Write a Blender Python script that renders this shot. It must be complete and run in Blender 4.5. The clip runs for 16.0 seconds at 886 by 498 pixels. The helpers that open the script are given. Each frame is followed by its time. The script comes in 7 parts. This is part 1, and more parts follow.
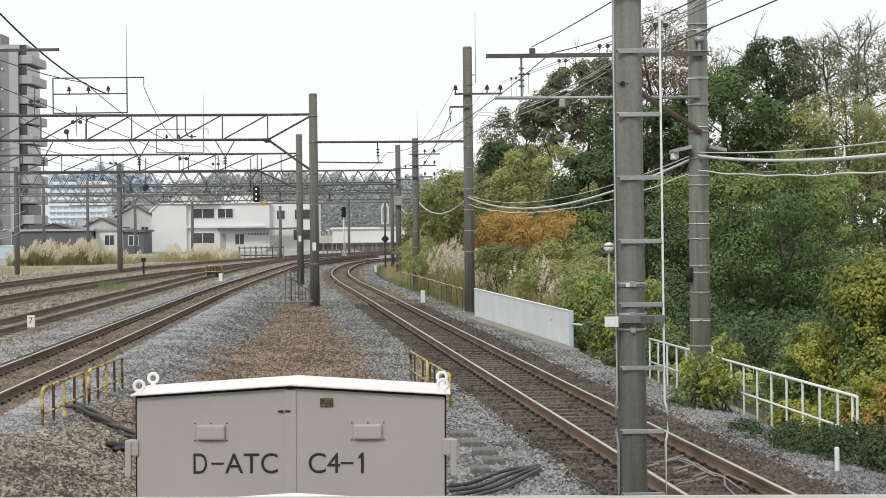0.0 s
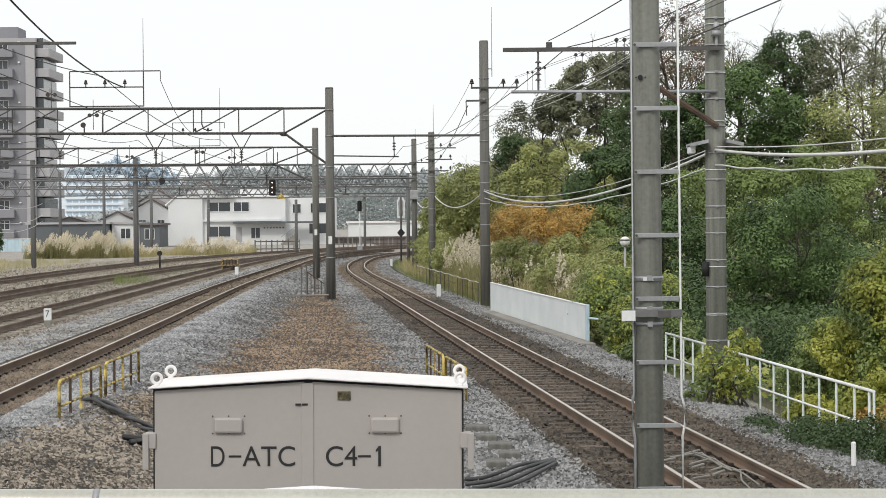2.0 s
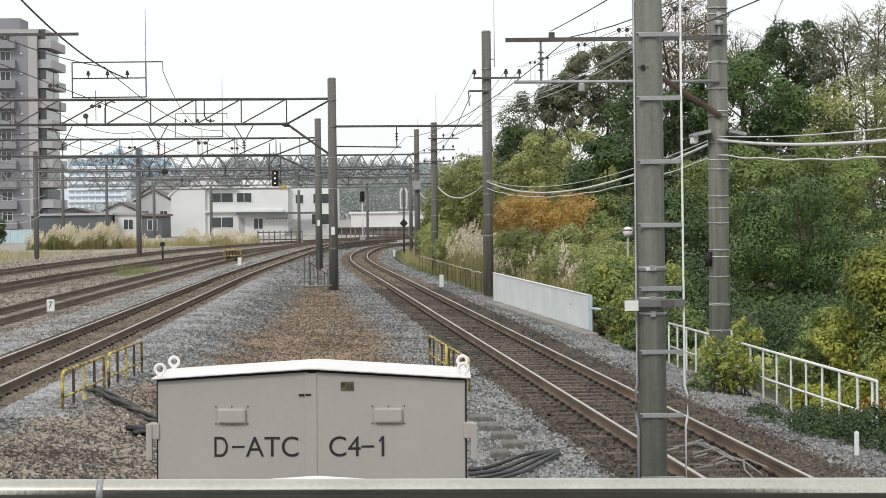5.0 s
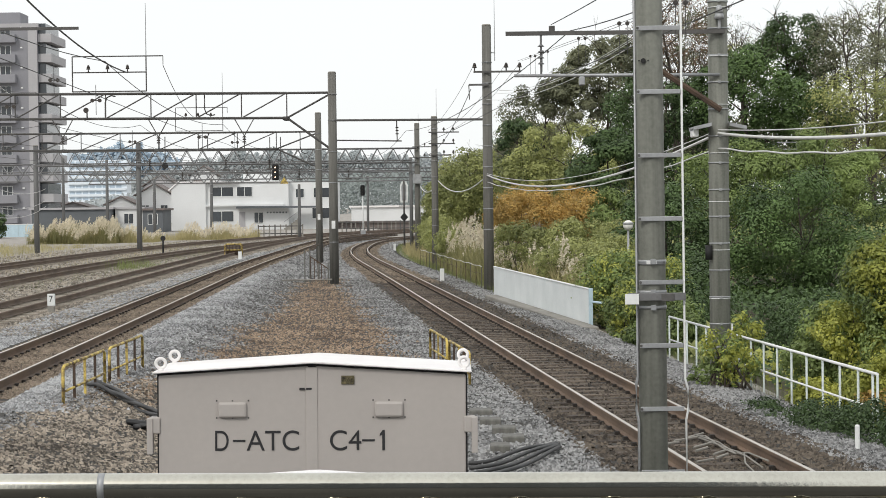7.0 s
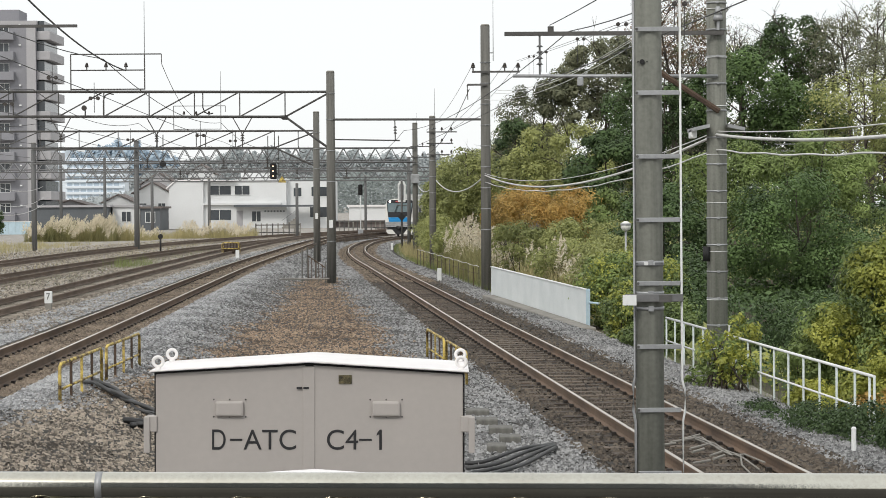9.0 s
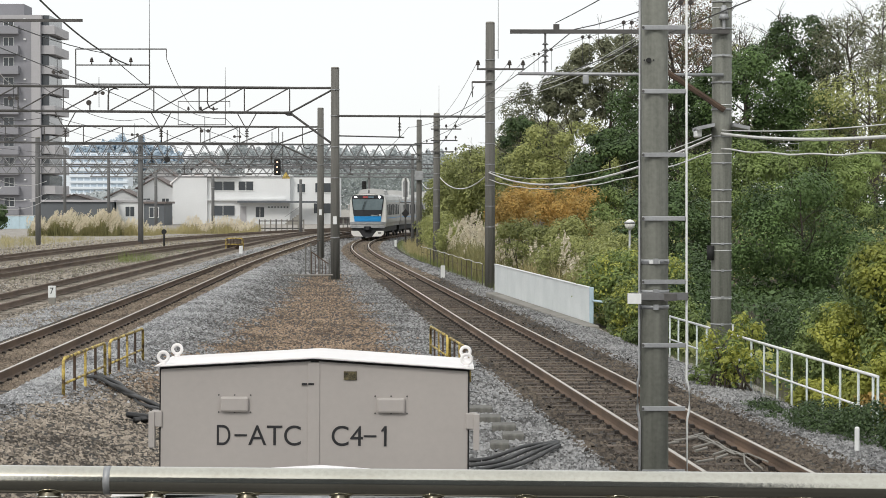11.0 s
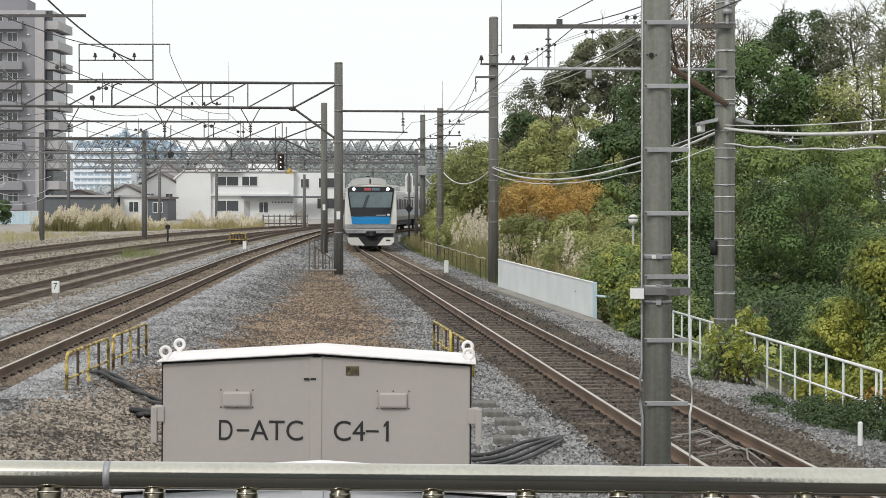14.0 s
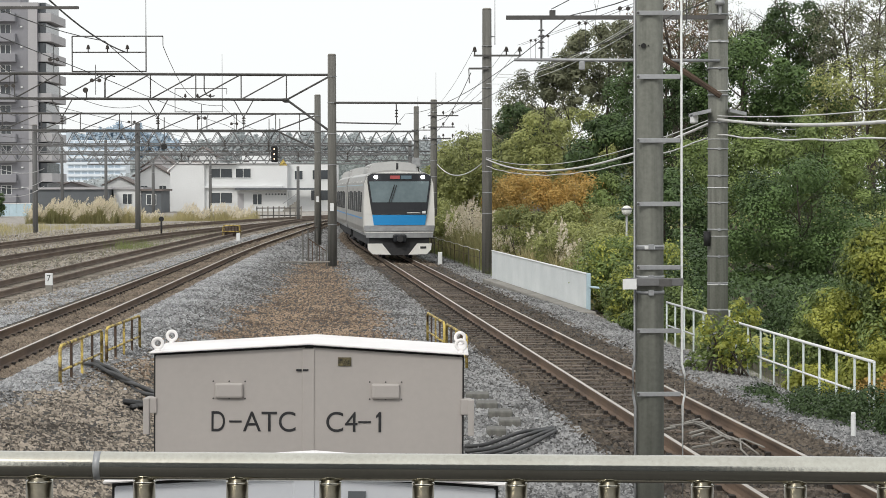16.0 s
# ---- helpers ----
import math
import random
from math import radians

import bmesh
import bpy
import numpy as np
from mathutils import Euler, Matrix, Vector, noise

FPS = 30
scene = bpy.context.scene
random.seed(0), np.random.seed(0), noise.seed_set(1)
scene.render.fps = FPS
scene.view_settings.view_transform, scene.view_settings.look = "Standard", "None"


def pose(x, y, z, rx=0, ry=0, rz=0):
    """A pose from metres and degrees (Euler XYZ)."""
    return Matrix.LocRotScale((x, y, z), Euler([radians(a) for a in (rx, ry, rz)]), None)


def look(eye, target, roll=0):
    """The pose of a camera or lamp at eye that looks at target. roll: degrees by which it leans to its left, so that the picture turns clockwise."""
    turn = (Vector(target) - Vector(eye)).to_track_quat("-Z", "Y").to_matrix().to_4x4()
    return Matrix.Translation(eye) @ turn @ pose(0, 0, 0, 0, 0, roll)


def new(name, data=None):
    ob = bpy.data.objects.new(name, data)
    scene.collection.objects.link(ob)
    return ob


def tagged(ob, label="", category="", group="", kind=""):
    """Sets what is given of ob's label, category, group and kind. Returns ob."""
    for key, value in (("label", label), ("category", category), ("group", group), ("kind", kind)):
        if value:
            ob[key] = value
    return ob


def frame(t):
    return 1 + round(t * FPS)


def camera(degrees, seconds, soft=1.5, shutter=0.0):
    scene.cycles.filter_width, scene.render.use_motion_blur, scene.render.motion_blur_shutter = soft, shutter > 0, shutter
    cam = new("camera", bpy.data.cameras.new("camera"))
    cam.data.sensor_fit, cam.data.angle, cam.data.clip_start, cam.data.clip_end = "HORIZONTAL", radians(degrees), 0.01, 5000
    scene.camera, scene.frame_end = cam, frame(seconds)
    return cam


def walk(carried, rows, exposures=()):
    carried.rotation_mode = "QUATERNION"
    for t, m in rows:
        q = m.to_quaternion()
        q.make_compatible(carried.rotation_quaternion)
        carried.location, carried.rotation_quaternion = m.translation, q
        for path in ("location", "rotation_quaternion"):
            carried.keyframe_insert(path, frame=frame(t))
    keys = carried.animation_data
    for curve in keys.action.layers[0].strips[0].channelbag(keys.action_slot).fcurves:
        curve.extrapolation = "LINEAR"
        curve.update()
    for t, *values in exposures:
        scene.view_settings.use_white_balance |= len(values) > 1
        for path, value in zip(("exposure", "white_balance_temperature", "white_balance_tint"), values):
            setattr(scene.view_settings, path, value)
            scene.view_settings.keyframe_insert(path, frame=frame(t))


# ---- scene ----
# ---------------------------------------------------------------- camera
cam = camera(24.0, 16.0, soft=0.8)
EYE = (0.0, 0.0, 2.85)
# seconds, turn to the left, tilt down, lean (degrees), sideways drift, rise (metres)
HOLD = [
    (0.0, -0.480, 0.556, -0.619, 0.0109, 0.0082),
    (0.5, -0.406, 0.565, -0.575, 0.0075, 0.0084),
    (1.0, -0.375, 0.587, -0.472, 0.0051, 0.0048),
    (1.5, -0.250, 0.630, -0.545, 0.0041, 0.0073),
    (2.0, -0.047, 0.718, -0.510, 0.0002, 0.0060),
    (2.5, 0.069, 0.726, -0.478, 0.0029, 0.0062),
    (3.0, 0.104, 0.769, -0.410, 0.0003, 0.0040),
    (3.5, 0.047, 0.848, -0.445, 0.0015, 0.0060),
    (4.0, 0.031, 0.891, -0.636, 0.0001, 0.0055),
    (6.5, 0.034, 1.125, -0.559, -0.0008, 0.0040),
    (7.0, 0.046, 1.150, -0.679, -0.0007, 0.0046),
    (7.5, 0.026, 1.121, -0.691, -0.0001, 0.0025),
    (8.0, 0.010, 1.125, -0.561, -0.0012, 0.0039),
    (8.5, -0.036, 1.149, -0.402, -0.0029, 0.0052),
    (9.0, -0.026, 1.157, -0.351, -0.0044, 0.0058),
    (11.5, 0.096, 1.262, 0.138, -0.0210, 0.0046),
    (12.0, 0.136, 1.293, 0.209, -0.0208, 0.0042),
    (12.5, 0.159, 1.340, 0.289, -0.0164, 0.0053),
    (13.0, 0.174, 1.361, 0.215, -0.0141, 0.0048),
    (13.5, 0.185, 1.369, 0.200, -0.0141, 0.0052),
    (14.0, 0.166, 1.371, 0.019, -0.0101, 0.0046),
    (14.5, 0.137, 1.398, -0.056, -0.0051, 0.0020),
    (15.0, 0.137, 1.445, -0.081, -0.0036, 0.0019),
    (15.5, 0.068, 1.486, -0.114, -0.0012, 0.0034),
    (16.0, 0.000, 1.600, -0.086, 0.0000, -0.0000),
]


def cam_rows():
    rows = []
    for t, yaw, tilt, lean, dx, dz in HOLD:
        e = Vector(EYE) + Vector((dx, 0, dz))
        y, p = radians(yaw), radians(tilt)
        rows.append((t, look(e, e + Vector((-math.sin(y) * math.cos(p), math.cos(y) * math.cos(p), -math.sin(p))), lean)))
    return rows


walk(cam, cam_rows(), exposures=[(0.0, 0.0), (16.0, 0.0)])

# ---------------------------------------------------------------- daylight
world = bpy.data.worlds.new("overcast_sky")
scene.world = world
world.use_nodes = True
wn, wl = world.node_tree.nodes, world.node_tree.links
sky = wn.new("ShaderNodeTexSky")
sky.sky_type = "NISHITA"
sky.sun_disc = False
sky.sun_elevation, sky.sun_rotation = radians(48), radians(215)
sky.air_density, sky.dust_density, sky.ozone_density = 1.0, 3.0, 1.0
cloud = wn.new("ShaderNodeMix")
cloud.data_type = "RGBA"
cloud.inputs[0].default_value = 0.86
wl.new(sky.outputs[0], cloud.inputs[6])
cloud.inputs[7].default_value = (9.8, 10.0, 10.0, 1)
wl.new(cloud.outputs[2], wn["Background"].inputs[0])
wn["Background"].inputs[1].default_value = 0.111

sun_data = bpy.data.lights.new("sun", "SUN")
sun_data.energy, sun_data.angle, sun_data.color = 1.5, radians(12), (1.0, 0.96, 0.9)
sun = new("sun", sun_data)
sun.matrix_world = look((-30, -40, 60), (0, 20, 0))

# ---------------------------------------------------------------- materials


def mat(name, col, col2=None, rough=0.7, metal=0.0, scale=3.0, fine=60.0, bump=0.15, spread=0.5, island=False, each=0.0, spec=0.4, streak=0.0):
    """A surface whose colour wanders between col and col2 at two scales, with fine relief."""
    m = bpy.data.materials.new(name)
    m.use_nodes = True
    n, l = m.node_tree.nodes, m.node_tree.links
    b = n["Principled BSDF"]
    b.inputs["Roughness"].default_value, b.inputs["Metallic"].default_value = rough, metal
    b.inputs["Specular IOR Level"].default_value = spec
    col2 = col2 or tuple(c * 0.72 for c in col)
    tc = n.new("ShaderNodeTexCoord")
    big, small = n.new("ShaderNodeTexNoise"), n.new("ShaderNodeTexNoise")
    big.inputs["Scale"].default_value, small.inputs["Scale"].default_value = scale, fine
    big.inputs["Detail"].default_value, small.inputs["Detail"].default_value = 6, 5
    l.new(tc.outputs["Object"], big.inputs["Vector"])
    l.new(tc.outputs["Object"], small.inputs["Vector"])
    if streak:
        mp = n.new("ShaderNodeMapping")
        mp.inputs["Scale"].default_value = (1, 1, streak)
        l.new(tc.outputs["Object"], mp.inputs["Vector"])
        l.new(mp.outputs[0], big.inputs["Vector"])
    mixf = n.new("ShaderNodeMath")
    mixf.operation = "MULTIPLY_ADD"
    l.new(small.outputs[0], mixf.inputs[0])
    mixf.inputs[1].default_value = 0.45
    l.new(big.outputs[0], mixf.inputs[2])
    src = mixf.outputs[0]
    if island or each:
        rnd = n.new("ShaderNodeNewGeometry" if island else "ShaderNodeObjectInfo")
        add = n.new("ShaderNodeMath")
        add.operation = "MULTIPLY_ADD"
        l.new(rnd.outputs["Random Per Island" if island else "Random"], add.inputs[0])
        add.inputs[1].default_value = each or 0.6
        l.new(src, add.inputs[2])
        sub = n.new("ShaderNodeMath")
        sub.operation = "SUBTRACT"
        l.new(add.outputs[0], sub.inputs[0])
        sub.inputs[1].default_value = (each or 0.6) / 2
        src = sub.outputs[0]
    ramp = n.new("ShaderNodeValToRGB")
    ramp.color_ramp.elements[0].position, ramp.color_ramp.elements[1].position = 0.72 - spread / 2, 0.72 + spread / 2
    ramp.color_ramp.elements[0].color, ramp.color_ramp.elements[1].color = (*col2, 1), (*col, 1)
    l.new(src, ramp.inputs[0])
    l.new(ramp.outputs[0], b.inputs["Base Color"])
    if bump:
        bp = n.new("ShaderNodeBump")
        bp.inputs["Strength"].default_value, bp.inputs["Distance"].default_value = bump, 0.01
        l.new(small.outputs[0], bp.inputs["Height"])
        l.new(bp.outputs[0], b.inputs["Normal"])
    return m


def leafmat(name, col, col2, thin=0.25):
    m = mat(name, col, col2, rough=0.5, scale=0.35, fine=1.6, bump=0, spread=0.55, island=True, each=0.2, spec=0.22)
    n, l = m.node_tree.nodes, m.node_tree.links
    tr, mx = n.new("ShaderNodeBsdfTranslucent"), n.new("ShaderNodeMixShader")
    mx.inputs[0].default_value = thin
    l.new(n["Principled BSDF"].inputs["Base Color"].links[0].from_socket, tr.inputs["Color"])
    l.new(n["Principled BSDF"].outputs[0], mx.inputs[1])
    l.new(tr.outputs[0], mx.inputs[2])
    l.new(mx.outputs[0], n["Material Output"].inputs[0])
    return m


def glowmat(name, col, power):
    m = bpy.data.materials.new(name)
    m.use_nodes = True
    b = m.node_tree.nodes["Principled BSDF"]
    b.inputs["Base Color"].default_value = (*col, 1)
    b.inputs["Emission Color"].default_value, b.inputs["Emission Strength"].default_value = (*col, 1), power
    return m


M_GREY_STONE = mat("ballast grey", (0.37, 0.37, 0.366), (0.085, 0.085, 0.085), rough=0.9, scale=0.6, fine=30, bump=0.05, spread=0.62, island=True, each=0.6)
M_BROWN_STONE = mat("ballast rusty", (0.40, 0.295, 0.205), (0.085, 0.06, 0.042), rough=0.9, scale=0.6, fine=30, bump=0.05, spread=0.62, island=True, each=0.6)
M_PALE_STONE = mat("fresh pale ballast", (0.5, 0.505, 0.51), (0.16, 0.162, 0.165), rough=0.9, scale=0.6, fine=30, bump=0.05, spread=0.62, island=True, each=0.6)
M_UMBER_STONE = mat("ballast umber", (0.30, 0.24, 0.18), (0.09, 0.07, 0.053), rough=0.9, scale=0.6, fine=30, island=True, each=0.5)
M_DARK_STONE = mat("ballast of the running track", (0.155, 0.127, 0.098), (0.034, 0.028, 0.023), rough=0.9, scale=0.6, fine=30, island=True, each=0.5)
M_MIX_STONE = mat("ballast grey-brown", (0.42, 0.36, 0.29), (0.05, 0.042, 0.034), rough=0.9, scale=0.6, fine=30, bump=0.05, spread=0.62, island=True, each=0.6)
# Near black: the shade in the gaps between ballast stones.
M_GAP_SHADE = mat("ballast bed darkened as gap shade", (0.06, 0.055, 0.048), (0.025, 0.023, 0.02), rough=0.95, scale=4, fine=28, bump=0.9, spread=0.5)
M_RAILOLD = mat("dull siding rail", (0.2, 0.15, 0.115), (0.11, 0.083, 0.065), rough=0.8, metal=0.2, scale=0.8, fine=30)
M_SIDEGLASS = mat("dark side window", (0.03, 0.034, 0.037), (0.018, 0.02, 0.022), rough=0.55, scale=0.8, fine=6, bump=0, spec=0.15)
M_CONC = mat("weathered concrete", (0.30, 0.285, 0.255), (0.185, 0.175, 0.155), rough=0.85, scale=1.5, fine=40, bump=0.3)
M_POLE = mat("spun concrete pole", (0.225, 0.23, 0.2), (0.1, 0.104, 0.088), rough=0.75, scale=14, fine=30, bump=0.25, streak=0.05, spread=0.6)
# Darker pole concrete; it holds the far poles' backlit shade.
M_POLE_MID = mat("weathered concrete darkened as backlit", (0.18, 0.175, 0.158), (0.088, 0.086, 0.077), rough=0.8, scale=10, fine=30, bump=0.2, streak=0.05, spread=0.6)
M_POLE_OLD = mat("old dark pole", (0.15, 0.15, 0.148), (0.08, 0.08, 0.08), rough=0.8, scale=8, fine=30, streak=0.05)
M_YARD_STONE = mat("ballast tan-grey", (0.39, 0.345, 0.285), (0.16, 0.14, 0.115), rough=0.9, scale=0.6, fine=30, island=True, each=0.7)
M_ASPHALT = mat("platform asphalt", (0.055, 0.053, 0.05), (0.035, 0.034, 0.032), rough=0.9, scale=1.5, fine=60, bump=0.3)
M_SLEEPER = mat("rust-stained concrete sleeper", (0.15, 0.118, 0.092), (0.055, 0.044, 0.036), rough=0.9, scale=2, fine=40, each=0.5)
M_SLEEPER_PALE = mat("dusty old siding sleeper", (0.36, 0.32, 0.27), (0.2, 0.175, 0.145), rough=0.95, scale=2, fine=40, each=0.5)
M_RAILSIDE = mat("rusty rail steel", (0.2, 0.135, 0.092), (0.085, 0.06, 0.044), rough=0.75, metal=0.2, scale=0.8, fine=30)
M_RAILTOP = mat("polished rail head", (0.64, 0.595, 0.535), (0.46, 0.42, 0.37), rough=0.4, metal=0.7, scale=0.5, fine=20, bump=0.03)
M_CLIP = mat("dark rail clip", (0.05, 0.042, 0.036), (0.025, 0.022, 0.02), rough=0.8, metal=0.3)
M_CAB = mat("beige painted steel", (0.435, 0.402, 0.378), (0.385, 0.357, 0.337), rough=0.5, scale=1.2, fine=25, bump=0.03)
M_ROOFW = mat("white painted roof", (0.82, 0.80, 0.79), (0.74, 0.71, 0.70), rough=0.55, scale=3, fine=40, bump=0.03)
M_CAB2 = mat("pale painted steel", (0.63, 0.65, 0.68), (0.57, 0.59, 0.63), rough=0.5, scale=1.2, fine=25, bump=0.03)
M_BLACK = mat("black rubber seal", (0.02, 0.02, 0.02), (0.012, 0.012, 0.012), rough=0.7, bump=0.05)
M_INK = mat("dark grey lettering paint", (0.03, 0.03, 0.032), (0.02, 0.02, 0.022), rough=0.6, bump=0)
M_PLATE = mat("brass rating plate", (0.2, 0.17, 0.09), (0.02, 0.02, 0.018), rough=0.5, metal=0.4, scale=60, fine=200)
M_YELLOW = mat("chipped yellow paint", (0.66, 0.5, 0.13), (0.09, 0.06, 0.035), rough=0.65, scale=6, fine=45, bump=0.25, spread=0.26)
M_STAINLESS = mat("brushed stainless tube", (0.66, 0.64, 0.56), (0.52, 0.5, 0.43), rough=0.12, metal=1.0, scale=4, fine=90, bump=0.02)
M_BRONZE = mat("weathered bronze-toned tube", (0.24, 0.22, 0.17), (0.13, 0.118, 0.09), rough=0.3, metal=1.0, scale=5, fine=80, bump=0.03)
M_GALV = mat("galvanised steel", (0.42, 0.43, 0.44), (0.28, 0.285, 0.29), rough=0.55, metal=0.5, scale=4, fine=50, bump=0.08)
M_DARKSTEEL = mat("dark weathered steel", (0.14, 0.135, 0.13), (0.075, 0.073, 0.07), rough=0.7, metal=0.4, scale=2, fine=40)
# Lighter than the dark steel: haze on the far gantries is mixed in.
M_FARSTEEL = mat("weathered steel greyed for haze", (0.2, 0.2, 0.2), (0.12, 0.12, 0.122), rough=0.7, metal=0.3, scale=2, fine=40)
M_RUST = mat("rusted steel", (0.13, 0.088, 0.062), (0.05, 0.037, 0.029), rough=0.85, metal=0.2, scale=3, fine=40)
M_WIRE = mat("grey line wire", (0.09, 0.09, 0.09), (0.05, 0.05, 0.05), rough=0.6, metal=0.4, bump=0)
M_PALEWIRE = mat("pale sheathed cable", (0.72, 0.72, 0.7), (0.55, 0.55, 0.53), rough=0.5, bump=0)
M_CABLE = mat("black cable", (0.075, 0.075, 0.075), (0.03, 0.03, 0.031), rough=0.6, bump=0.05)
M_INSUL = mat("dark insulator glaze", (0.06, 0.05, 0.045), (0.04, 0.035, 0.03), rough=0.35)
M_WHITE = mat("white paint", (0.78, 0.79, 0.78), (0.66, 0.67, 0.66), rough=0.55, scale=2, fine=30, bump=0.05)
M_PANEL = mat("pale steel fence panel", (0.74, 0.77, 0.77), (0.62, 0.66, 0.66), rough=0.5, scale=1.2, fine=20, bump=0.04)
M_TEAL = mat("pale green painted tube", (0.62, 0.68, 0.66), (0.4, 0.45, 0.43), rough=0.5, scale=6, fine=50, bump=0.1)
M_BLUESHEET = mat("pale blue sheet metal", (0.5, 0.63, 0.7), (0.4, 0.52, 0.58), rough=0.5, scale=2, fine=20)
M_SOIL = mat("leaf-littered soil", (0.12, 0.1, 0.07), (0.05, 0.043, 0.032), rough=0.95, scale=0.5, fine=12, bump=0.5)
M_GROUND = mat("gravel ground", (0.43, 0.4, 0.36), (0.19, 0.175, 0.155), rough=0.95, scale=1.1, fine=7, bump=0.9, spread=0.55)
# Serves evergreens and, in hollow and wood, leaves darkened as shade.
M_LEAF_DARK = leafmat("dark evergreen and shade-dark leaves", (0.12, 0.185, 0.068), (0.018, 0.032, 0.014), 0.12)
M_LEAF_DEEP = leafmat("deep green glossy leaves", (0.15, 0.235, 0.075), (0.024, 0.044, 0.016), 0.1)
M_LEAF_MID = leafmat("green leaves", (0.33, 0.42, 0.14), (0.045, 0.07, 0.028), 0.26)
M_LEAF_YEL = leafmat("yellow-green vine leaves", (0.6, 0.6, 0.14), (0.13, 0.17, 0.045), 0.35)
M_LEAF_OLIVE = leafmat("olive leaves", (0.5, 0.52, 0.2), (0.125, 0.148, 0.062), 0.32)
M_LEAF_GREY = leafmat("greyish green leaves", (0.31, 0.32, 0.2), (0.075, 0.083, 0.052), 0.3)
M_LEAF_ORANGE = leafmat("orange autumn leaves", (0.76, 0.5, 0.16), (0.32, 0.24, 0.09), 0.35)
M_LEAF_RED = leafmat("brownish autumn leaves", (0.3, 0.2, 0.13), (0.11, 0.085, 0.06), 0.3)
M_DRYGRASS = leafmat("dry grass blades", (0.56, 0.48, 0.26), (0.22, 0.21, 0.09), 0.3)
M_OLIVEGRASS = leafmat("olive reed blades", (0.42, 0.38, 0.19), (0.13, 0.14, 0.055), 0.3)
M_PLUME = leafmat("pale pampas plumes", (0.85, 0.79, 0.64), (0.6, 0.53, 0.4), 0.3)
M_GRASS = leafmat("green grass blades", (0.26, 0.3, 0.11), (0.1, 0.13, 0.045), 0.3)
M_BARK = mat("tree bark", (0.09, 0.075, 0.06), (0.04, 0.034, 0.028), rough=0.95, scale=2, fine=20, bump=0.6)
# Far leaf colours are lightened and blued to hold the haze.
M_FARWOOD = leafmat("haze-tinted far woodland", (0.42, 0.45, 0.455), (0.3, 0.33, 0.34), 0.1)
M_FARTREE = leafmat("haze-tinted green trees", (0.3, 0.335, 0.32), (0.2, 0.23, 0.225), 0.1)
M_FARBLUE = leafmat("haze-blue far hill woodland", (0.43, 0.52, 0.6), (0.35, 0.44, 0.52), 0.1)
M_APT = mat("grey tiled flats wall", (0.27, 0.27, 0.29), (0.22, 0.22, 0.24), rough=0.7, scale=0.2, fine=4, bump=0.03)
M_APTPALE = mat("pale balcony panel", (0.42, 0.41, 0.42), (0.35, 0.345, 0.355), rough=0.7, scale=0.3, fine=5, bump=0.02)
M_APTWIN = mat("dark window glass", (0.06, 0.07, 0.08), (0.035, 0.04, 0.045), rough=0.15, scale=0.3, fine=3, bump=0, spec=0.6)
M_BLDW = mat("white rendered wall", (0.72, 0.73, 0.73), (0.63, 0.64, 0.64), rough=0.8, scale=0.3, fine=6, bump=0.03)
# Haze over the distant flats is part of these pale blue colours.
M_FARBLD = mat("haze-tinted white far flats", (0.74, 0.79, 0.84), (0.66, 0.72, 0.77), rough=0.9, scale=0.1, fine=2, bump=0)
M_FARWIN = mat("haze-tinted far windows", (0.47, 0.55, 0.62), (0.4, 0.48, 0.56), rough=0.7, scale=0.1, fine=2, bump=0)
M_DARKWALL = mat("dark grey cladding", (0.13, 0.14, 0.15), (0.09, 0.1, 0.11), rough=0.7, scale=0.4, fine=6, bump=0.03)
M_TILEROOF = mat("brown-grey tiled roof", (0.2, 0.17, 0.16), (0.13, 0.11, 0.1), rough=0.8, scale=0.5, fine=8)
M_SILVER = mat("brushed stainless car body", (0.43, 0.423, 0.405), (0.32, 0.314, 0.3), rough=0.42, metal=0.5, scale=0.8, fine=15, bump=0.02)
M_TRAINWHITE = mat("white train front frame", (0.80, 0.79, 0.75), (0.70, 0.69, 0.65), rough=0.4, scale=1, fine=15, bump=0.01)
M_TRAINBLUE = mat("sky blue train band", (0.02, 0.28, 0.64), (0.015, 0.24, 0.56), rough=0.4, scale=1, fine=15, bump=0.01)
# Colour raised for the sky and trees that the glass mirrors.
M_TRAINGLASS = mat("dark windscreen with reflection tint", (0.15, 0.2, 0.215), (0.085, 0.125, 0.135), rough=0.12, scale=0.8, fine=6, bump=0, spec=0.6)
M_TRAINBLACK = mat("black windscreen surround", (0.018, 0.02, 0.024), (0.012, 0.013, 0.016), rough=0.25, scale=1, fine=15, bump=0)
M_TRAINGREY = mat("grey underframe", (0.045, 0.045, 0.047), (0.025, 0.025, 0.027), rough=0.7, scale=2, fine=20)
M_ROOFGREY = mat("grey train roof", (0.48, 0.48, 0.47), (0.38, 0.38, 0.37), rough=0.6, scale=1, fine=15)
M_HEADLIGHT = glowmat("lit headlight", (1.0, 0.97, 0.9), 8.0)
M_REDSIGN = glowmat("red destination display", (0.4, 0.08, 0.08), 0.15)
M_PALESIGN = glowmat("pale destination display", (0.12, 0.18, 0.22), 0.05)
M_SIGLAMP = glowmat("lit signal lamp", (1.0, 0.7, 0.5), 2.5)

# ---------------------------------------------------------------- mesh helpers


def part(name, bm, material, parent=None, label="", smooth=False):
    me = bpy.data.meshes.new(name)
    if smooth:
        for f in bm.faces:
            f.smooth = True
    bm.to_mesh(me)
    bm.free()
    me.materials.append(material)
    ob = new(name, me)
    if parent:
        ob.parent = parent
    if label:
        ob["label"] = label
    return ob


def share(name, me, parent, m):
    ob = new(name, me)
    ob.parent = parent
    ob.matrix_basis = m
    return ob


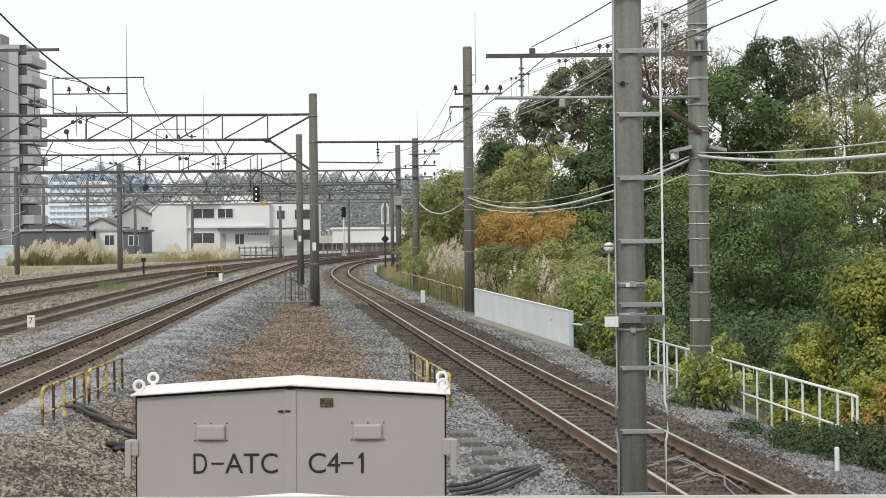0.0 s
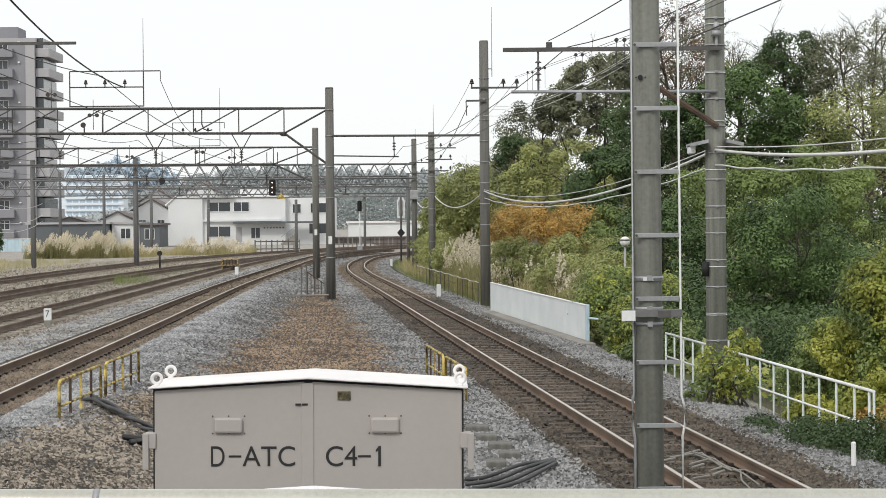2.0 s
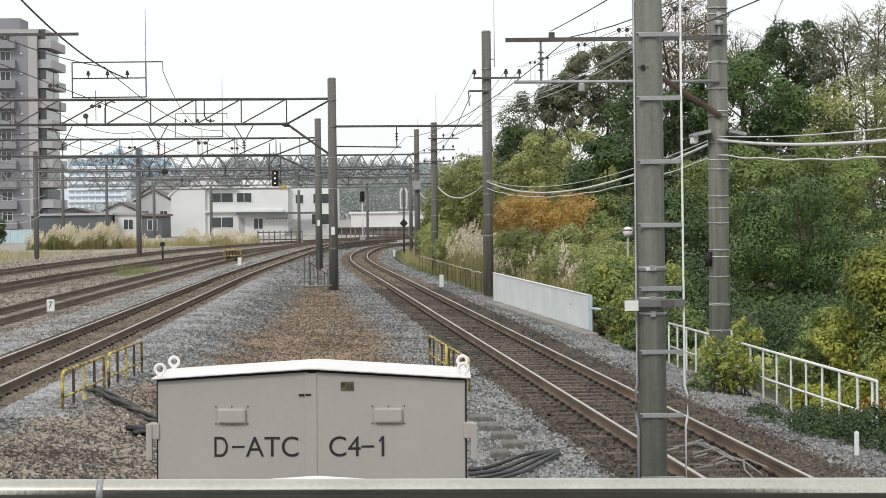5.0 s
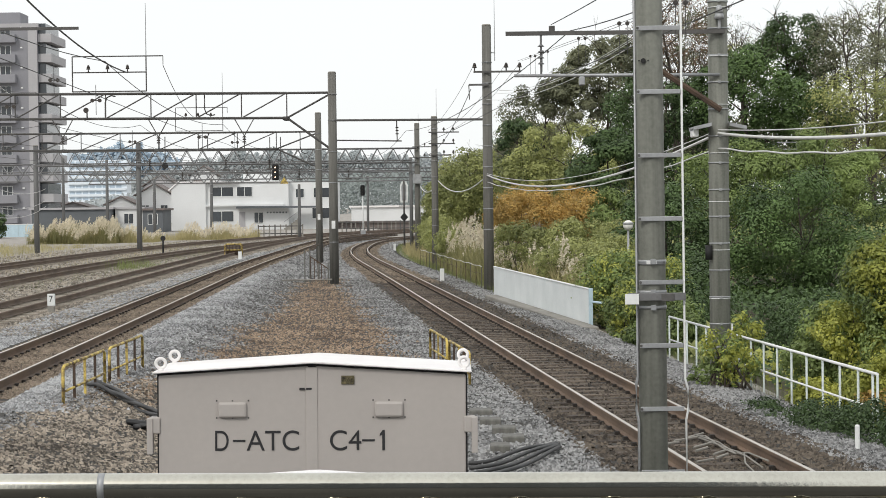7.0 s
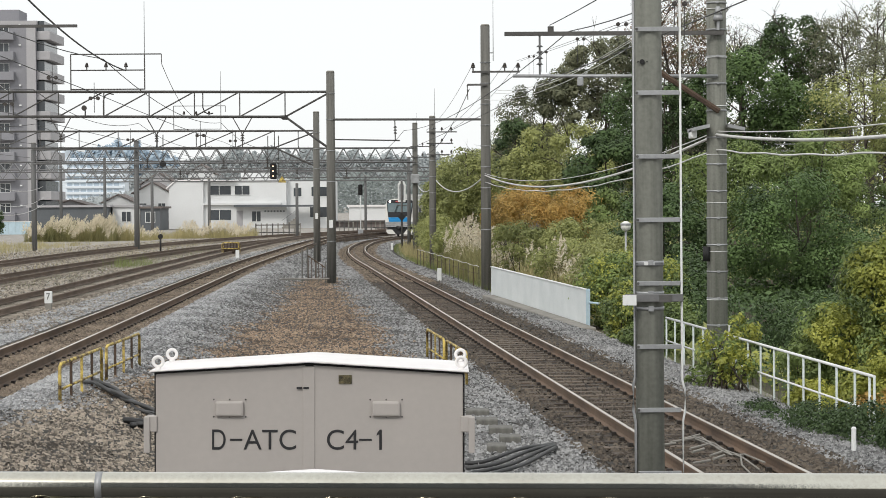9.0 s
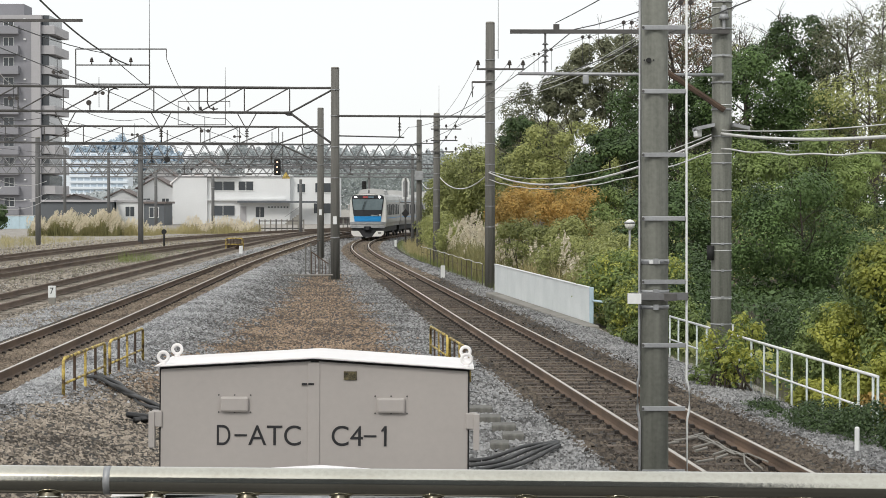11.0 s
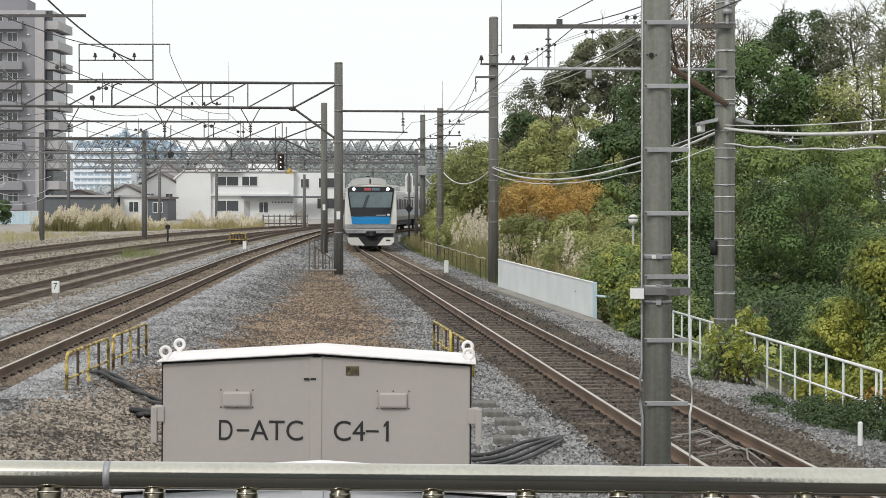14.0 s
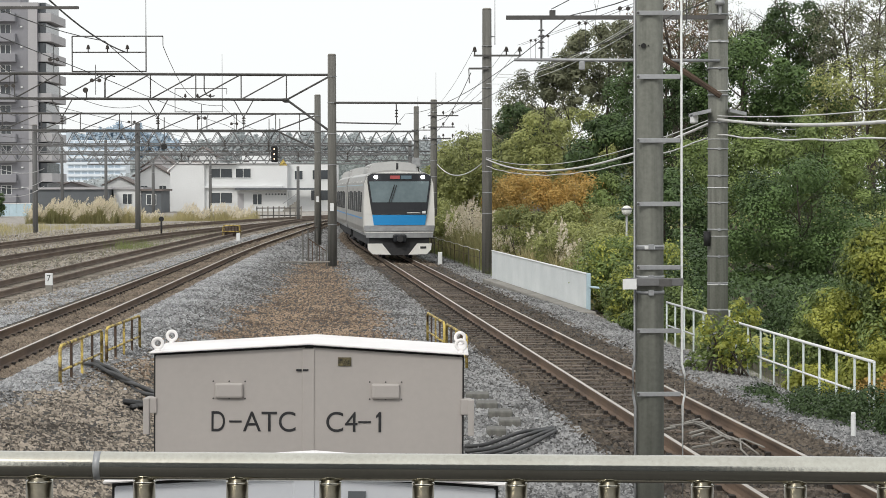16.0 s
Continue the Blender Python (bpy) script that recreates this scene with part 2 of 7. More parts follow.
def thing(name, at, label, category, group="", kind=""):
    ob = new(name)
    ob.matrix_basis = at if isinstance(at, Matrix) else Matrix.Translation(at)
    return tagged(ob, label, category, group, kind)


def box(bm, x0, x1, y0, y1, z0, z1, bevel=0.0):
    v = [bm.verts.new((x, y, z)) for x in (x0, x1) for y in (y0, y1) for z in (z0, z1)]
    fs = [bm.faces.new([v[i] for i in q]) for q in ((0, 1, 3, 2), (4, 6, 7, 5), (0, 4, 5, 1), (2, 3, 7, 6), (0, 2, 6, 4), (1, 5, 7, 3))]
    if bevel:
        es = list({e for f in fs for e in f.edges})
        bmesh.ops.bevel(bm, geom=es, offset=bevel, segments=2, affect="EDGES", profile=0.5)
    return bm


def boxm(*a, bevel=0.0):
    return box(bmesh.new(), *a, bevel=bevel)


def rod(bm, a, b, r0, r1=None, n=8, cap=True):
    a, b = Vector(a), Vector(b)
    r1 = r0 if r1 is None else r1
    d = (b - a).normalized()
    u = d.orthogonal().normalized()
    w = d.cross(u)
    ra, rb = [], []
    for i in range(n):
        k = 2 * math.pi * i / n
        o = u * math.cos(k) + w * math.sin(k)
        ra.append(bm.verts.new(a + o * r0))
        rb.append(bm.verts.new(b + o * r1))
    for i in range(n):
        j = (i + 1) % n
        bm.faces.new((ra[i], ra[j], rb[j], rb[i])).smooth = n > 6
    if cap:
        bm.faces.new(ra[::-1])
        bm.faces.new(rb)
    return bm


def rodm(*a, **k):
    return rod(bmesh.new(), *a, **k)


def tube(bm, pts, r, n=5):
    """A bent tube along points."""
    pts = [Vector(p) for p in pts]
    rings = []
    for i, p in enumerate(pts):
        d = (pts[min(i + 1, len(pts) - 1)] - pts[max(i - 1, 0)]).normalized()
        u = d.cross(Vector((0, 0, 1)))
        u = u.normalized() if u.length > 1e-4 else Vector((1, 0, 0))
        w = d.cross(u)
        rings.append([bm.verts.new(p + (u * math.cos(2 * math.pi * k / n) + w * math.sin(2 * math.pi * k / n)) * r) for k in range(n)])
    for q, s in zip(rings, rings[1:]):
        for k in range(n):
            bm.faces.new((q[k], q[(k + 1) % n], s[(k + 1) % n], s[k])).smooth = True
    bm.faces.new(rings[0][::-1])
    bm.faces.new(rings[-1])
    return bm


def ring(bm, c, big, small, axis="y", n=20, k=8):
    rows = []
    for i in range(n):
        a = 2 * math.pi * i / n
        row = []
        for j in range(k):
            b = 2 * math.pi * j / k
            rr = big + small * math.cos(b)
            p = (rr * math.cos(a), small * math.sin(b), rr * math.sin(a))
            if axis == "z":
                p = (p[0], p[2], p[1])
            row.append(bm.verts.new(Vector(c) + Vector(p)))
        rows.append(row)
    for i in range(n):
        for j in range(k):
            bm.faces.new((rows[i][j], rows[(i + 1) % n][j], rows[(i + 1) % n][(j + 1) % k], rows[i][(j + 1) % k])).smooth = True
    return bm


def sag(a, b, drop, n=14):
    a, b = Vector(a), Vector(b)
    return [a.lerp(b, i / n) - Vector((0, 0, 4 * drop * (i / n) * (1 - i / n))) for i in range(n + 1)]


def prism(bm, pts, y0, y1):
    """A plate of outline pts (x, z), from y0 to y1."""
    a = [bm.verts.new((x, y0, z)) for x, z in pts]
    b = [bm.verts.new((x, y1, z)) for x, z in pts]
    bm.faces.new(a)
    bm.faces.new(b[::-1])
    for i in range(len(pts)):
        j = (i + 1) % len(pts)
        bm.faces.new((a[j], a[i], b[i], b[j]))
    return bm


def prismm(pts, y0, y1):
    bm = prism(bmesh.new(), pts, y0, y1)
    bmesh.ops.recalc_face_normals(bm, faces=bm.faces)
    return bm


def quads(name, co, material, sides=4, tri=None):
    """A mesh of many loose faces from an array (faces * sides, 3)."""
    me = bpy.data.meshes.new(name)
    nv = len(co)
    if tri is None:
        idx = np.arange(nv)
        nf = nv // sides
        start, total = np.arange(nf) * sides, np.full(nf, sides)
    else:
        idx = tri.ravel()
        nf = len(tri)
        start, total = np.arange(nf) * tri.shape[1], np.full(nf, tri.shape[1])
    me.vertices.add(nv)
    me.vertices.foreach_set("co", co.astype(np.float32).ravel())
    me.loops.add(len(idx))
    me.loops.foreach_set("vertex_index", idx.astype(np.int32))
    me.polygons.add(nf)
    me.polygons.foreach_set("loop_start", start.astype(np.int32))
    me.polygons.foreach_set("loop_total", total.astype(np.int32))
    me.update(calc_edges=True)
    me.materials.append(material)
    return me


# ---------------------------------------------------------------- the lines of the tracks (x, y)


def smooth_line(ctrl, step=0.5):
    c = np.array(ctrl, float)
    d = np.r_[0, np.cumsum(np.hypot(*np.diff(c, axis=0).T))]
    m = np.gradient(c, d, axis=0)
    out = []
    for i in range(len(c) - 1):
        h = d[i + 1] - d[i]
        for u in np.arange(0, 1, step / h):
            out.append((2 * u**3 - 3 * u**2 + 1) * c[i] + (u**3 - 2 * u**2 + u) * h * m[i] + (3 * u**2 - 2 * u**3) * c[i + 1] + (u**3 - u**2) * h * m[i + 1])
    out.append(c[-1])
    return np.array(out)


def bend(x, y, heading, radius, length, n):
    """Points of an arc that goes on to the right."""
    pts = []
    for i in range(1, n + 1):
        a = heading + length * i / n / radius
        pts.append((x + radius * (math.cos(heading) - math.cos(a)), y + radius * (math.sin(a) - math.sin(heading))))
    return pts


MAIN = smooth_line([(5.55, -5), (3.34, 22), (0.53, 57), (-1.23, 79), (-2.86, 99), (-4.48, 119), (-5.5, 135), (-6.08, 150), (-6.22, 163), (-6.1, 177), (-5.35, 190), (-4.4, 200), (-3.0, 210)] + bend(-3.0, 210, 0.18, 200, 260, 12))
LEFT1 = smooth_line([(-6.3, -5), (-7.46, 37.7), (-7.95, 54), (-8.4, 68.4), (-8.95, 87), (-9.5, 123), (-9.8, 150), (-9.7, 170), (-9.0, 188)] + bend(-9.0, 188, 0.09, 230, 200, 8))
LEFT2 = smooth_line([(-10.6, 10), (-11.6, 54.5), (-12.2, 84), (-12.7, 115), (-12.95, 145), (-12.7, 170), (-11.8, 190)] + bend(-11.8, 190, 0.09, 240, 190, 8))
LEFT3 = smooth_line([(-15.2, 30), (-16.2, 70), (-16.3, 100), (-15.5, 130), (-13.6, 158), (-12.75, 168)])
LEFT4 = smooth_line([(-20, 50), (-20.8, 95), (-20.6, 130), (-19.2, 158), (-16.2, 185)] + bend(-16.2, 185, 0.12, 300, 150, 6))
RAIL_Z = 0.0
LEFT_Z = 0.33


def along(line):
    return np.r_[0, np.cumsum(np.hypot(*np.diff(line, axis=0).T))]


def at_line(line, s):
    d = along(line)
    return np.array((np.interp(s, d, line[:, 0]), np.interp(s, d, line[:, 1])))


def x_at(line, y):
    return np.interp(y, line[:, 1], line[:, 0])


def step01(a, b, x):
    u = np.clip((x - a) / (b - a), 0, 1)
    return u * u * (3 - 2 * u)


def ground_z(x, y):
    """Height of the ground: two trackbeds, the bank between them, a ditch and a wooded rise beside."""
    x, y = np.asarray(x, float), np.asarray(y, float)
    m = np.interp(y, MAIN[:330, 1], MAIN[:330, 0])
    l1 = np.interp(y, LEFT1[:330, 1], LEFT1[:330, 0])
    z = -0.2 + step01(0.56, 0.83, (m - x) / (m - l1)) * (LEFT_Z + 0.02)
    z = z + 0.002 * (1 - step01(1.1, 1.9, np.abs(x - m)))
    right = x - m
    z = z - step01(2.0, 4.0, right) * 0.25
    z = z - step01(4.6, 8.0, right) * 2.2 * (1 - step01(44, 66, y))
    z = z + step01(5, 16, right) * 2.6 * step01(60, 100, y) * (1 - step01(150, 260, y) * 0.3)
    far = np.hypot(x, y)
    return z + step01(240, 420, far) * 1.2


def ground_at(x, y):
    return float(ground_z(x, y))

# ---------------------------------------------------------------- ground


def build_ground():
    xs = np.unique(np.r_[np.linspace(-3000, -100, 24), np.linspace(-100, -26, 38), np.linspace(-26, 16, 106), np.linspace(16, 100, 43), np.linspace(100, 3000, 24)])
    ys = np.unique(np.r_[np.linspace(-400, -10, 14), np.linspace(-10, 120, 170), np.linspace(120, 260, 70), np.linspace(260, 700, 45), np.linspace(700, 4500, 26)])
    gx, gy = np.meshgrid(xs, ys)
    gz = ground_z(gx, gy)
    nx, ny = len(xs), len(ys)
    co = np.stack([gx.ravel(), gy.ravel(), gz.ravel()], 1)
    i = (np.arange(ny - 1)[:, None] * nx + np.arange(nx - 1)[None]).ravel()
    me = quads("ground", co, M_GROUND, tri=np.stack([i, i + 1, i + nx + 1, i + nx], 1))
    me.materials.append(M_SOIL)
    for p in me.polygons:
        p.use_smooth = True
        c = p.center
        p.material_index = int(20 < c.y < 260 and c.x > np.interp(c.y, MAIN[:330, 1], MAIN[:330, 0]) + 3.3)
    return tagged(new("ground", me), "gravel and soil ground of the railway yard", "ground", kind="structure")


build_ground()


def build_gap_shade():
    """Sheet under both running tracks' and the bank's ballast, darkened as shade between stones."""
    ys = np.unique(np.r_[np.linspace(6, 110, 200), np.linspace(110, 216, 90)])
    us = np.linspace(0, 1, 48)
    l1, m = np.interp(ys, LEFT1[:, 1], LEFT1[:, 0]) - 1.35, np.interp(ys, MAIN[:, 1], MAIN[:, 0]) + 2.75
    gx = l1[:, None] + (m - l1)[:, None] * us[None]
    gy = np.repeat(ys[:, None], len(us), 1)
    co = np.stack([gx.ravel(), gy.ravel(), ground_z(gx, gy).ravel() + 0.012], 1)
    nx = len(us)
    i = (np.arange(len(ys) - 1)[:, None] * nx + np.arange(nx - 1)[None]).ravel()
    me = quads("gap_shade_bed", co, M_GAP_SHADE, tri=np.stack([i, i + 1, i + nx + 1, i + nx], 1))
    return tagged(new("gap_shade_bed", me), "dark sheet under the loose ballast as shade in its gaps", "ballast bed", kind="structure")


build_gap_shade()


def scatter_stones(name, n, pick, material, label, size=(0.019, 0.04), seed=1):
    """Loose crushed stones on the ground; pick(rng, n) gives their x, y."""
    rng = np.random.default_rng(seed)
    x, y = pick(rng, n)
    z = ground_z(x, y)
    base = np.array([(1, 0.7, -0.5), (-1, 0.8, -0.5), (-0.9, -0.7, -0.5), (1, -0.8, -0.5), (0.6, 0.05, 0.72), (-0.55, -0.1, 0.62)], float)
    tri = np.array([(0, 1, 5), (0, 5, 4), (2, 3, 4), (2, 4, 5), (1, 2, 5), (3, 0, 4)])
    k, nv = len(x), len(base)
    sc = rng.uniform(size[0], size[1], (k, 1, 1)) * rng.uniform(0.6, 1.3, (k, 1, 3))
    v = base[None] * sc + rng.normal(0, 0.2, (k, nv, 3)) * sc
    a = rng.uniform(0, 2 * np.pi, k)
    t = rng.uniform(-0.7, 0.7, k)
    c, s = np.cos(a)[:, None], np.sin(a)[:, None]
    vx, vy = v[..., 0] * c - v[..., 1] * s, v[..., 0] * s + v[..., 1] * c
    c, s = np.cos(t)[:, None], np.sin(t)[:, None]
    vy, vz = vy * c - v[..., 2] * s, vy * s + v[..., 2] * c
    co = np.stack([vx + x[:, None], vy + y[:, None], vz + z[:, None] + size[0] * 0.65], 2).reshape(-1, 3)
    me = quads(name, co, material, tri=(tri[None] + nv * np.arange(k)[:, None, None]).reshape(-1, 3))
    return tagged(new(name, me), label, "ballast", kind="stuff")


def depth_pick(rng, n, near, far):
    """Depths crowded towards the near end."""
    u = rng.uniform(0, 1, n)
    return 1 / (1 / near + (1 / far - 1 / near) * u)


def pick_bank(rng, n):
    y = depth_pick(rng, n, 18, 95)
    m, l1 = x_at(MAIN, y), x_at(LEFT1, y)
    return m - 1.25 - rng.uniform(0, 1, n) * (m - l1 - 2.5), y


def in_brown(x, y):
    """The rusty path along the middle of the bank, wavering at its edges."""
    wob = 0.35 * np.sin(y * 0.9 + 2 * np.sin(y * 0.31)) + 0.25 * np.sin(y * 2.3)
    mid = np.interp(y, (15, 25, 40, 60, 84), (-3.5, -3.1, -2.7, -3.6, -5.1))
    half = np.interp(y, (15, 26, 40, 60, 84), (3.4, 2.5, 1.95, 1.3, 0.8))
    return np.abs(x - mid) < half + wob * 0.45


def pick_grey(rng, n):
    x, y = pick_bank(rng, n)
    k = ~in_brown(x + rng.normal(0, 0.22, n), y)
    return x[k], y[k]


def pick_brown(rng, n):
    x, y = pick_bank(rng, n)
    k = in_brown(x + rng.normal(0, 0.22, n), y) & (y > 33 + rng.normal(0, 2, n))
    return x[k], y[k]


def pick_near(rng, n):
    x, y = pick_bank(rng, n)
    k = in_brown(x + rng.normal(0, 0.22, n), y) & (y < 35 + rng.normal(0, 2, n))
    return x[k], y[k]


def pick_main(rng, n):
    y = depth_pick(rng, n, 18, 130)
    return x_at(MAIN, y) + rng.uniform(-1.35, 1.7, n), y


def pick_shoulder(rng, n):
    y = depth_pick(rng, n, 20, 110)
    return x_at(MAIN, y) + rng.uniform(1.5, 2.9, n), y


def pick_left(rng, n):
    y = depth_pick(rng, n, 30, 130)
    return x_at(LEFT1, y) + rng.uniform(-1.05, 1.0, n), y


def pick_between_left(rng, n):
    y = depth_pick(rng, n, 35, 130)
    a, b = x_at(LEFT1, y) - 1.2, x_at(LEFT2, y) + 1.3
    return a + (b - a) * rng.uniform(0, 1, n), y


scatter_stones("ballast", 96000, pick_grey, M_GREY_STONE, "grey crushed stone ballast on the bank", (0.02, 0.038), seed=2)
scatter_stones("ballast", 84000, pick_brown, M_BROWN_STONE, "rust-brown crushed stone along the bank", (0.02, 0.037), seed=3)
scatter_stones("ballast", 80000, pick_near, M_MIX_STONE, "grey-brown crushed stone beside the cabinets", (0.018, 0.034), seed=13)
scatter_stones("ballast", 30000, pick_main, M_DARK_STONE, "brown-black stained ballast of the curving track", (0.022, 0.044), seed=4)
scatter_stones("ballast", 30000, pick_shoulder, M_GREY_STONE, "grey ballast shoulder beside the track", (0.02, 0.038), seed=5)
scatter_stones("ballast", 28000, pick_left, M_UMBER_STONE, "brown stained ballast of a straight track", (0.022, 0.04), seed=6)
scatter_stones("ballast", 30000, pick_between_left, M_PALE_STONE, "light grey ballast between two tracks", (0.023, 0.042), seed=7)


def pick_left_shoulder(rng, n):
    y = depth_pick(rng, n, 28, 130)
    return x_at(LEFT1, y) + 1.0 + np.abs(rng.normal(0, 0.5, n)), y


scatter_stones("ballast", 15000, pick_left_shoulder, M_PALE_STONE, "fresh pale ballast on the straight track's shoulder", (0.022, 0.04), seed=17)


def pick_far_bank(rng, n):
    y = depth_pick(rng, n, 90, 215)
    m, l1 = np.interp(y, MAIN[:, 1], MAIN[:, 0]), np.interp(y, LEFT1[:, 1], LEFT1[:, 0])
    x = l1 - 1.5 + rng.uniform(0, 1, n) * (m + 2.4 - l1 + 1.5)
    k = (np.abs(x - m) > 1.25) & (np.abs(x - l1) > 1.0)
    return x[k], y[k]


def pick_far_tracks(rng, n):
    y = depth_pick(rng, n, 84, 215)
    side = rng.random(n) < 0.6
    m, l1 = np.interp(y, MAIN[:, 1], MAIN[:, 0]), np.interp(y, LEFT1[:, 1], LEFT1[:, 0])
    return np.where(side, m + rng.uniform(-1.3, 1.4, n), l1 + rng.uniform(-1.0, 1.0, n)), y


def pick_yard(rng, n):
    y = depth_pick(rng, n, 45, 190)
    a, b = np.interp(y, LEFT4[:, 1], LEFT4[:, 0]) - 6, np.interp(y, LEFT1[:, 1], LEFT1[:, 0]) - 1.2
    return a + (b - a) * rng.uniform(0, 1, n), y


scatter_stones("ballast", 26000, pick_far_bank, M_GREY_STONE, "grey ballast where the tracks curve away", (0.04, 0.08), seed=8)
scatter_stones("ballast", 16000, pick_far_tracks, M_UMBER_STONE, "brown stained ballast of the tracks further off", (0.036, 0.07), seed=18)
scatter_stones("ballast", 42000, pick_yard, M_YARD_STONE, "tan-grey ballast between the sidings", (0.028, 0.058), seed=9)

# ---------------------------------------------------------------- tracks

RAIL_SHAPE = [(-0.064, -0.15), (-0.064, -0.138), (-0.012, -0.122), (-0.010, -0.045), (-0.032, -0.034), (-0.032, -0.004), (-0.026, 0.0), (0.026, 0.0), (0.032, -0.004), (0.032, -0.034), (0.010, -0.045), (0.012, -0.122), (0.064, -0.138), (0.064, -0.15)]


def sweep(line, off, z, shape):
    d = np.gradient(line, axis=0)
    d /= np.hypot(*d.T)[:, None]
    nrm = np.stack([d[:, 1], -d[:, 0]], 1)
    bm = bmesh.new()
    rings = []
    for p, q in zip(line, nrm):
        rings.append([bm.verts.new((p[0] + q[0] * (off + u), p[1] + q[1] * (off + u), z + w)) for u, w in shape])
    k = len(shape)
    for a, b in zip(rings, rings[1:]):
        for i in range(k):
            f = bm.faces.new((a[i], a[(i + 1) % k], b[(i + 1) % k], b[i]))
            f.material_index = 1 if i == 6 else 0
    bmesh.ops.recalc_face_normals(bm, faces=bm.faces)
    return bm


def sleeper_mesh():
    bm = bmesh.new()
    box(bm, -1.0, 1.0, -0.11, 0.11, -0.33, -0.165)
    n = len(bm.faces)
    for s in (-1, 1):
        for o in (-0.1, 0.1):
            x = s * 0.566 + o
            box(bm, x - 0.03, x + 0.03, -0.045, 0.045, -0.165, -0.118)
    bm.faces.ensure_lookup_table()
    for f in bm.faces[n:]:
        f.material_index = 1
    me = bpy.data.meshes.new("sleeper")
    bm.to_mesh(me)
    bm.free()
    me.materials.append(M_SLEEPER)
    me.materials.append(M_CLIP)
    return me


def plain_sleeper_mesh():
    me = bpy.data.meshes.new("sleeper")
    bm = boxm(-1.0, 1.0, -0.11, 0.11, -0.33, -0.165)
    bm.to_mesh(me)
    bm.free()
    me.materials.append(M_SLEEPER_PALE)
    return me


SLEEPER = sleeper_mesh()
PLAIN_SLEEPER = plain_sleeper_mesh()


def build_track(line, z, label, y_from, y_to, pitch, worn=True, sunk=0.0):
    t = thing("railway_track", (0, 0, 0), label, "railway track", "railway tracks", "structure")
    cut = line[::2]
    for s in (-1, 1):
        ob = part("rail", sweep(cut, s * 0.566, z, RAIL_SHAPE), M_RAILSIDE if worn else M_RAILOLD, t)
        ob.data.materials.append(M_RAILTOP if worn else M_RAILOLD)
    d = along(line)
    s0, s1 = np.interp(y_from, line[:, 1], d), np.interp(y_to, line[:, 1], d)
    n = min(int((s1 - s0) / pitch), 295)
    for i in range(n):
        s = s0 + i * pitch
        p, q = at_line(line, s), at_line(line, s + 0.3)
        share("sleeper", SLEEPER if worn else PLAIN_SLEEPER, t, pose(p[0], p[1], z - sunk, 0, 0, -math.degrees(math.atan2(q[0] - p[0], q[1] - p[1]))))
    return t


# ---------------------------------------------------------------- the platform end: railing and the two relay cabinets


def build_railing():
    r = thing("platform_railing", (0, 4.85, 1.285), "brushed stainless steel railing at the platform end", "railing")
    part("top_rail", tube(bmesh.new(), [(x, 0, 0.9185 - 0.0075 * x - 0.001 * x * abs(x)) for x in np.linspace(-2.6, 2.6, 53)], 0.0328, n=32), M_STAINLESS, r)
    part("joint_sleeve", rodm((-0.814, 0, 0.9252), (-0.798, 0, 0.9251), 0.0333, n=32), M_GALV, r, "dull joint ring round the tube")
    for i in range(-10, 11):
        thick = i == -4
        x = -0.943 if thick else -0.047 + i * 0.2172
        zt = 0.9185 - 0.0085 * x - 0.029
        q = 0.0315 if thick else 0.026
        bm = rodm((0, 0, -0.05), (0, 0, 0.872), q, n=20)
        rod(bm, (0, 0, 0.872), (0, 0, 0.886), q, q * 0.7, n=20, cap=False)
        b = part("baluster", bm, M_BRONZE, r, "thicker bronze-toned post" if thick else "")
        b.location = (x, 0, zt - 0.884)
        part("weld_collar", ring(bmesh.new(), (0, 0, 0.876), q * 0.93, 0.0026, axis="z", n=24, k=6), M_STAINLESS, b, "bright weld bead")
    return r


def text_mesh(words, size):
    cu = bpy.data.curves.new("words", "FONT")
    cu.body, cu.size, cu.extrude = words, size, 0.0008
    cu.align_x, cu.align_y = "LEFT", "BOTTOM_BASELINE"
    ob = new("words", cu)
    me = bpy.data.meshes.new_from_object(ob)
    bpy.data.objects.remove(ob)
    bpy.data.curves.remove(cu)
    return me


def lettering(words, height, x0, x1, z, y, parent, name="lettering"):
    me = text_mesh(words, 1.0)
    co = np.empty(len(me.vertices) * 3)
    me.vertices.foreach_get("co", co)
    co = co.reshape(-1, 3)
    lo, hi = co.min(0), co.max(0)
    out = np.stack([x0 + (co[:, 0] - lo[0]) / (hi[0] - lo[0]) * (x1 - x0), y - co[:, 2] * 1.0, z + (co[:, 1] - lo[1]) / (hi[1] - lo[1]) * height], 1)
    me.vertices.foreach_set("co", out.ravel())
    me.update()
    me.materials.clear()
    me.materials.append(M_INK)
    ob = new(name, me)
    ob.parent = parent
    ob["label"] = "stencilled dark grey lettering"
    return ob


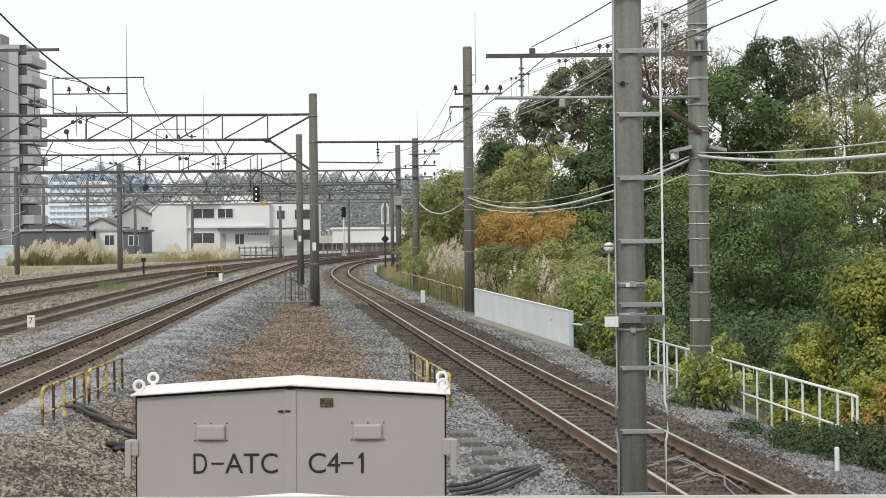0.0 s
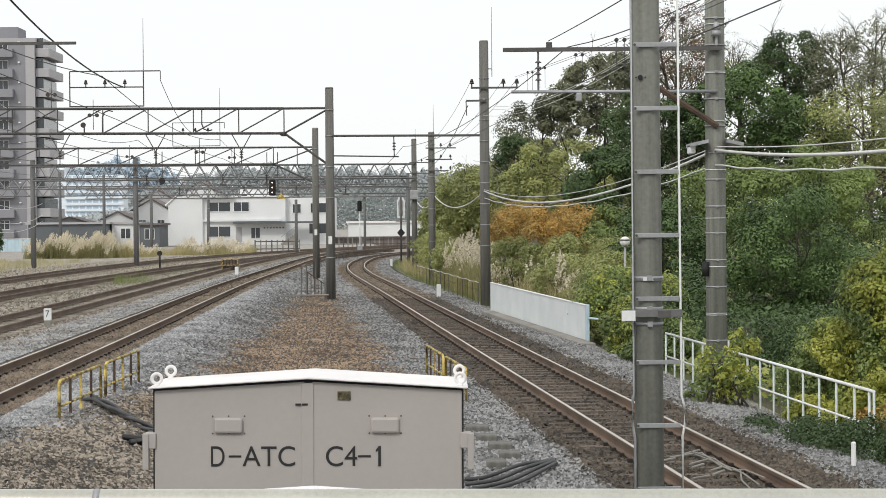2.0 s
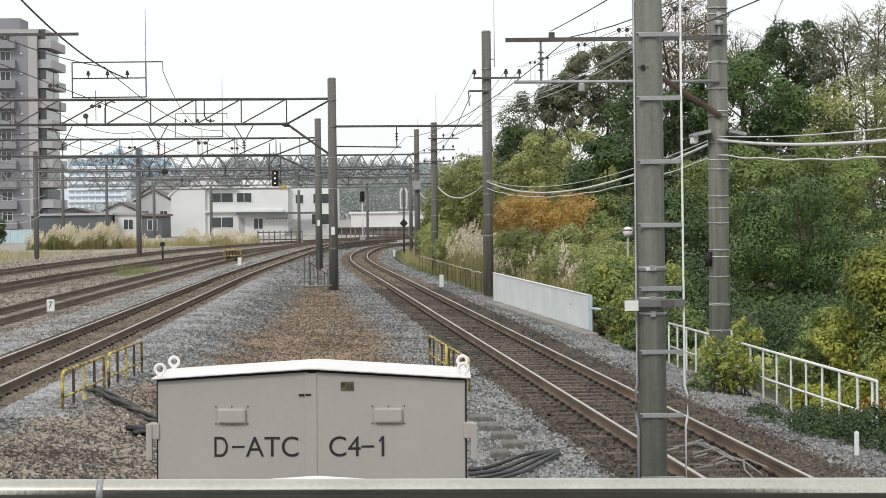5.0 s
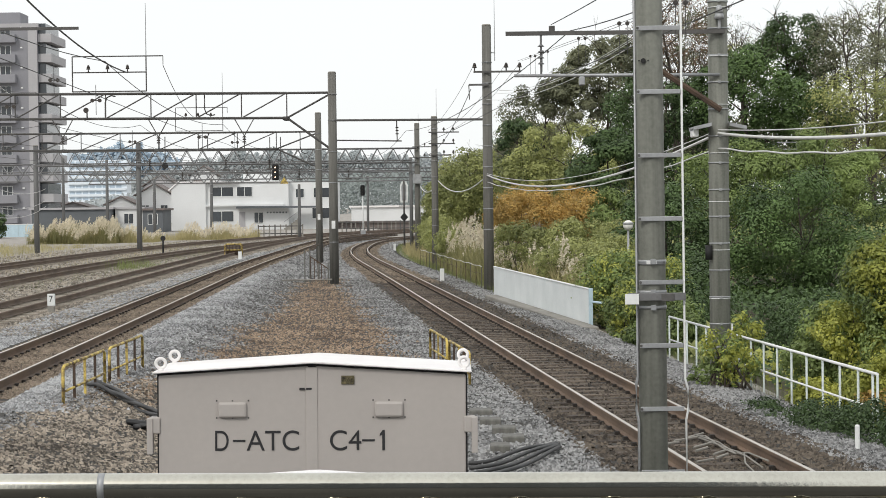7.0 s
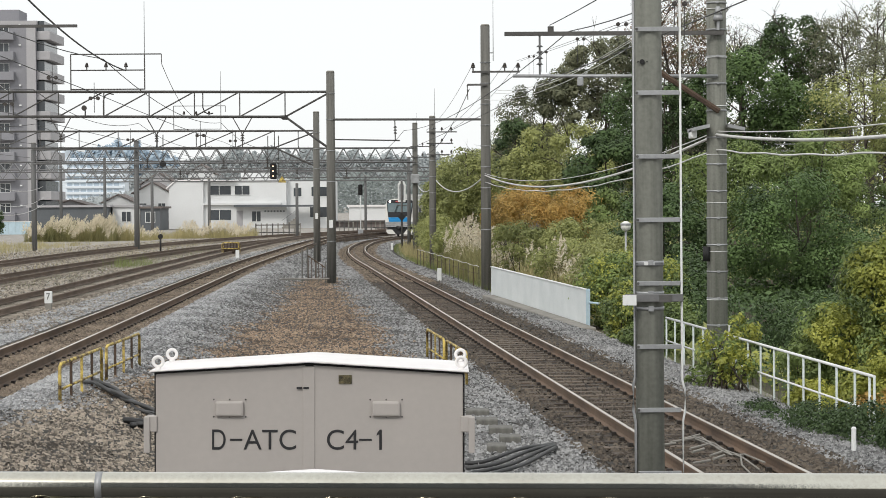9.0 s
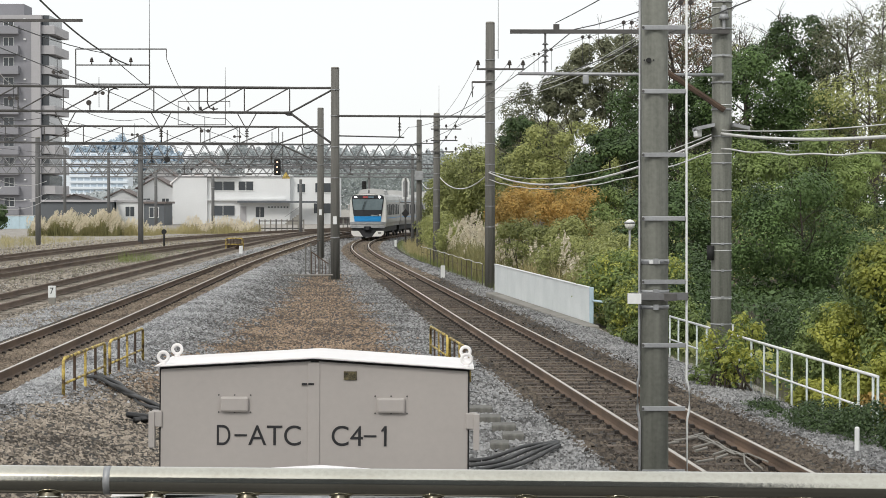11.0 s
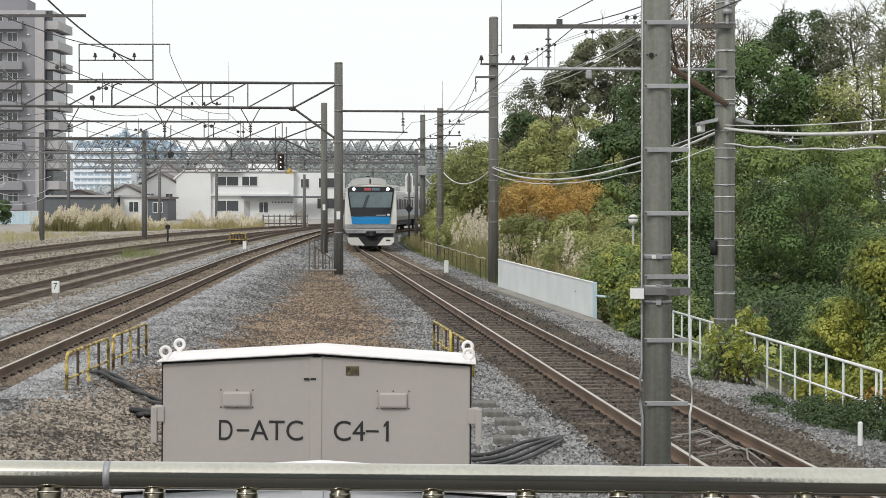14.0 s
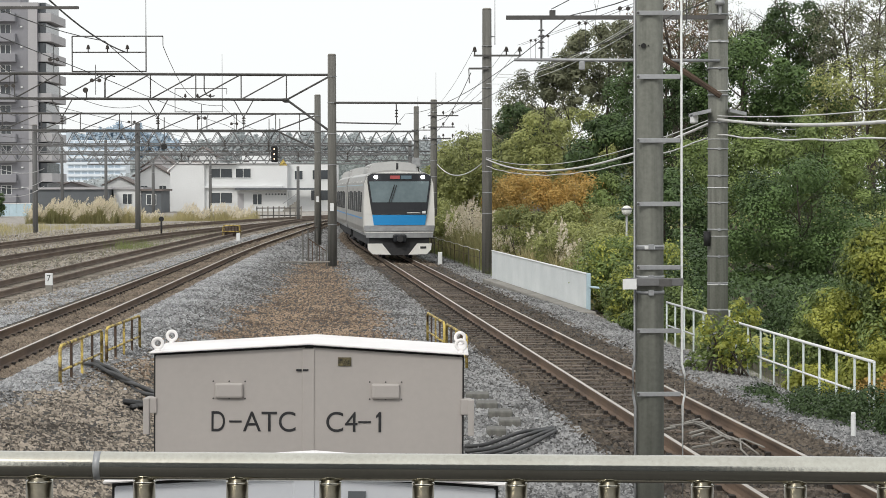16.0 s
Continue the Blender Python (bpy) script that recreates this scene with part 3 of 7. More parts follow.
def relay_cabinet(at, w, h, d, paint, label, writing):
    """A box on feet with two doors, a low gabled roof and lifting eyes; the front is at y = 0."""
    c = thing("relay_cabinet", at, label, "equipment cabinet", "relay cabinets by the platform end")
    x0, x1 = -w / 2, w / 2
    rise = 0.052 * w / 1.75
    body = bmesh.new()
    prism(body, [(x0 + 0.012, 0.12), (x1 - 0.012, 0.12), (x1 - 0.012, h), (0, h + rise), (x0 + 0.012, h)], 0.012, d)
    bmesh.ops.recalc_face_normals(body, faces=body.faces)
    part("body", body, M_BLACK, c)
    for s in (-1, 1):
        xa, xb = (x0 + 0.021, -0.02) if s < 0 else (0.02, x1 - 0.021)
        za, zb = h - 0.012 + rise * (1 - abs(xa) / (w / 2)), h - 0.012 + rise * (1 - abs(xb) / (w / 2))
        bm = prismm([(xa, 0.15), (xb, 0.15), (xb, zb), (xa, za)], 0.0, 0.02)
        bmesh.ops.bevel(bm, geom=list(bm.edges), offset=0.004, segments=2, affect="EDGES")
        door = part("door", bm, paint, c)
        hx = -0.253 * w if s < 0 else 0.244 * w
        cover = boxm(hx - 0.078, hx + 0.078, -0.022, 0.002, h - 0.244, h - 0.158, bevel=0.012)
        part("handle_cover", cover, paint, door)
        for ox in (-0.088, 0.0, 0.088):
            for oz in (-0.245, -0.15):
                part("bolt", rodm((hx + ox, -0.004, h + oz), (hx + ox, 0.002, h + oz), 0.005, n=6), M_DARKSTEEL, door)
    part("door_strip", boxm(-0.036, 0.03, -0.006, 0.01, 0.15, h + rise - 0.018, bevel=0.003), paint, c)
    for xa, xb in ((-0.07, -0.04), (-0.033, -0.002)):
        part("latch_mark", boxm(xa, xb, -0.0095, -0.005, h - 0.091, h - 0.08), M_INK, c)
    for s in (-1, 1):
        part("hinge_strip", boxm(s * 0.897 - 0.017, s * 0.897 + 0.017, -0.02, 0.03, h - 0.445, h - 0.245, bevel=0.004) if writing else boxm(s * (w / 2 + 0.015) - 0.01, s * (w / 2 + 0.015) + 0.01, -0.02, 0.03, h - 0.4, h - 0.25, bevel=0.003), paint, c)
    roof = bmesh.new()
    e, th = 0.012, 0.014
    prism(roof, [(x0 - e, h + 0.002), (0, h + rise + 0.004), (x1 + e, h + 0.002), (x1 + e, h + th * 0.75), (0, h + rise + th), (x0 - e, h + th * 0.75)], -0.035, d + 0.035)
    bmesh.ops.recalc_face_normals(roof, faces=roof.faces)
    bmesh.ops.bevel(roof, geom=list(roof.edges), offset=0.004, segments=2, affect="EDGES")
    part("roof", roof, M_ROOFW, c, "white gabled sheet roof")
    for s in (-1, 1):
        for yy in (0.03, d - 0.03) if writing else (d - 0.03,) if s > 0 else ():
            bm = bmesh.new()
            xx = s * (w / 2 - 0.03)
            zc = h + th + (0.042 if writing else -0.003)
            ring(bm, (xx, yy, zc), 0.027, 0.0095)
            rod(bm, (xx, yy, h + 0.01), (xx, yy, zc - 0.03), 0.02, 0.013, n=10)
            part("lifting_eye", bm, M_ROOFW, c, smooth=True)
        bm = boxm(s * (w / 2) - 0.032, s * (w / 2) + 0.03, -0.012, 0.06, h - 0.33, h - 0.24, bevel=0.006)
        part("side_clasp", bm, paint, c)
    for xx in (x0 + 0.1, x1 - 0.1):
        part("foot", boxm(xx - 0.06, xx + 0.06, 0.05, d - 0.05, 0.0, 0.12), M_DARKSTEEL, c)
    if writing:
        part("rating_plate", boxm(0.162, 0.234, -0.006, 0.001, h - 0.062, h - 0.014), M_PLATE, c, "small brass rating plate")
        zl, hl = h - 0.428, 0.112
        for words, xa, xb in (("D", -0.538, -0.463), ("ATC", -0.364, -0.073), ("C4", 0.097, 0.270)):
            lettering(words, hl, xa, xb, zl, -0.002, c)
        for xa, xb in ((-0.440, -0.371), (0.274, 0.345)):
            part("lettering", boxm(xa, xb, -0.0035, 0.0, zl + 0.05, zl + 0.061), M_INK, c)
        part("lettering", prismm([(0.386, zl), (0.401, zl), (0.401, zl + hl), (0.389, zl + hl), (0.372, zl + hl - 0.022), (0.372, zl + hl - 0.034), (0.386, zl + hl - 0.025)], -0.0035, 0.0), M_INK, c)
    else:
        part("rating_plate", boxm(0.135, 0.19, -0.006, 0.001, h - 0.07, h - 0.02), M_DARKWALL, c, "small dark rating plate")
    return c


# ---------------------------------------------------------------- poles


def concrete_pole(at, height, r, label, bands=(), cap=True, material=None):
    p = thing("line_pole", at, label, "utility pole", "concrete line poles")
    bm = bmesh.new()
    rod(bm, (0, 0, -1.2), (0, 0, height), r * 1.07, r * 0.93, n=28)
    part("shaft", bm, material or M_POLE, p)
    if cap:
        part("cap", rodm((0, 0, height), (0, 0, height + 0.06), r * 0.96, r * 0.8, n=24), M_CONC, p)
    for z in bands:
        bm = rodm((0, 0, z - 0.013), (0, 0, z + 0.013), r * 1.0 + 0.008, n=28)
        box(bm, -0.02, 0.02, -r - 0.03, -r, z - 0.02, z + 0.02)
        part("band", bm, M_GALV, p)
    return p


def insulator(bm, x, y, z, h=0.16, r=0.05):
    rod(bm, (x, y, z), (x, y, z + h * 0.4), r * 0.3, n=6)
    rod(bm, (x, y, z + h * 0.4), (x, y, z + h * 0.65), r, r * 0.75, n=8)
    rod(bm, (x, y, z + h * 0.65), (x, y, z + h), r * 0.8, r * 0.4, n=8)
    return bm


def truss_beam(a, b, depth, panels, label, zigzag=False, steel=None, thick=0.055, wide=0.3, group="overhead line gantries"):
    """A flat lattice beam between two points of its top chord."""
    a, b = Vector(a), Vector(b)
    steel = steel or (M_FARSTEEL if zigzag else M_DARKSTEEL)
    t = thing("gantry_beam", a, label, "gantry beam", group)
    v = b - a
    dn = Vector((0, 0, -depth))
    side = Vector((0, 1, 0)) * wide / 2
    for s in (-1, 1):
        o = side * s
        part("chord", rodm(o, o + v, thick, n=6), steel, t)
        part("chord", rodm(o + dn, o + dn + v, thick, n=6), steel, t)
        for i in range(panels):
            p, q = v * (i / panels), v * ((i + 1) / panels)
            if zigzag:
                part("brace", rodm(o + p + dn, o + (p + q) / 2, thick * 0.6, n=5), steel if s < 0 else M_GALV, t)
                part("brace", rodm(o + (p + q) / 2, o + q + dn, thick * 0.6, n=5), steel if s < 0 else M_GALV, t)
            elif s < 0:
                part("brace", rodm(o + q + dn, o + p, thick * 0.6, n=5), steel, t)
                part("post", rodm(o + p, o + p + dn, thick * 0.55, n=5), steel, t)
    return t


def build_near_pole():
    """The ladder pole close to the platform."""
    g = -0.25
    p = concrete_pole(pose(1.631, 16.4, g, 0, -0.12, 0), 7.2, 0.109, "tall grey concrete pole with metal ladder rungs and rods", bands=(2.42, 2.30, 2.66), cap=True)
    for k in range(14):
        z = 0.018 + k * 0.496
        bm = boxm(-0.108, 0.232, -0.127, -0.113, z - 0.018, z + 0.018, bevel=0.003)
        part("rung", bm, M_GALV, p, "flat galvanised rung")
        part("rung_bolt", rodm((-0.1, -0.134, z), (-0.1, -0.126, z), 0.011, n=8), M_DARKSTEEL, p)
    part("rod", tube(bmesh.new(), [(0.251, -0.11, 0.0), (0.247, -0.11, 1.42), (0.264, -0.11, 1.5), (0.264, -0.11, 1.66), (0.242, -0.11, 1.74), (0.234, -0.11, 7.4)], 0.009, n=8), M_WHITE, p, "white painted rod")
    part("conduit", tube(bmesh.new(), [(-0.118, -0.05, 0.0), (-0.118, -0.05, 1.4), (-0.135, -0.05, 1.5), (-0.135, -0.05, 1.7), (-0.12, -0.05, 1.76), (-0.12, -0.05, 7.2)], 0.011, n=8), M_GALV, p, "pale conduit")
    part("crossarm", boxm(-0.2, 0.25, -0.16, -0.115, 2.355, 2.415, bevel=0.004), M_FARSTEEL, p)
    part("clamp_plate", boxm(0.06, 0.16, -0.168, -0.158, 2.35, 2.41, bevel=0.003), M_DARKSTEEL, p)
    part("label_board", boxm(-0.225, -0.118, -0.175, -0.162, 2.33, 2.41), M_WHITE, p)
    part("top_bracket", boxm(-0.14, 0.25, -0.16, -0.105, 4.93, 4.99, bevel=0.004), M_GALV, p, "bluish galvanised bracket")
    part("hole", rodm((-0.056, -0.112, 4.23), (-0.056, -0.07, 4.23), 0.019, n=12), M_BLACK, p, "dark drilled hole")
    for xx in (-0.088, -0.018):
        part("hole", rodm((xx, -0.112, 4.23), (xx, -0.08, 4.23), 0.006, n=8), M_BLACK, p)
    part("strap", rodm((0, 0, 2.635), (0, 0, 2.66), 0.117, n=28), M_GALV, p)
    part("strap_label", boxm(-0.05, 0.03, -0.121, -0.113, 2.64, 2.665), M_WHITE, p)
    return p


# ---------------------------------------------------------------- the train

CAR_L = 19.5


def car_profile():
    return [(-1.40, 1.0), (-1.475, 1.35), (-1.475, 2.0), (-1.425, 3.2), (-1.34, 3.47), (-1.1, 3.61), (-0.6, 3.70), (0, 3.73), (0.6, 3.70), (1.1, 3.61), (1.34, 3.47), (1.425, 3.2), (1.475, 2.0), (1.475, 1.35), (1.40, 1.0)]


def side_x(z):
    return float(np.interp(z, (1.0, 1.35, 2.0, 3.2), (1.40, 1.475, 1.475, 1.425)))


def side_panel(bm, s, y0, y1, z0, z1, out):
    pts = [(side_x(z0) + out, z0), (side_x(z1) + out, z1), (side_x(z1) - 0.03, z1), (side_x(z0) - 0.03, z0)]
    a = [bm.verts.new((s * x, y0, z)) for x, z in pts]
    b = [bm.verts.new((s * x, y1, z)) for x, z in pts]
    bm.faces.new(a)
    bm.faces.new(b[::-1])
    for i in range(4):
        j = (i + 1) % 4
        bm.faces.new((a[j], a[i], b[i], b[j]))
    bmesh.ops.recalc_face_normals(bm, faces=bm.faces)
    return bm


def train_car(lead):
    """A commuter car; its front end is at y = 0, it reaches back along +y, z = 0 is the rail's top."""
    label = "silver commuter train's leading car with sky-blue bands and lit headlights" if lead else "silver commuter train car with sky-blue band coupled behind"
    c = thing("train_car", (0, 0, 0), label, "train", "cars of the commuter train")
    y0 = 0.74 if lead else 0.1
    body = prismm(car_profile(), y0, CAR_L)
    part("body", body, M_SILVER, c)
    part("roof", prismm([(-1.34, 3.475), (-1.1, 3.618), (-0.6, 3.708), (0, 3.738), (0.6, 3.708), (1.1, 3.618), (1.34, 3.475)], y0 + 0.4, CAR_L - 0.1), M_ROOFGREY, c)
    for ya, yb in ((4.6, 9.4),):
        bm = prismm([(-1.1, 3.55), (-1.08, 3.9), (-0.85, 4.06), (0, 4.14), (0.85, 4.06), (1.08, 3.9), (1.1, 3.55)], ya, yb)
        bmesh.ops.bevel(bm, geom=[e for e in bm.edges], offset=0.08, segments=2, affect="EDGES")
        part("air_conditioner", bm, M_ROOFGREY, c)
    for s in (-1, 1):
        part("band", side_panel(bmesh.new(), s, y0 + 0.9, CAR_L, 3.08, 3.12, 0.006), M_BLUESHEET, c, "thin pale blue band under the roof")
        part("band", side_panel(bmesh.new(), s, y0 + 0.9, CAR_L, 1.68, 1.735, 0.006), M_TRAINBLUE, c)
        for i in range(4):
            yc = 3.0 + i * 4.75
            for o in (-0.34, 0.34):
                d = part("door", side_panel(bmesh.new(), s, yc + o - 0.32, yc + o + 0.32, 1.12, 2.98, 0.01), M_SILVER, c)
                part("door_window", side_panel(bmesh.new(), s, yc + o - 0.22, yc + o + 0.22, 1.95, 2.8, 0.016), M_SIDEGLASS, d)
            part("door_lamp", side_panel(bmesh.new(), s, yc - 0.08, yc + 0.08, 3.22, 3.27, 0.02), M_WHITE, c)
            if i < 3:
                part("window", side_panel(bmesh.new(), s, yc + 1.25, yc + 3.5, 1.95, 2.85, 0.012), M_SIDEGLASS, c)
        part("sill", side_panel(bmesh.new(), s, y0, CAR_L, 1.02, 1.09, 0.012), M_GALV, c)
    part("underframe", boxm(-1.2, 1.2, 1.2, CAR_L - 0.4, 0.55, 1.02, bevel=0.05), M_TRAINGREY, c)
    for yb in (3.2, 16.6):
        bog = part("bogie", boxm(-1.05, 1.05, yb - 1.45, yb + 1.45, 0.36, 0.72, bevel=0.05), M_TRAINGREY, c)
        for yy in (yb - 1.05, yb + 1.05):
            for s in (-1, 1):
                part("wheel", rodm((s * 0.5, yy, 0.43), (s * 0.63, yy, 0.43), 0.43, n=24), M_TRAINGREY, bog)
    if not lead:
        part("gangway", boxm(-0.5, 0.5, -0.35, 0.12, 1.05, 3.2, bevel=0.05), M_TRAINGREY, c)
        return c
    # the front end
    bm = bmesh.new()
    face = [(-1.40, 1.02), (-1.475, 1.35), (-1.475, 2.0), (-1.43, 3.15), (-1.30, 3.50), (-0.9, 3.60), (0, 3.655), (0.9, 3.60), (1.30, 3.50), (1.43, 3.15), (1.475, 2.0), (1.475, 1.35), (1.40, 1.02)]
    inner = [(x * 0.99, z) for x, z in face]
    a = [bm.verts.new((x, 0.10 + 0.16 * abs(x / 1.475) ** 2.5 + 0.09 * max(0, z - 1.9), z)) for x, z in inner]
    b = [bm.verts.new((x, 0.75, z)) for x, z in face]
    ctr = bm.verts.new((0, 0.07, 2.0))
    for i in range(len(face)):
        j = (i + 1) % len(face)
        bm.faces.new((a[i], a[j], b[j], b[i]))
        bm.faces.new((ctr, a[j], a[i]))
    bmesh.ops.recalc_face_normals(bm, faces=bm.faces)
    part("front_frame", bm, M_TRAINWHITE, c, "white front frame")

    def curved(pts, y_off, nx=10):
        """A front panel that follows the bowed face; pts are (half width, z) from below to above."""
        bm = bmesh.new()
        rows = []
        for hw, z in pts:
            rows.append([(u * hw, 0.05 + 0.15 * abs(u * hw / 1.475) ** 2.2 + 0.1 * max(0, z - 1.9) - y_off, z) for u in np.linspace(-1, 1, nx)])
        fr = [[bm.verts.new(p) for p in r] for r in rows]
        bk = [[bm.verts.new((p[0], p[1] + 0.08, p[2])) for p in r] for r in rows]
        for g, flip in ((fr, False), (bk, True)):
            for r, q in zip(g, g[1:]):
                for i in range(nx - 1):
                    bm.faces.new((r[i], r[i + 1], q[i + 1], q[i]))
        for i in range(nx - 1):
            bm.faces.new((fr[0][i], bk[0][i], bk[0][i + 1], fr[0][i + 1]))
            bm.faces.new((fr[-1][i], bk[-1][i], bk[-1][i + 1], fr[-1][i + 1]))
        for r, q, rb, qb in zip(fr, fr[1:], bk, bk[1:]):
            bm.faces.new((r[0], q[0], qb[0], rb[0]))
            bm.faces.new((r[-1], q[-1], qb[-1], rb[-1]))
        bmesh.ops.recalc_face_normals(bm, faces=bm.faces)
        return bm

    part("front_mask", curved([(1.13, 1.88), (1.21, 2.4), (1.31, 3.2), (1.31, 3.46), (1.1, 3.57)], 0.012), M_TRAINBLACK, c, "black windscreen surround")
    part("windscreen", curved([(1.12, 2.38), (1.17, 2.75), (1.24, 3.24)], 0.02), M_TRAINGLASS, c, "large dark windscreen with reflection tint")
    part("front_band", curved([(1.06, 1.44), (1.12, 1.86)], 0.014), M_TRAINBLUE, c, "sky-blue band across the front")
    part("front_sill", curved([(1.44, 1.2), (1.45, 1.42)], 0.01), M_GALV, c)
    part("buffer_beam", curved([(1.38, 0.92), (1.4, 1.12), (1.36, 1.17)], 0.04), M_GALV, c)
    # Pale strip painted in for the highlight line across the front.
    part("beam_highlight", curved([(1.39, 1.125), (1.39, 1.15)], 0.06), M_TRAINWHITE, c, "pale strip drawn as the buffer beam's highlight")
    part("front_box", boxm(-1.25, 1.25, 0.22, 1.5, 0.45, 1.0), M_TRAINGREY, c)
    part("coupler", boxm(-0.28, 0.28, -0.15, 0.6, 0.72, 1.06, bevel=0.06), M_TRAINBLACK, c)
    part("coupler_head", rodm((0, -0.32, 0.88), (0, -0.1, 0.88), 0.13, n=16), M_TRAINGREY, c)
    for s in (-1, 1):
        pts = [(s * 0.36, 0.22), (s * 1.12, 0.24), (s * 1.30, 0.42), (s * 1.32, 0.68), (s * 0.72, 0.68), (s * 0.68, 0.62)]
        bm = prismm(pts, 0.05, 0.12)
        part("skirt", bm, M_TRAINWHITE, c, "white snow-guard skirt")
        hx = s * 0.97
        lens = rodm((hx, 0.005 + 0.15, 3.42), (hx, 0.4, 3.42), 0.082, n=20)
        part("headlight", lens, M_HEADLIGHT, c, "lit white headlight")
    part("skirt_middle", prismm([(-0.5, 0.2), (0.5, 0.2), (0.62, 0.5), (-0.62, 0.5)], 0.08, 0.14), M_TRAINGREY, c)
    part("skirt_plate", boxm(0.85, 1.1, 0.035, 0.05, 0.47, 0.56), M_TRAINGREY, c)
    part("destination_sign", boxm(-0.38, 0.02, 0.12, 0.22, 3.34, 3.48), M_REDSIGN, c, "red lit destination sign")
    part("destination_sign", boxm(0.06, 0.5, 0.12, 0.22, 3.34, 3.48), M_PALESIGN, c, "pale lit destination sign")
    part("wiper", rodm((-0.45, 0.03, 2.35), (-0.2, 0.10, 3.1), 0.018, n=5), M_BLACK, c)
    part("wiper", rodm((-0.36, 0.03, 2.35), (-0.11, 0.10, 3.1), 0.014, n=5), M_BLACK, c)
    part("front_mark", boxm(0.3, 0.85, -0.005, 0.03, 1.93, 1.96), M_WHITE, c)
    part("front_mark", boxm(0.93, 1.08, 0.03, 0.06, 1.92, 2.02), M_WHITE, c)
    part("antenna", rodm((0, 1.6, 3.7), (0, 1.6, 4.02), 0.05, n=8), M_TRAINGREY, c)
    return c

# ---------------------------------------------------------------- leaves, grass and trees


def leaf_faces(rng, pos, nrm, length, width):
    """Kite-shaped leaves at pos that face about nrm."""
    n = len(pos)
    t = rng.normal(size=(n, 3))
    t -= nrm * np.sum(t * nrm, 1, keepdims=True)
    t /= np.linalg.norm(t, axis=1, keepdims=True) + 1e-9
    b = np.cross(nrm, t)
    ln = (length * rng.uniform(0.6, 1.35, n))[:, None]
    wd = (width * rng.uniform(0.6, 1.35, n))[:, None]
    return np.stack([pos - t * ln * 0.5, pos + b * wd * 0.5 - t * ln * 0.05, pos + t * ln * 0.5, pos - b * wd * 0.5 - t * ln * 0.05], 1)


def foliage(seed, blobs, n, leaf, clumps=26, clump=0.34, ragged=0.12, up=0.35):
    """Leaves in many small clumps over rounded masses; blobs: (x, y, z, rx, ry, rz)."""
    rng = np.random.default_rng(seed)
    vol = np.array([b[3] * b[5] + b[4] * b[5] for b in blobs])
    out = []
    for b, w in zip(blobs, vol / vol.sum()):
        c, r = np.array(b[:3]), np.array(b[3:])
        k = max(8, int(clumps * 1.5 * (0.5 + w * len(blobs) / 2)))
        d = rng.normal(size=(k, 3))
        d[:, 2] = d[:, 2] * 0.8 + 0.25
        d /= np.linalg.norm(d, axis=1, keepdims=True)
        cc = c + d * r * rng.uniform(0.74, 1.02, (k, 1))
        cr = np.cbrt(r.prod()) * clump * 0.8 * rng.uniform(0.55, 1.5, k)
        m = int(n * w)
        own = rng.integers(0, k, m)
        e = rng.normal(size=(m, 3))
        e[:, 2] += up
        e /= np.linalg.norm(e, axis=1, keepdims=True)
        rad = cr[own] * (0.68 + 0.37 * rng.random(m) ** 0.6)
        stray = rng.random(m) < ragged
        rad = np.where(stray, rad * rng.uniform(1.0, 1.45, m), rad)
        pos = cc[own] + e * rad[:, None] * np.array((1, 1, 0.8))
        nr = e + rng.normal(0, 0.28, (m, 3)) + np.array((0, 0, 0.25))
        nr /= np.linalg.norm(nr, axis=1, keepdims=True)
        out.append(leaf_faces(rng, pos, nr, leaf, leaf * 0.55))
    return np.concatenate(out).reshape(-1, 3)


def limbs(seed, at, height, r, spread, n=9, twigs=3, first=0.35, fine=False):
    """A tapered, slightly bent trunk with forking limbs."""
    rng = random.Random(seed)
    bm = bmesh.new()
    at = Vector(at)
    pts = [at + Vector((0, 0, -0.4))]
    bendx, bendy = rng.uniform(-0.08, 0.08), rng.uniform(-0.08, 0.08)
    for i in range(1, 7):
        u = i / 6
        pts.append(at + Vector((bendx * height * u * u + rng.uniform(-0.04, 0.04) * height * 0.3, bendy * height * u * u, height * u)))
    for i in range(6):
        rod(bm, pts[i], pts[i + 1], r * (1 - i / 6.6), r * (1 - (i + 1) / 6.6), n=8, cap=False)

    def fork(p, d, ln, rr, depth):
        q = p + d * ln
        mid = p.lerp(q, 0.5) + Vector((rng.uniform(-1, 1), rng.uniform(-1, 1), rng.uniform(0, 1))) * ln * 0.08
        rod(bm, p, mid, rr, rr * 0.75, n=5, cap=False)
        rod(bm, mid, q, rr * 0.75, rr * 0.5, n=5, cap=False)
        if depth:
            for _ in range(twigs):
                e = (d + Vector((rng.uniform(-0.8, 0.8), rng.uniform(-0.8, 0.8), rng.uniform(-0.25, 0.7)))).normalized()
                fork(q if rng.random() < 0.6 else mid, e, ln * rng.uniform(0.5, 0.75), rr * 0.5, depth - 1)

    for i in range(n):
        u = first + (1 - first) * i / n
        k = min(int(u * 6), 5)
        p = pts[k].lerp(pts[k + 1], u * 6 - k)
        a = i * 2.4 + rng.uniform(-0.4, 0.4)
        d = Vector((math.cos(a), math.sin(a), rng.uniform(0.35, 1.0))).normalized()
        fork(p, d, spread * (1 - 0.5 * u) * rng.uniform(0.6, 0.9) * (0.8 if fine else 1.0), r * 0.4 * (1.1 - 0.6 * u), 3 if fine else 2)
    return bm


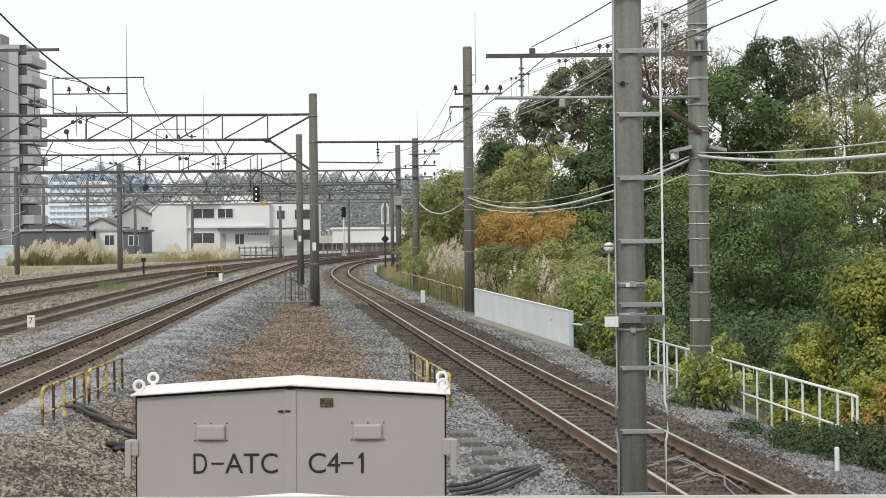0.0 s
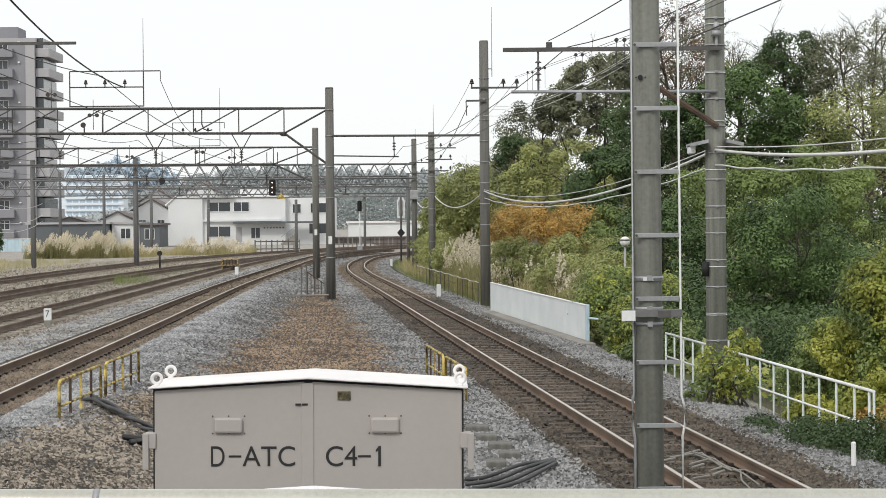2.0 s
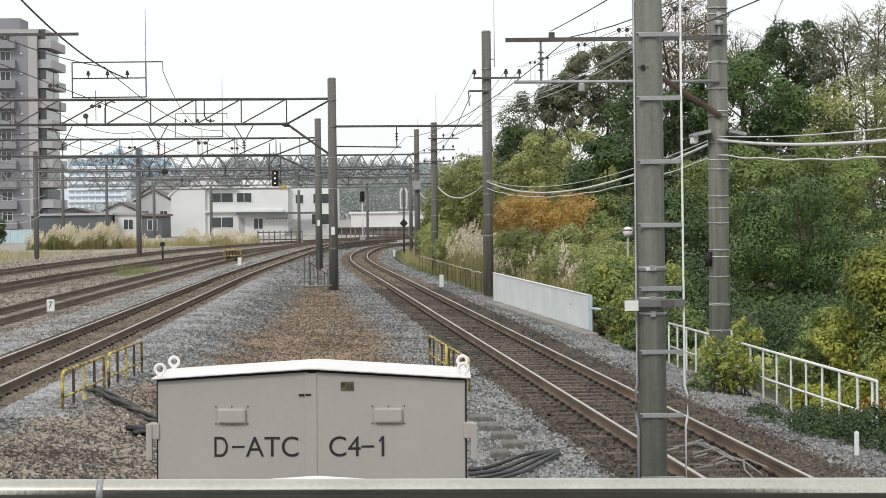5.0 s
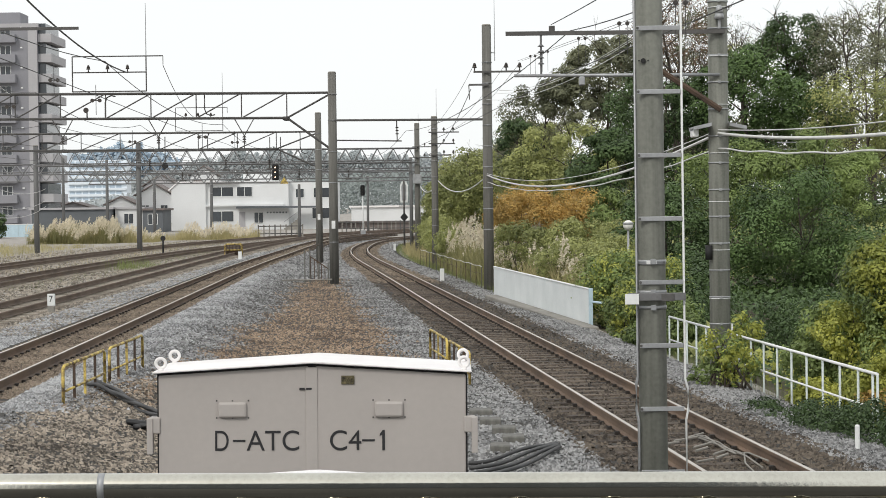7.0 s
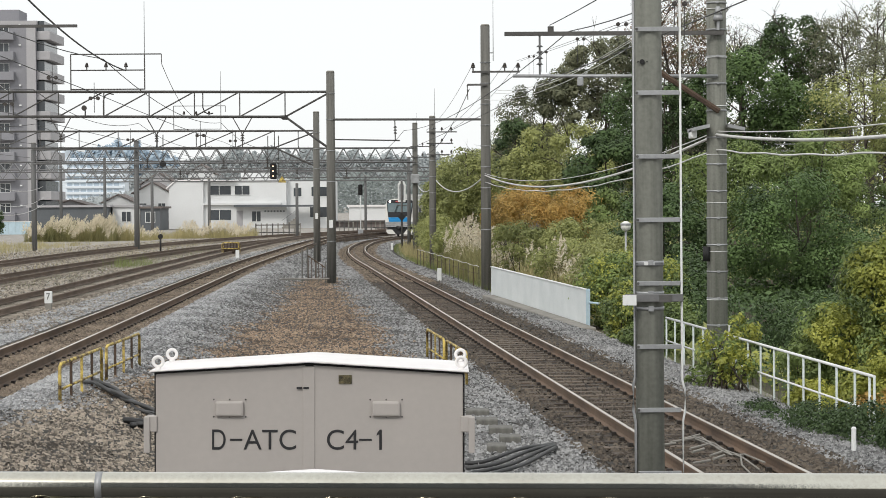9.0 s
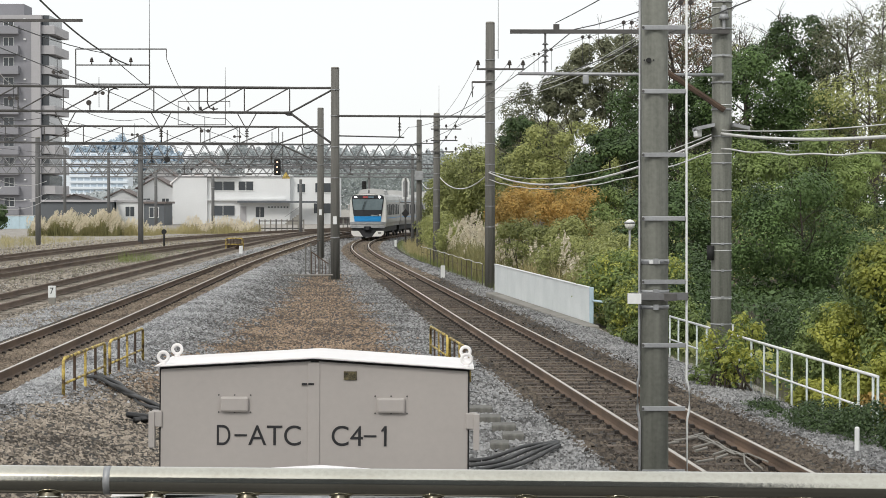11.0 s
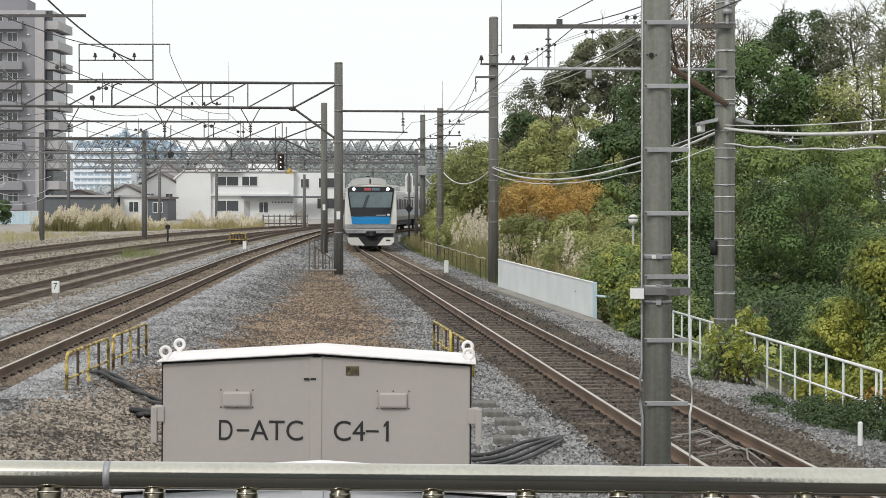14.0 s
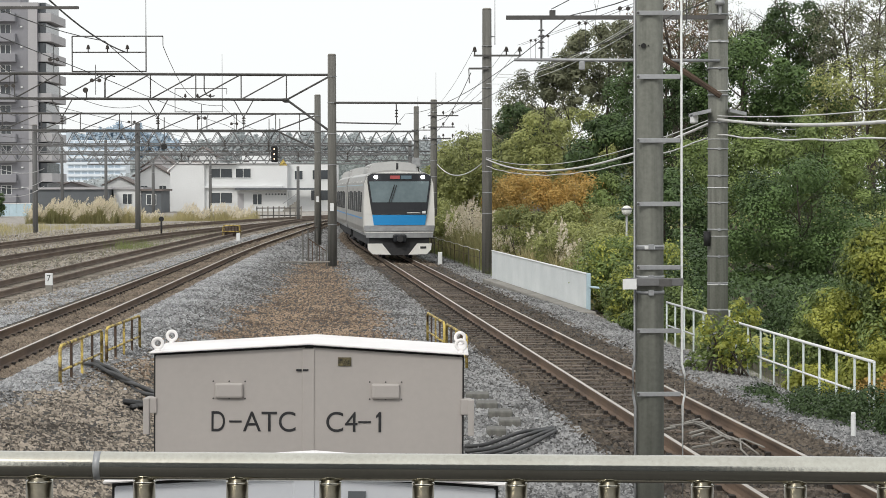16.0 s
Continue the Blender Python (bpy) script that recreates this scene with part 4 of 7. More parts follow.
def tree(x, y, height, crown, material, label, seed, n=9000, leaf=0.2, r=None, bare=False, clumps=26, sink=0.0, clump=0.3):
    """crown: (dx, dy, z share, rx, ry, rz) masses about the trunk."""
    z = ground_at(x, y) - sink
    t = thing("tree", (0, 0, 0), label, "tree", "trees of the wooded bank")
    part("trunk", limbs(seed, (x, y, z), height * 0.92, r or height * 0.016, height * 0.3, n=12 if bare else 8, twigs=3, fine=bare), M_BARK, t)
    blobs = [(x + a, y + b, z + height * c, d, e, f) for a, b, c, d, e, f in crown]
    ob = new("crown", quads("crown", foliage(seed, blobs, n, leaf * 0.88, clumps=int(clumps * 1.25), clump=clump, up=0.6), material))
    ob.parent = t
    return t


def shrub(blobs, material, label, seed, n=6000, leaf=0.12, clumps=24, clump=0.34, name="shrub"):
    t = thing(name, (0, 0, 0), label, "shrub", "shrubs beside the line")
    ob = new("leaves", quads("leaves", foliage(seed, blobs, n, leaf, clumps=clumps, clump=clump, ragged=0.2), material))
    ob.parent = t
    bm = bmesh.new()
    rng = random.Random(seed)
    for b in blobs:
        g = ground_at(b[0], b[1])
        for _ in range(4):
            q = Vector((b[0] + rng.uniform(-0.6, 0.6) * b[3], b[1] + rng.uniform(-0.6, 0.6) * b[4], b[2] + rng.uniform(-0.2, 0.6) * b[5]))
            rod(bm, (b[0] + rng.uniform(-0.3, 0.3), b[1], min(g, q.z - 0.2) - 0.1), q, 0.025, 0.008, n=5, cap=False)
    tagged(part("woody_stem", bm, M_BARK, t), kind="stuff")
    return t


def grass(seed, x, y, height, material, name, label, width=0.012, lean=0.35, category="grass"):
    """Bent blades at x, y."""
    rng = np.random.default_rng(seed)
    n = len(x)
    z = ground_z(x, y) - 0.02
    a = rng.uniform(0, 2 * np.pi, n)
    h = height * rng.uniform(0.5, 1.25, n) * (0.78 + 0.22 * np.sin(x * 1.9 + seed) + 0.14 * np.sin(x * 4.7 + y))
    ln = h * lean * rng.uniform(0.1, 1.4, n)
    dx, dy = np.cos(a), np.sin(a)
    b = rng.uniform(0, 2 * np.pi, n)
    wx, wy = np.cos(b) * width * h, np.sin(b) * width * h
    p0 = np.stack([x, y, z], 1)
    p1 = p0 + np.stack([dx * ln * 0.3, dy * ln * 0.3, h * 0.6], 1)
    p2 = p0 + np.stack([dx * ln, dy * ln, h], 1)
    w = np.stack([wx, wy, 0 * wx], 1)
    co = np.stack([p0 - w, p0 + w, p1 + w * 0.7, p1 - w * 0.7, p1 - w * 0.7, p1 + w * 0.7, p2 + w * 0.1, p2 - w * 0.1], 1)
    return tagged(new(name, quads(name, co.reshape(-1, 3), material)), label, category, kind="stuff")


def plumes(seed, x, y, height, name, label):
    """Feathery seed heads on thin stalks."""
    rng = np.random.default_rng(seed)
    n = len(x)
    z = ground_z(x, y)
    h = height * rng.uniform(0.7, 1.2, n) * (0.82 + 0.2 * np.sin(x * 1.9 + seed - 1) + 0.12 * np.sin(x * 4.7 + y))
    a = rng.normal(0.6, 0.8, n)
    k = 26
    u = rng.uniform(0, 1, (n, k))
    top = np.stack([x + np.cos(a) * 0.12 * h, y + np.sin(a) * 0.12 * h, z + h], 1)
    ax = np.stack([np.cos(a) * 0.45, np.sin(a) * 0.45, np.ones(n)], 1)
    pos = top[:, None] - ax[:, None] * (u[..., None] * 0.42) + rng.normal(0, 0.03, (n, k, 3)) * (0.4 + u[..., None])
    pos = pos.reshape(-1, 3)
    nr = rng.normal(size=pos.shape)
    nr /= np.linalg.norm(nr, axis=1, keepdims=True)
    co = leaf_faces(rng, pos, nr, 0.14, 0.05).reshape(-1, 3)
    return tagged(new(name, quads(name, co, M_PLUME)), label, "pampas grass", kind="stuff")


# ---------------------------------------------------------------- platform end

PLAT = thing("platform", (0, 0, 0), "concrete station platform end under the railing", "platform", kind="structure")
part("deck", boxm(-3.6, 3.0, -60, 5.0, 1.135, 1.285, bevel=0.02), M_ASPHALT, PLAT)
part("wall", boxm(-3.4, 2.8, -59.8, 4.85, -0.6, 1.135), M_CONC, PLAT)

# Added out of view: its dark face darkens what the railing mirrors.
WS = thing("unseen_wall_south", (0, 0, 0), "unseen grey wall added behind for the railing's reflections", "wall", kind="structure")
part("wall_face", boxm(-3.4, 2.8, -7.2, -7.0, 1.285, 10.5), M_DARKWALL, WS)

build_railing()
relay_cabinet(pose(-0.757, 11.5, -0.25, 0, 0.4, 0), 1.74, 2.196, 0.66, M_CAB, "beige steel relay cabinet with white gabled roof and lettering", True)
relay_cabinet(pose(-0.452, 6.5, -0.25, 0, 0.5, 0), 1.235, 2.182, 0.42, M_CAB2, "pale steel relay cabinet with white roof behind the railing", False)
build_near_pole()

# ---------------------------------------------------------------- poles and gantries


def bands_of(a, b, step):
    return [a + i * step for i in range(int((b - a) / step) + 1)]


def plate_on(p, z, r, h=0.32, w=0.15):
    part("number_plate", boxm(-w / 2, w / 2, -r - 0.02, -r, z - h / 2, z + h / 2), M_WHITE, p, "small white plate")


P1 = concrete_pole((-4.46, 84, -0.1), 8.4, 0.18, "grey concrete pole carrying an overhead gantry", bands=(7.55, 6.5, 5.25, 4.0, 1.6), material=M_POLE_MID)
plate_on(P1, 2.3, 0.19)
P2 = concrete_pole((-6.9, 115, 0.0), 8.1, 0.185, "grey concrete pole carrying the second gantry", bands=(7.0, 6.1, 5.0), material=M_POLE_MID)
plate_on(P2, 2.4, 0.19)
P3 = concrete_pole((-1.73, 136, -0.2), 8.5, 0.18, "grey concrete pole at the end of a lattice gantry", bands=(6.9, 5.9, 5.0), material=M_POLE_MID)
P4 = concrete_pole((-0.48, 110, -0.3), 7.9, 0.18, "grey concrete pole among pampas grass", bands=bands_of(2.2, 7.4, 0.85), material=M_POLE_MID)
P5 = concrete_pole((1.65, 78, -0.4), 10.0, 0.185, "tall grey concrete pole with cross-arms and bands", bands=bands_of(2.4, 9.0, 0.78), material=M_POLE_MID)
PC = concrete_pole((4.72, 35.8, -1.6), 10.3, 0.172, "grey concrete pole with bands, lamp bracket and cantilever", bands=bands_of(2.4, 8.9, 0.46))


def mast(parent, x, y, z0, z1, r=0.018):
    part("lightning_rod", rodm((x, y, z0), (x, y, z1), r, r * 0.5, n=6), M_GALV, parent)


mast(P5, 0.30, 0, 8.7, 11.3)
part("mast_arm", rodm((0, 0, 9.0), (0.30, 0, 9.0), 0.02, n=6), M_GALV, P5)
for za, xa, xb in ((8.28, -0.5, 1.28), (7.8, -0.68, 0.05)):
    part("crossarm", boxm(xa, xb, -0.26, -0.19, za - 0.035, za + 0.035), M_DARKSTEEL, P5)
for xx in (-0.46, 0.72, 1.22):
    part("insulator", insulator(bmesh.new(), xx, -0.22, 8.31, h=0.3, r=0.09), M_INSUL, P5)
part("bracket_wire", rodm((-0.68, -0.2, 7.8), (-0.66, -0.2, 7.25), 0.02, n=5), M_DARKSTEEL, P5)
mast(P4, 0.12, 0, 7.4, 9.4)
mast(P3, 0.1, 0, 7.8, 9.2)
for p, zs in ((P4, (7.1, 6.5, 5.9)), (P3, (7.0, 6.3))):
    for i, z in enumerate(zs):
        part("crossarm", boxm(-0.3, 1.3 - 0.2 * i, -0.25, -0.19, z - 0.03, z + 0.03), M_DARKSTEEL, p)
        for xx in (0.5, 1.0):
            part("insulator", insulator(bmesh.new(), xx, -0.22, z + 0.03, h=0.22, r=0.07), M_INSUL, p)
part("switch_box", boxm(-0.28, 0.28, -0.42, -0.18, 4.6, 5.2, bevel=0.03), M_GALV, P3)

# the pole's cantilever over the curving track
part("cantilever", boxm(-3.64, 0.1, -0.25, -0.19, 7.36, 7.43), M_DARKSTEEL, PC)
part("registration_arm", rodm((-3.5, -0.22, 6.68), (0.0, -0.2, 6.66), 0.028, n=8), M_GALV, PC, "pale blue-grey pipe")
part("strut", rodm((-1.25, -0.22, 6.9), (0.02, -0.2, 6.06), 0.05, n=6), M_RUST, PC, "rusty diagonal strut")
bm = bmesh.new()
for k in range(4):
    rod(bm, (-3.04, -0.22, 7.2 - k * 0.1), (-3.04, -0.22, 7.17 - k * 0.1), 0.03, 0.06, n=10)
rod(bm, (-3.04, -0.22, 7.36), (-3.04, -0.22, 6.68), 0.018, n=6)
part("suspension_insulator", bm, M_FARSTEEL, PC)
part("tension_box", boxm(-2.4, -2.3, -0.3, -0.18, 6.5, 6.65, bevel=0.02), M_GALV, PC, "small grey box under the pipe")
part("wire_clamp", boxm(-2.9, -2.8, -0.25, -0.15, 7.43, 7.52), M_DARKSTEEL, PC)
for s, xa, xb in ((-1, -0.46, -0.16), (1, 0.16, 0.44)):
    bm = bmesh.new()
    box(bm, xa, xb, -0.35, 0.35, 5.78, 5.84)
    for v in bm.verts:
        v.co.z -= 0.22 * (abs(v.co.x) - 0.16)
    part("canopy_plate", bm, M_GALV, PC, "sloping grey sheet-metal plate")
part("lamp_box", boxm(-0.46, -0.36, -0.2, 0.2, 5.6, 5.76, bevel=0.02), M_WHITE, PC)
part("transformer", rodm((-0.2, -0.12, 3.5), (-0.2, -0.12, 3.75), 0.06, n=10), M_BLACK, PC)
part("side_rod", rodm((0.19, -0.1, 0), (0.19, -0.1, 2.4), 0.016, n=6), M_WHITE, PC)
part("top_insulator", insulator(bmesh.new(), 0.0, -0.24, 7.44, h=0.4, r=0.09), M_GALV, PC)
for k in range(9):
    part("mark_band", rodm((0, 0, 2.0 + k * 0.83), (0, 0, 2.012 + k * 0.83), 0.181, n=28), M_WHITE, PC, "thin white painted ring")

# gantries
G1 = truss_beam((-6.28, 84, 7.52), (-20.84, 84, 7.62), 1.0, 8, "dark steel lattice gantry beam over the yard tracks", thick=0.048)
part("end_chord", rodm((0, 0, 0), (1.75, 0, 0), 0.05, n=6), M_DARKSTEEL, G1)
part("end_brace", rodm((0, 0, -1.0), (1.75, 0, -0.05), 0.04, n=6), M_DARKSTEEL, G1)
part("knee", rodm((0, 0, -1.0), (1.78, 0, -2.3), 0.05, n=6), M_DARKSTEEL, G1)
part("gusset", prismm([(-0.35, -0.95), (0.1, -0.93), (0.12, -1.12), (-0.1, -1.12)], -0.02, 0.02), M_DARKSTEEL, G1)
concrete_pole((-20.9, 84, 0.1), 8.2, 0.18, "grey concrete pole at the yard's edge", bands=(7.4, 6.5))
part("crossbeam", rodm((-1.78 + 1.78 + 1.82, 0, -1.12), (7.93, -6, -1.4), 0.045, n=6), M_DARKSTEEL, G1)
part("cantilever", rodm((1.82, 0, -1.92), (4.6, 0, -1.98), 0.028, n=6), M_DARKSTEEL, G1)
bm = rodm((4.45, -2.0, -1.22), (4.42, 0, -1.98), 0.022, n=6)
for k in range(3):
    rod(bm, (4.44, -1.0, -1.45 - k * 0.12), (4.44, -1.0, -1.5 - k * 0.12), 0.05, 0.07, n=8)
part("hanger", bm, M_INSUL, G1)

G2 = truss_beam((-9.2, 115, 7.1), (-26.4, 115, 7.16), 0.92, 8, "dark steel lattice gantry beam behind the first", thick=0.05)
part("end_chord", rodm((0, 0, 0), (2.3, 0, 0), 0.05, n=6), M_DARKSTEEL, G2)
part("end_brace", rodm((0, 0, -0.92), (2.3, 0, -0.05), 0.04, n=6), M_DARKSTEEL, G2)
part("knee", rodm((0, 0, -0.92), (2.3, 0, -2.0), 0.05, n=6), M_DARKSTEEL, G2)
concrete_pole((-26.4, 115, 0.1), 8.2, 0.18, "grey concrete pole of the second gantry", bands=(7.0,))
truss_beam((-1.73, 136, 6.72), (-26.6, 136, 6.75), 0.92, 24, "deep zigzag lattice gantry beam across all tracks", zigzag=True, thick=0.05, wide=0.7)
truss_beam((-2.6, 165, 6.6), (-38, 165, 6.6), 0.8, 30, "zigzag lattice gantry beam further off", zigzag=True, thick=0.05, wide=0.6)
truss_beam((1.2, 203, 6.7), (-44, 203, 6.7), 0.9, 34, "distant zigzag lattice gantry beam", zigzag=True, thick=0.055, wide=0.6)
truss_beam((9.0, 235, 6.9), (-40, 235, 6.9), 1.0, 34, "most distant zigzag lattice gantry beam", zigzag=True, thick=0.06, wide=0.6)
for x, y, h, lab in ((-19.9, 136, 7.1, "grey pole under the zigzag gantry"), (-26.6, 136, 7.0, "grey pole at the zigzag gantry's end"), (-34.7, 190, 7.6, "dark pole behind pampas grass"), (-30.7, 190, 7.3, "dark pole behind pampas grass"),
                     (-26.4, 190, 5.6, "thin pole before white houses"), (-21.2, 190, 5.4, "dark pole before the white building"), (-13.2, 190, 4.9, "pole by the white building's front"), (1.2, 203, 7.0, "pole of the distant gantry"), (-2.6, 165, 7.2, "pole of a further gantry"), (-8.6, 235, 6.5, "distant pole by the level crossing")):
    concrete_pole((x, y, ground_at(x, y)), h, 0.17 if y < 150 else 0.14, lab, bands=(h - 0.4, h - 1.2), material=M_POLE_OLD)


def rack(x0, x1, xm, y, z0, z1, top, label, q=1.0):
    r = thing("wire_rack", (x0, y, z0), label, "wire rack", "wire racks on the gantries")
    w, h, m = x1 - x0, z1 - z0, xm - x0
    for xx in (0, m):
        part("upright", rodm((xx, 0, 0), (xx, 0, h), 0.035 * q, n=6), M_DARKSTEEL, r)
    for z, e in ((h, w), (h * 0.55, m), (0.02, m)):
        part("crossbar", rodm((0, 0, z), (e, 0, z), 0.032 * q, n=6), M_DARKSTEEL, r)
    for u in (0.22, 0.48, 0.75):
        part("insulator", insulator(bmesh.new(), m * u, -0.05, h * 0.55, h=0.3, r=0.085), M_INSUL, r)
    part("lightning_rod", rodm((m, 0, h), (m, 0, top - z0), 0.022, 0.012, n=6), M_GALV, r)
    part("dropper", rodm((w, 0, h), (w, 0, h * 0.75), 0.018, n=5), M_DARKSTEEL, r)
    return r


rack(-14.9, -11.25, -11.93, 84, 7.65, 9.08, 11.2, "dark steel frame with insulators on the gantry", 0.8)
rack(-14.75, -11.9, -12.15, 115, 7.2, 8.5, 10.4, "smaller dark steel frame with insulators", 0.6)

# arm of a pole outside the yard
AR = thing("pole_arm", (-13.6, 60, 8.12), "dark steel arm reaching out from a pole", "pole arm")
part("arm", boxm(0.0, 3.15, -0.05, 0.05, -0.04, 0.04), M_DARKSTEEL, AR)
concrete_pole((-13.75, 60, 0.1), 9.2, 0.17, "grey pole at the yard's edge carrying an arm", bands=(8.0,))



def hanger_set(x, y, z, label, v=0.75):
    """A V of rods under a gantry with an insulator and clamp."""
    t = thing("wire_hanger", (x, y, z), label, "wire hanger", "wire hangers under the gantries")
    for s in (-1, 1):
        part("rod", rodm((s * 0.42, 0, 0), (0, 0, -v), 0.022, n=5), M_DARKSTEEL, t)
    bm = bmesh.new()
    for k in range(3):
        rod(bm, (0, 0, -v - 0.1 * k), (0, 0, -v - 0.06 - 0.1 * k), 0.05, 0.085, n=8)
    rod(bm, (0, 0, -v), (0, 0, -v - 0.55), 0.02, n=5)
    part("insulator", bm, M_INSUL, t)
    part("clamp", boxm(-0.16, 0.2, -0.04, 0.04, -v - 0.6, -v - 0.5), M_DARKSTEEL, t)


for x in (-11.45, -8.0, -15.3):
    hanger_set(x, 83.85, 6.56, "dark V-shaped wire hanger under the first gantry")
for x in (-12.0, -9.6, -16.2):
    hanger_set(x, 114.85, 6.2, "dark V-shaped wire hanger under the second gantry", 0.6)
for x in (-12.8, -9.4, -6.2, -17.0):
    hanger_set(x, 135.65, 5.82, "dark V-shaped wire hanger under the zigzag gantry", 0.5)
for x, y, z, h in ((-13.6, 84, 6.55, 0.95), (-9.6, 84, 7.55, -0.9), (-13.0, 115, 6.25, 0.9), (-7.9, 115, 7.1, -1.2)):
    t = thing("bent_bracket", (x, y, z), "dark bent tube bracket on the gantry", "bracket", "bent brackets on the gantries")
    part("tube", tube(bmesh.new(), [(0, 0, 0), (0, 0, h * 0.7), (0.08, 0, h * 0.92), (0.25, 0, h), (0.42, 0, h * 0.96)], 0.028, n=6), M_DARKSTEEL, t)
t = thing("loudspeaker", (-14.3, 83.8, 6.62), "small dark horn loudspeaker on the gantry's lower chord", "loudspeaker")
part("horn", rodm((0, -0.25, 0.28), (0, 0.05, 0.28), 0.11, 0.05, n=14), M_INSUL, t)
part("bracket", rodm((0, 0, -0.05), (0, 0, 0.25), 0.03, n=6), M_DARKSTEEL, t)
t = thing("round_target", (-18.1, 135.5, 5.75), "round black target hanging under the lattice gantry", "round sign")
part("disc", rodm((0, -0.04, 0), (0, 0.04, 0), 0.2, n=20), M_BLACK, t)
part("hanger", rodm((0, 0, 0.2), (0, 0.1, 1.9), 0.035, n=6), M_DARKSTEEL, t)

# ---------------------------------------------------------------- wires


def wire(pts, r, label, material=None, group="overhead wires"):
    t = thing("overhead_wire", (0, 0, 0), label, "wire", group)
    part("strand", tube(bmesh.new(), pts, r, n=5), material or M_WIRE, t)
    return t


def chain(pts, drop, n=12):
    out = []
    for a, b in zip(pts, pts[1:]):
        out += sag(a, b, drop, n)[:-1]
    return out + [Vector(pts[-1])]


def over(line, ys, z, off=0.0):
    return [(float(x_at(line, y)) + off * (-1) ** i, y, z) for i, y in enumerate(ys)]


wire(chain(over(MAIN, (8, 36, 82, 118, 140, 165, 190, 206), 5.12, 0.15), 0.05), 0.008, "copper contact wire over the curving track")
wire(chain([(p[0], p[1], p[2] + 0.75) for p in over(MAIN, (8, 36, 82, 118, 140, 165, 190, 206), 5.12)], 0.4), 0.009, "messenger wire over the curving track")
wire(chain(over(LEFT1, (12, 48, 84, 115, 136, 165, 203), 5.5, 0.15), 0.05), 0.009, "contact wire over the straight track")
wire(chain([(p[0], p[1], p[2] + 0.8) for p in over(LEFT1, (12, 48, 84, 115, 136, 165, 203), 5.5)], 0.45), 0.01, "messenger wire over the straight track")
wire(chain(over(LEFT2, (30, 60, 84, 115, 136, 165, 203), 5.5, 0.15), 0.05), 0.009, "contact wire over a siding")
wire(chain([(p[0], p[1], p[2] + 0.8) for p in over(LEFT2, (30, 60, 84, 115, 136, 165, 203), 5.5)], 0.45), 0.01, "messenger wire over a siding")
wire(sag((-11.25, 54, 8.9), (-12.7, 84, 8.42), 0.35), 0.028, "thick dark cable coming down to the frame", M_CABLE)
wire(sag((-11.25, 84, 8.7), (-13.6, 115, 7.9), 0.4), 0.014, "thin wire between two frames")
for k, (z, dx) in enumerate(((5.9, 0.0), (6.4, -0.6), (7.0, -1.1), (7.6, -0.2), (4.9, -1.6), (5.2, -2.6))):
    wire(sag((-9.5 + dx, 40, z + 0.1), (-17.0 + dx * 2, 84, z), 0.5), 0.012, "pale line wire in front of the flats", M_PALEWIRE if k % 2 else M_WIRE)
for k, z in enumerate((4.35, 3.6, 3.2)):
    wire(sag((-12.0, 45, z + 0.4), (-26.0, 136, z), 0.8), 0.013, "pale line wire before the flats", M_PALEWIRE)
for line, lab in ((LEFT3, "a joining siding"), (LEFT4, "the outer siding")):
    ys = [y for y in (60, 84, 115, 136, 160) if y > line[0, 1]]
    wire(chain(over(line, ys, 5.5, 0.15), 0.05), 0.009, "contact wire over " + lab)
    wire(chain([(p[0], p[1], p[2] + 0.8) for p in over(line, ys, 5.5)], 0.45), 0.01, "messenger wire over " + lab)
# pairs of round insulators hanging about the gantries
for x, y, z in ((-14.9, 80, 7.9), (-13.3, 80, 7.1), (-17.0, 82, 7.0), (-10.4, 90, 6.0), (-16.4, 110, 6.5), (-11.0, 110, 6.4)):
    t = thing("insulator_pair", (x, y, z), "pair of small dark round insulators on the overhead wires", "insulator", "insulator pairs")
    for o in (-0.14, 0.14):
        part("knob", rodm((o, -0.04, 0), (o, 0.04, 0), 0.075, n=12), M_INSUL, t)
    part("yoke", rodm((-0.2, 0, 0), (0.2, 0, 0), 0.018, n=6), M_DARKSTEEL, t)
    part("dropper", rodm((0, 0, -0.55), (0, 0, 0.6), 0.014, n=5), M_WIRE, t)
for k in range(9):
    z = 3.4 + 0.52 * k + 0.2 * math.sin(3 * k)
    wire(sag((-10.2 - 0.15 * k, 44, z * 0.97 + 0.1), (-24.5, 115, z + 0.35 * math.cos(2 * k)), 0.3 + 0.12 * (k % 3)), 0.012, "thin pale line wire crossing before the flats", M_PALEWIRE)
# lines on the cross-arms along the wooded side
for dx, z in ((-0.46, 8.2), (0.72, 8.2), (1.22, 8.2)):
    wire(sag((1.65 + dx, 78, z), (-0.48 + dx * 0.7, 110, 6.9), 0.35), 0.008, "thin line wire from pole to pole")
    wire(sag((1.75 + dx * 0.3, 78, 6.95 + dx * 0.2), (4.2 + dx * 0.16, 33, 6.2 + dx * 0.2), 0.5), 0.008, "thin line wire rising to the near poles", M_PALEWIRE)
wire(sag((1.05, 78, 7.25), (-0.9, 110, 5.6), 0.5), 0.014, "drooping dark feeder wire", M_WIRE)
wire(sag((1.86, 35.7, 5.95), (2.6, 14, 5.2), 0.05), 0.008, "thin wire above the cantilever")
# pale signal cable slung from pole to pole
CAB_PTS = [(-1.55, 136, 4.25), (-0.30, 110, 4.25), (1.62, 77.8, 4.03), (4.70, 35.6, 4.06), (6.7, 13, 4.05)]


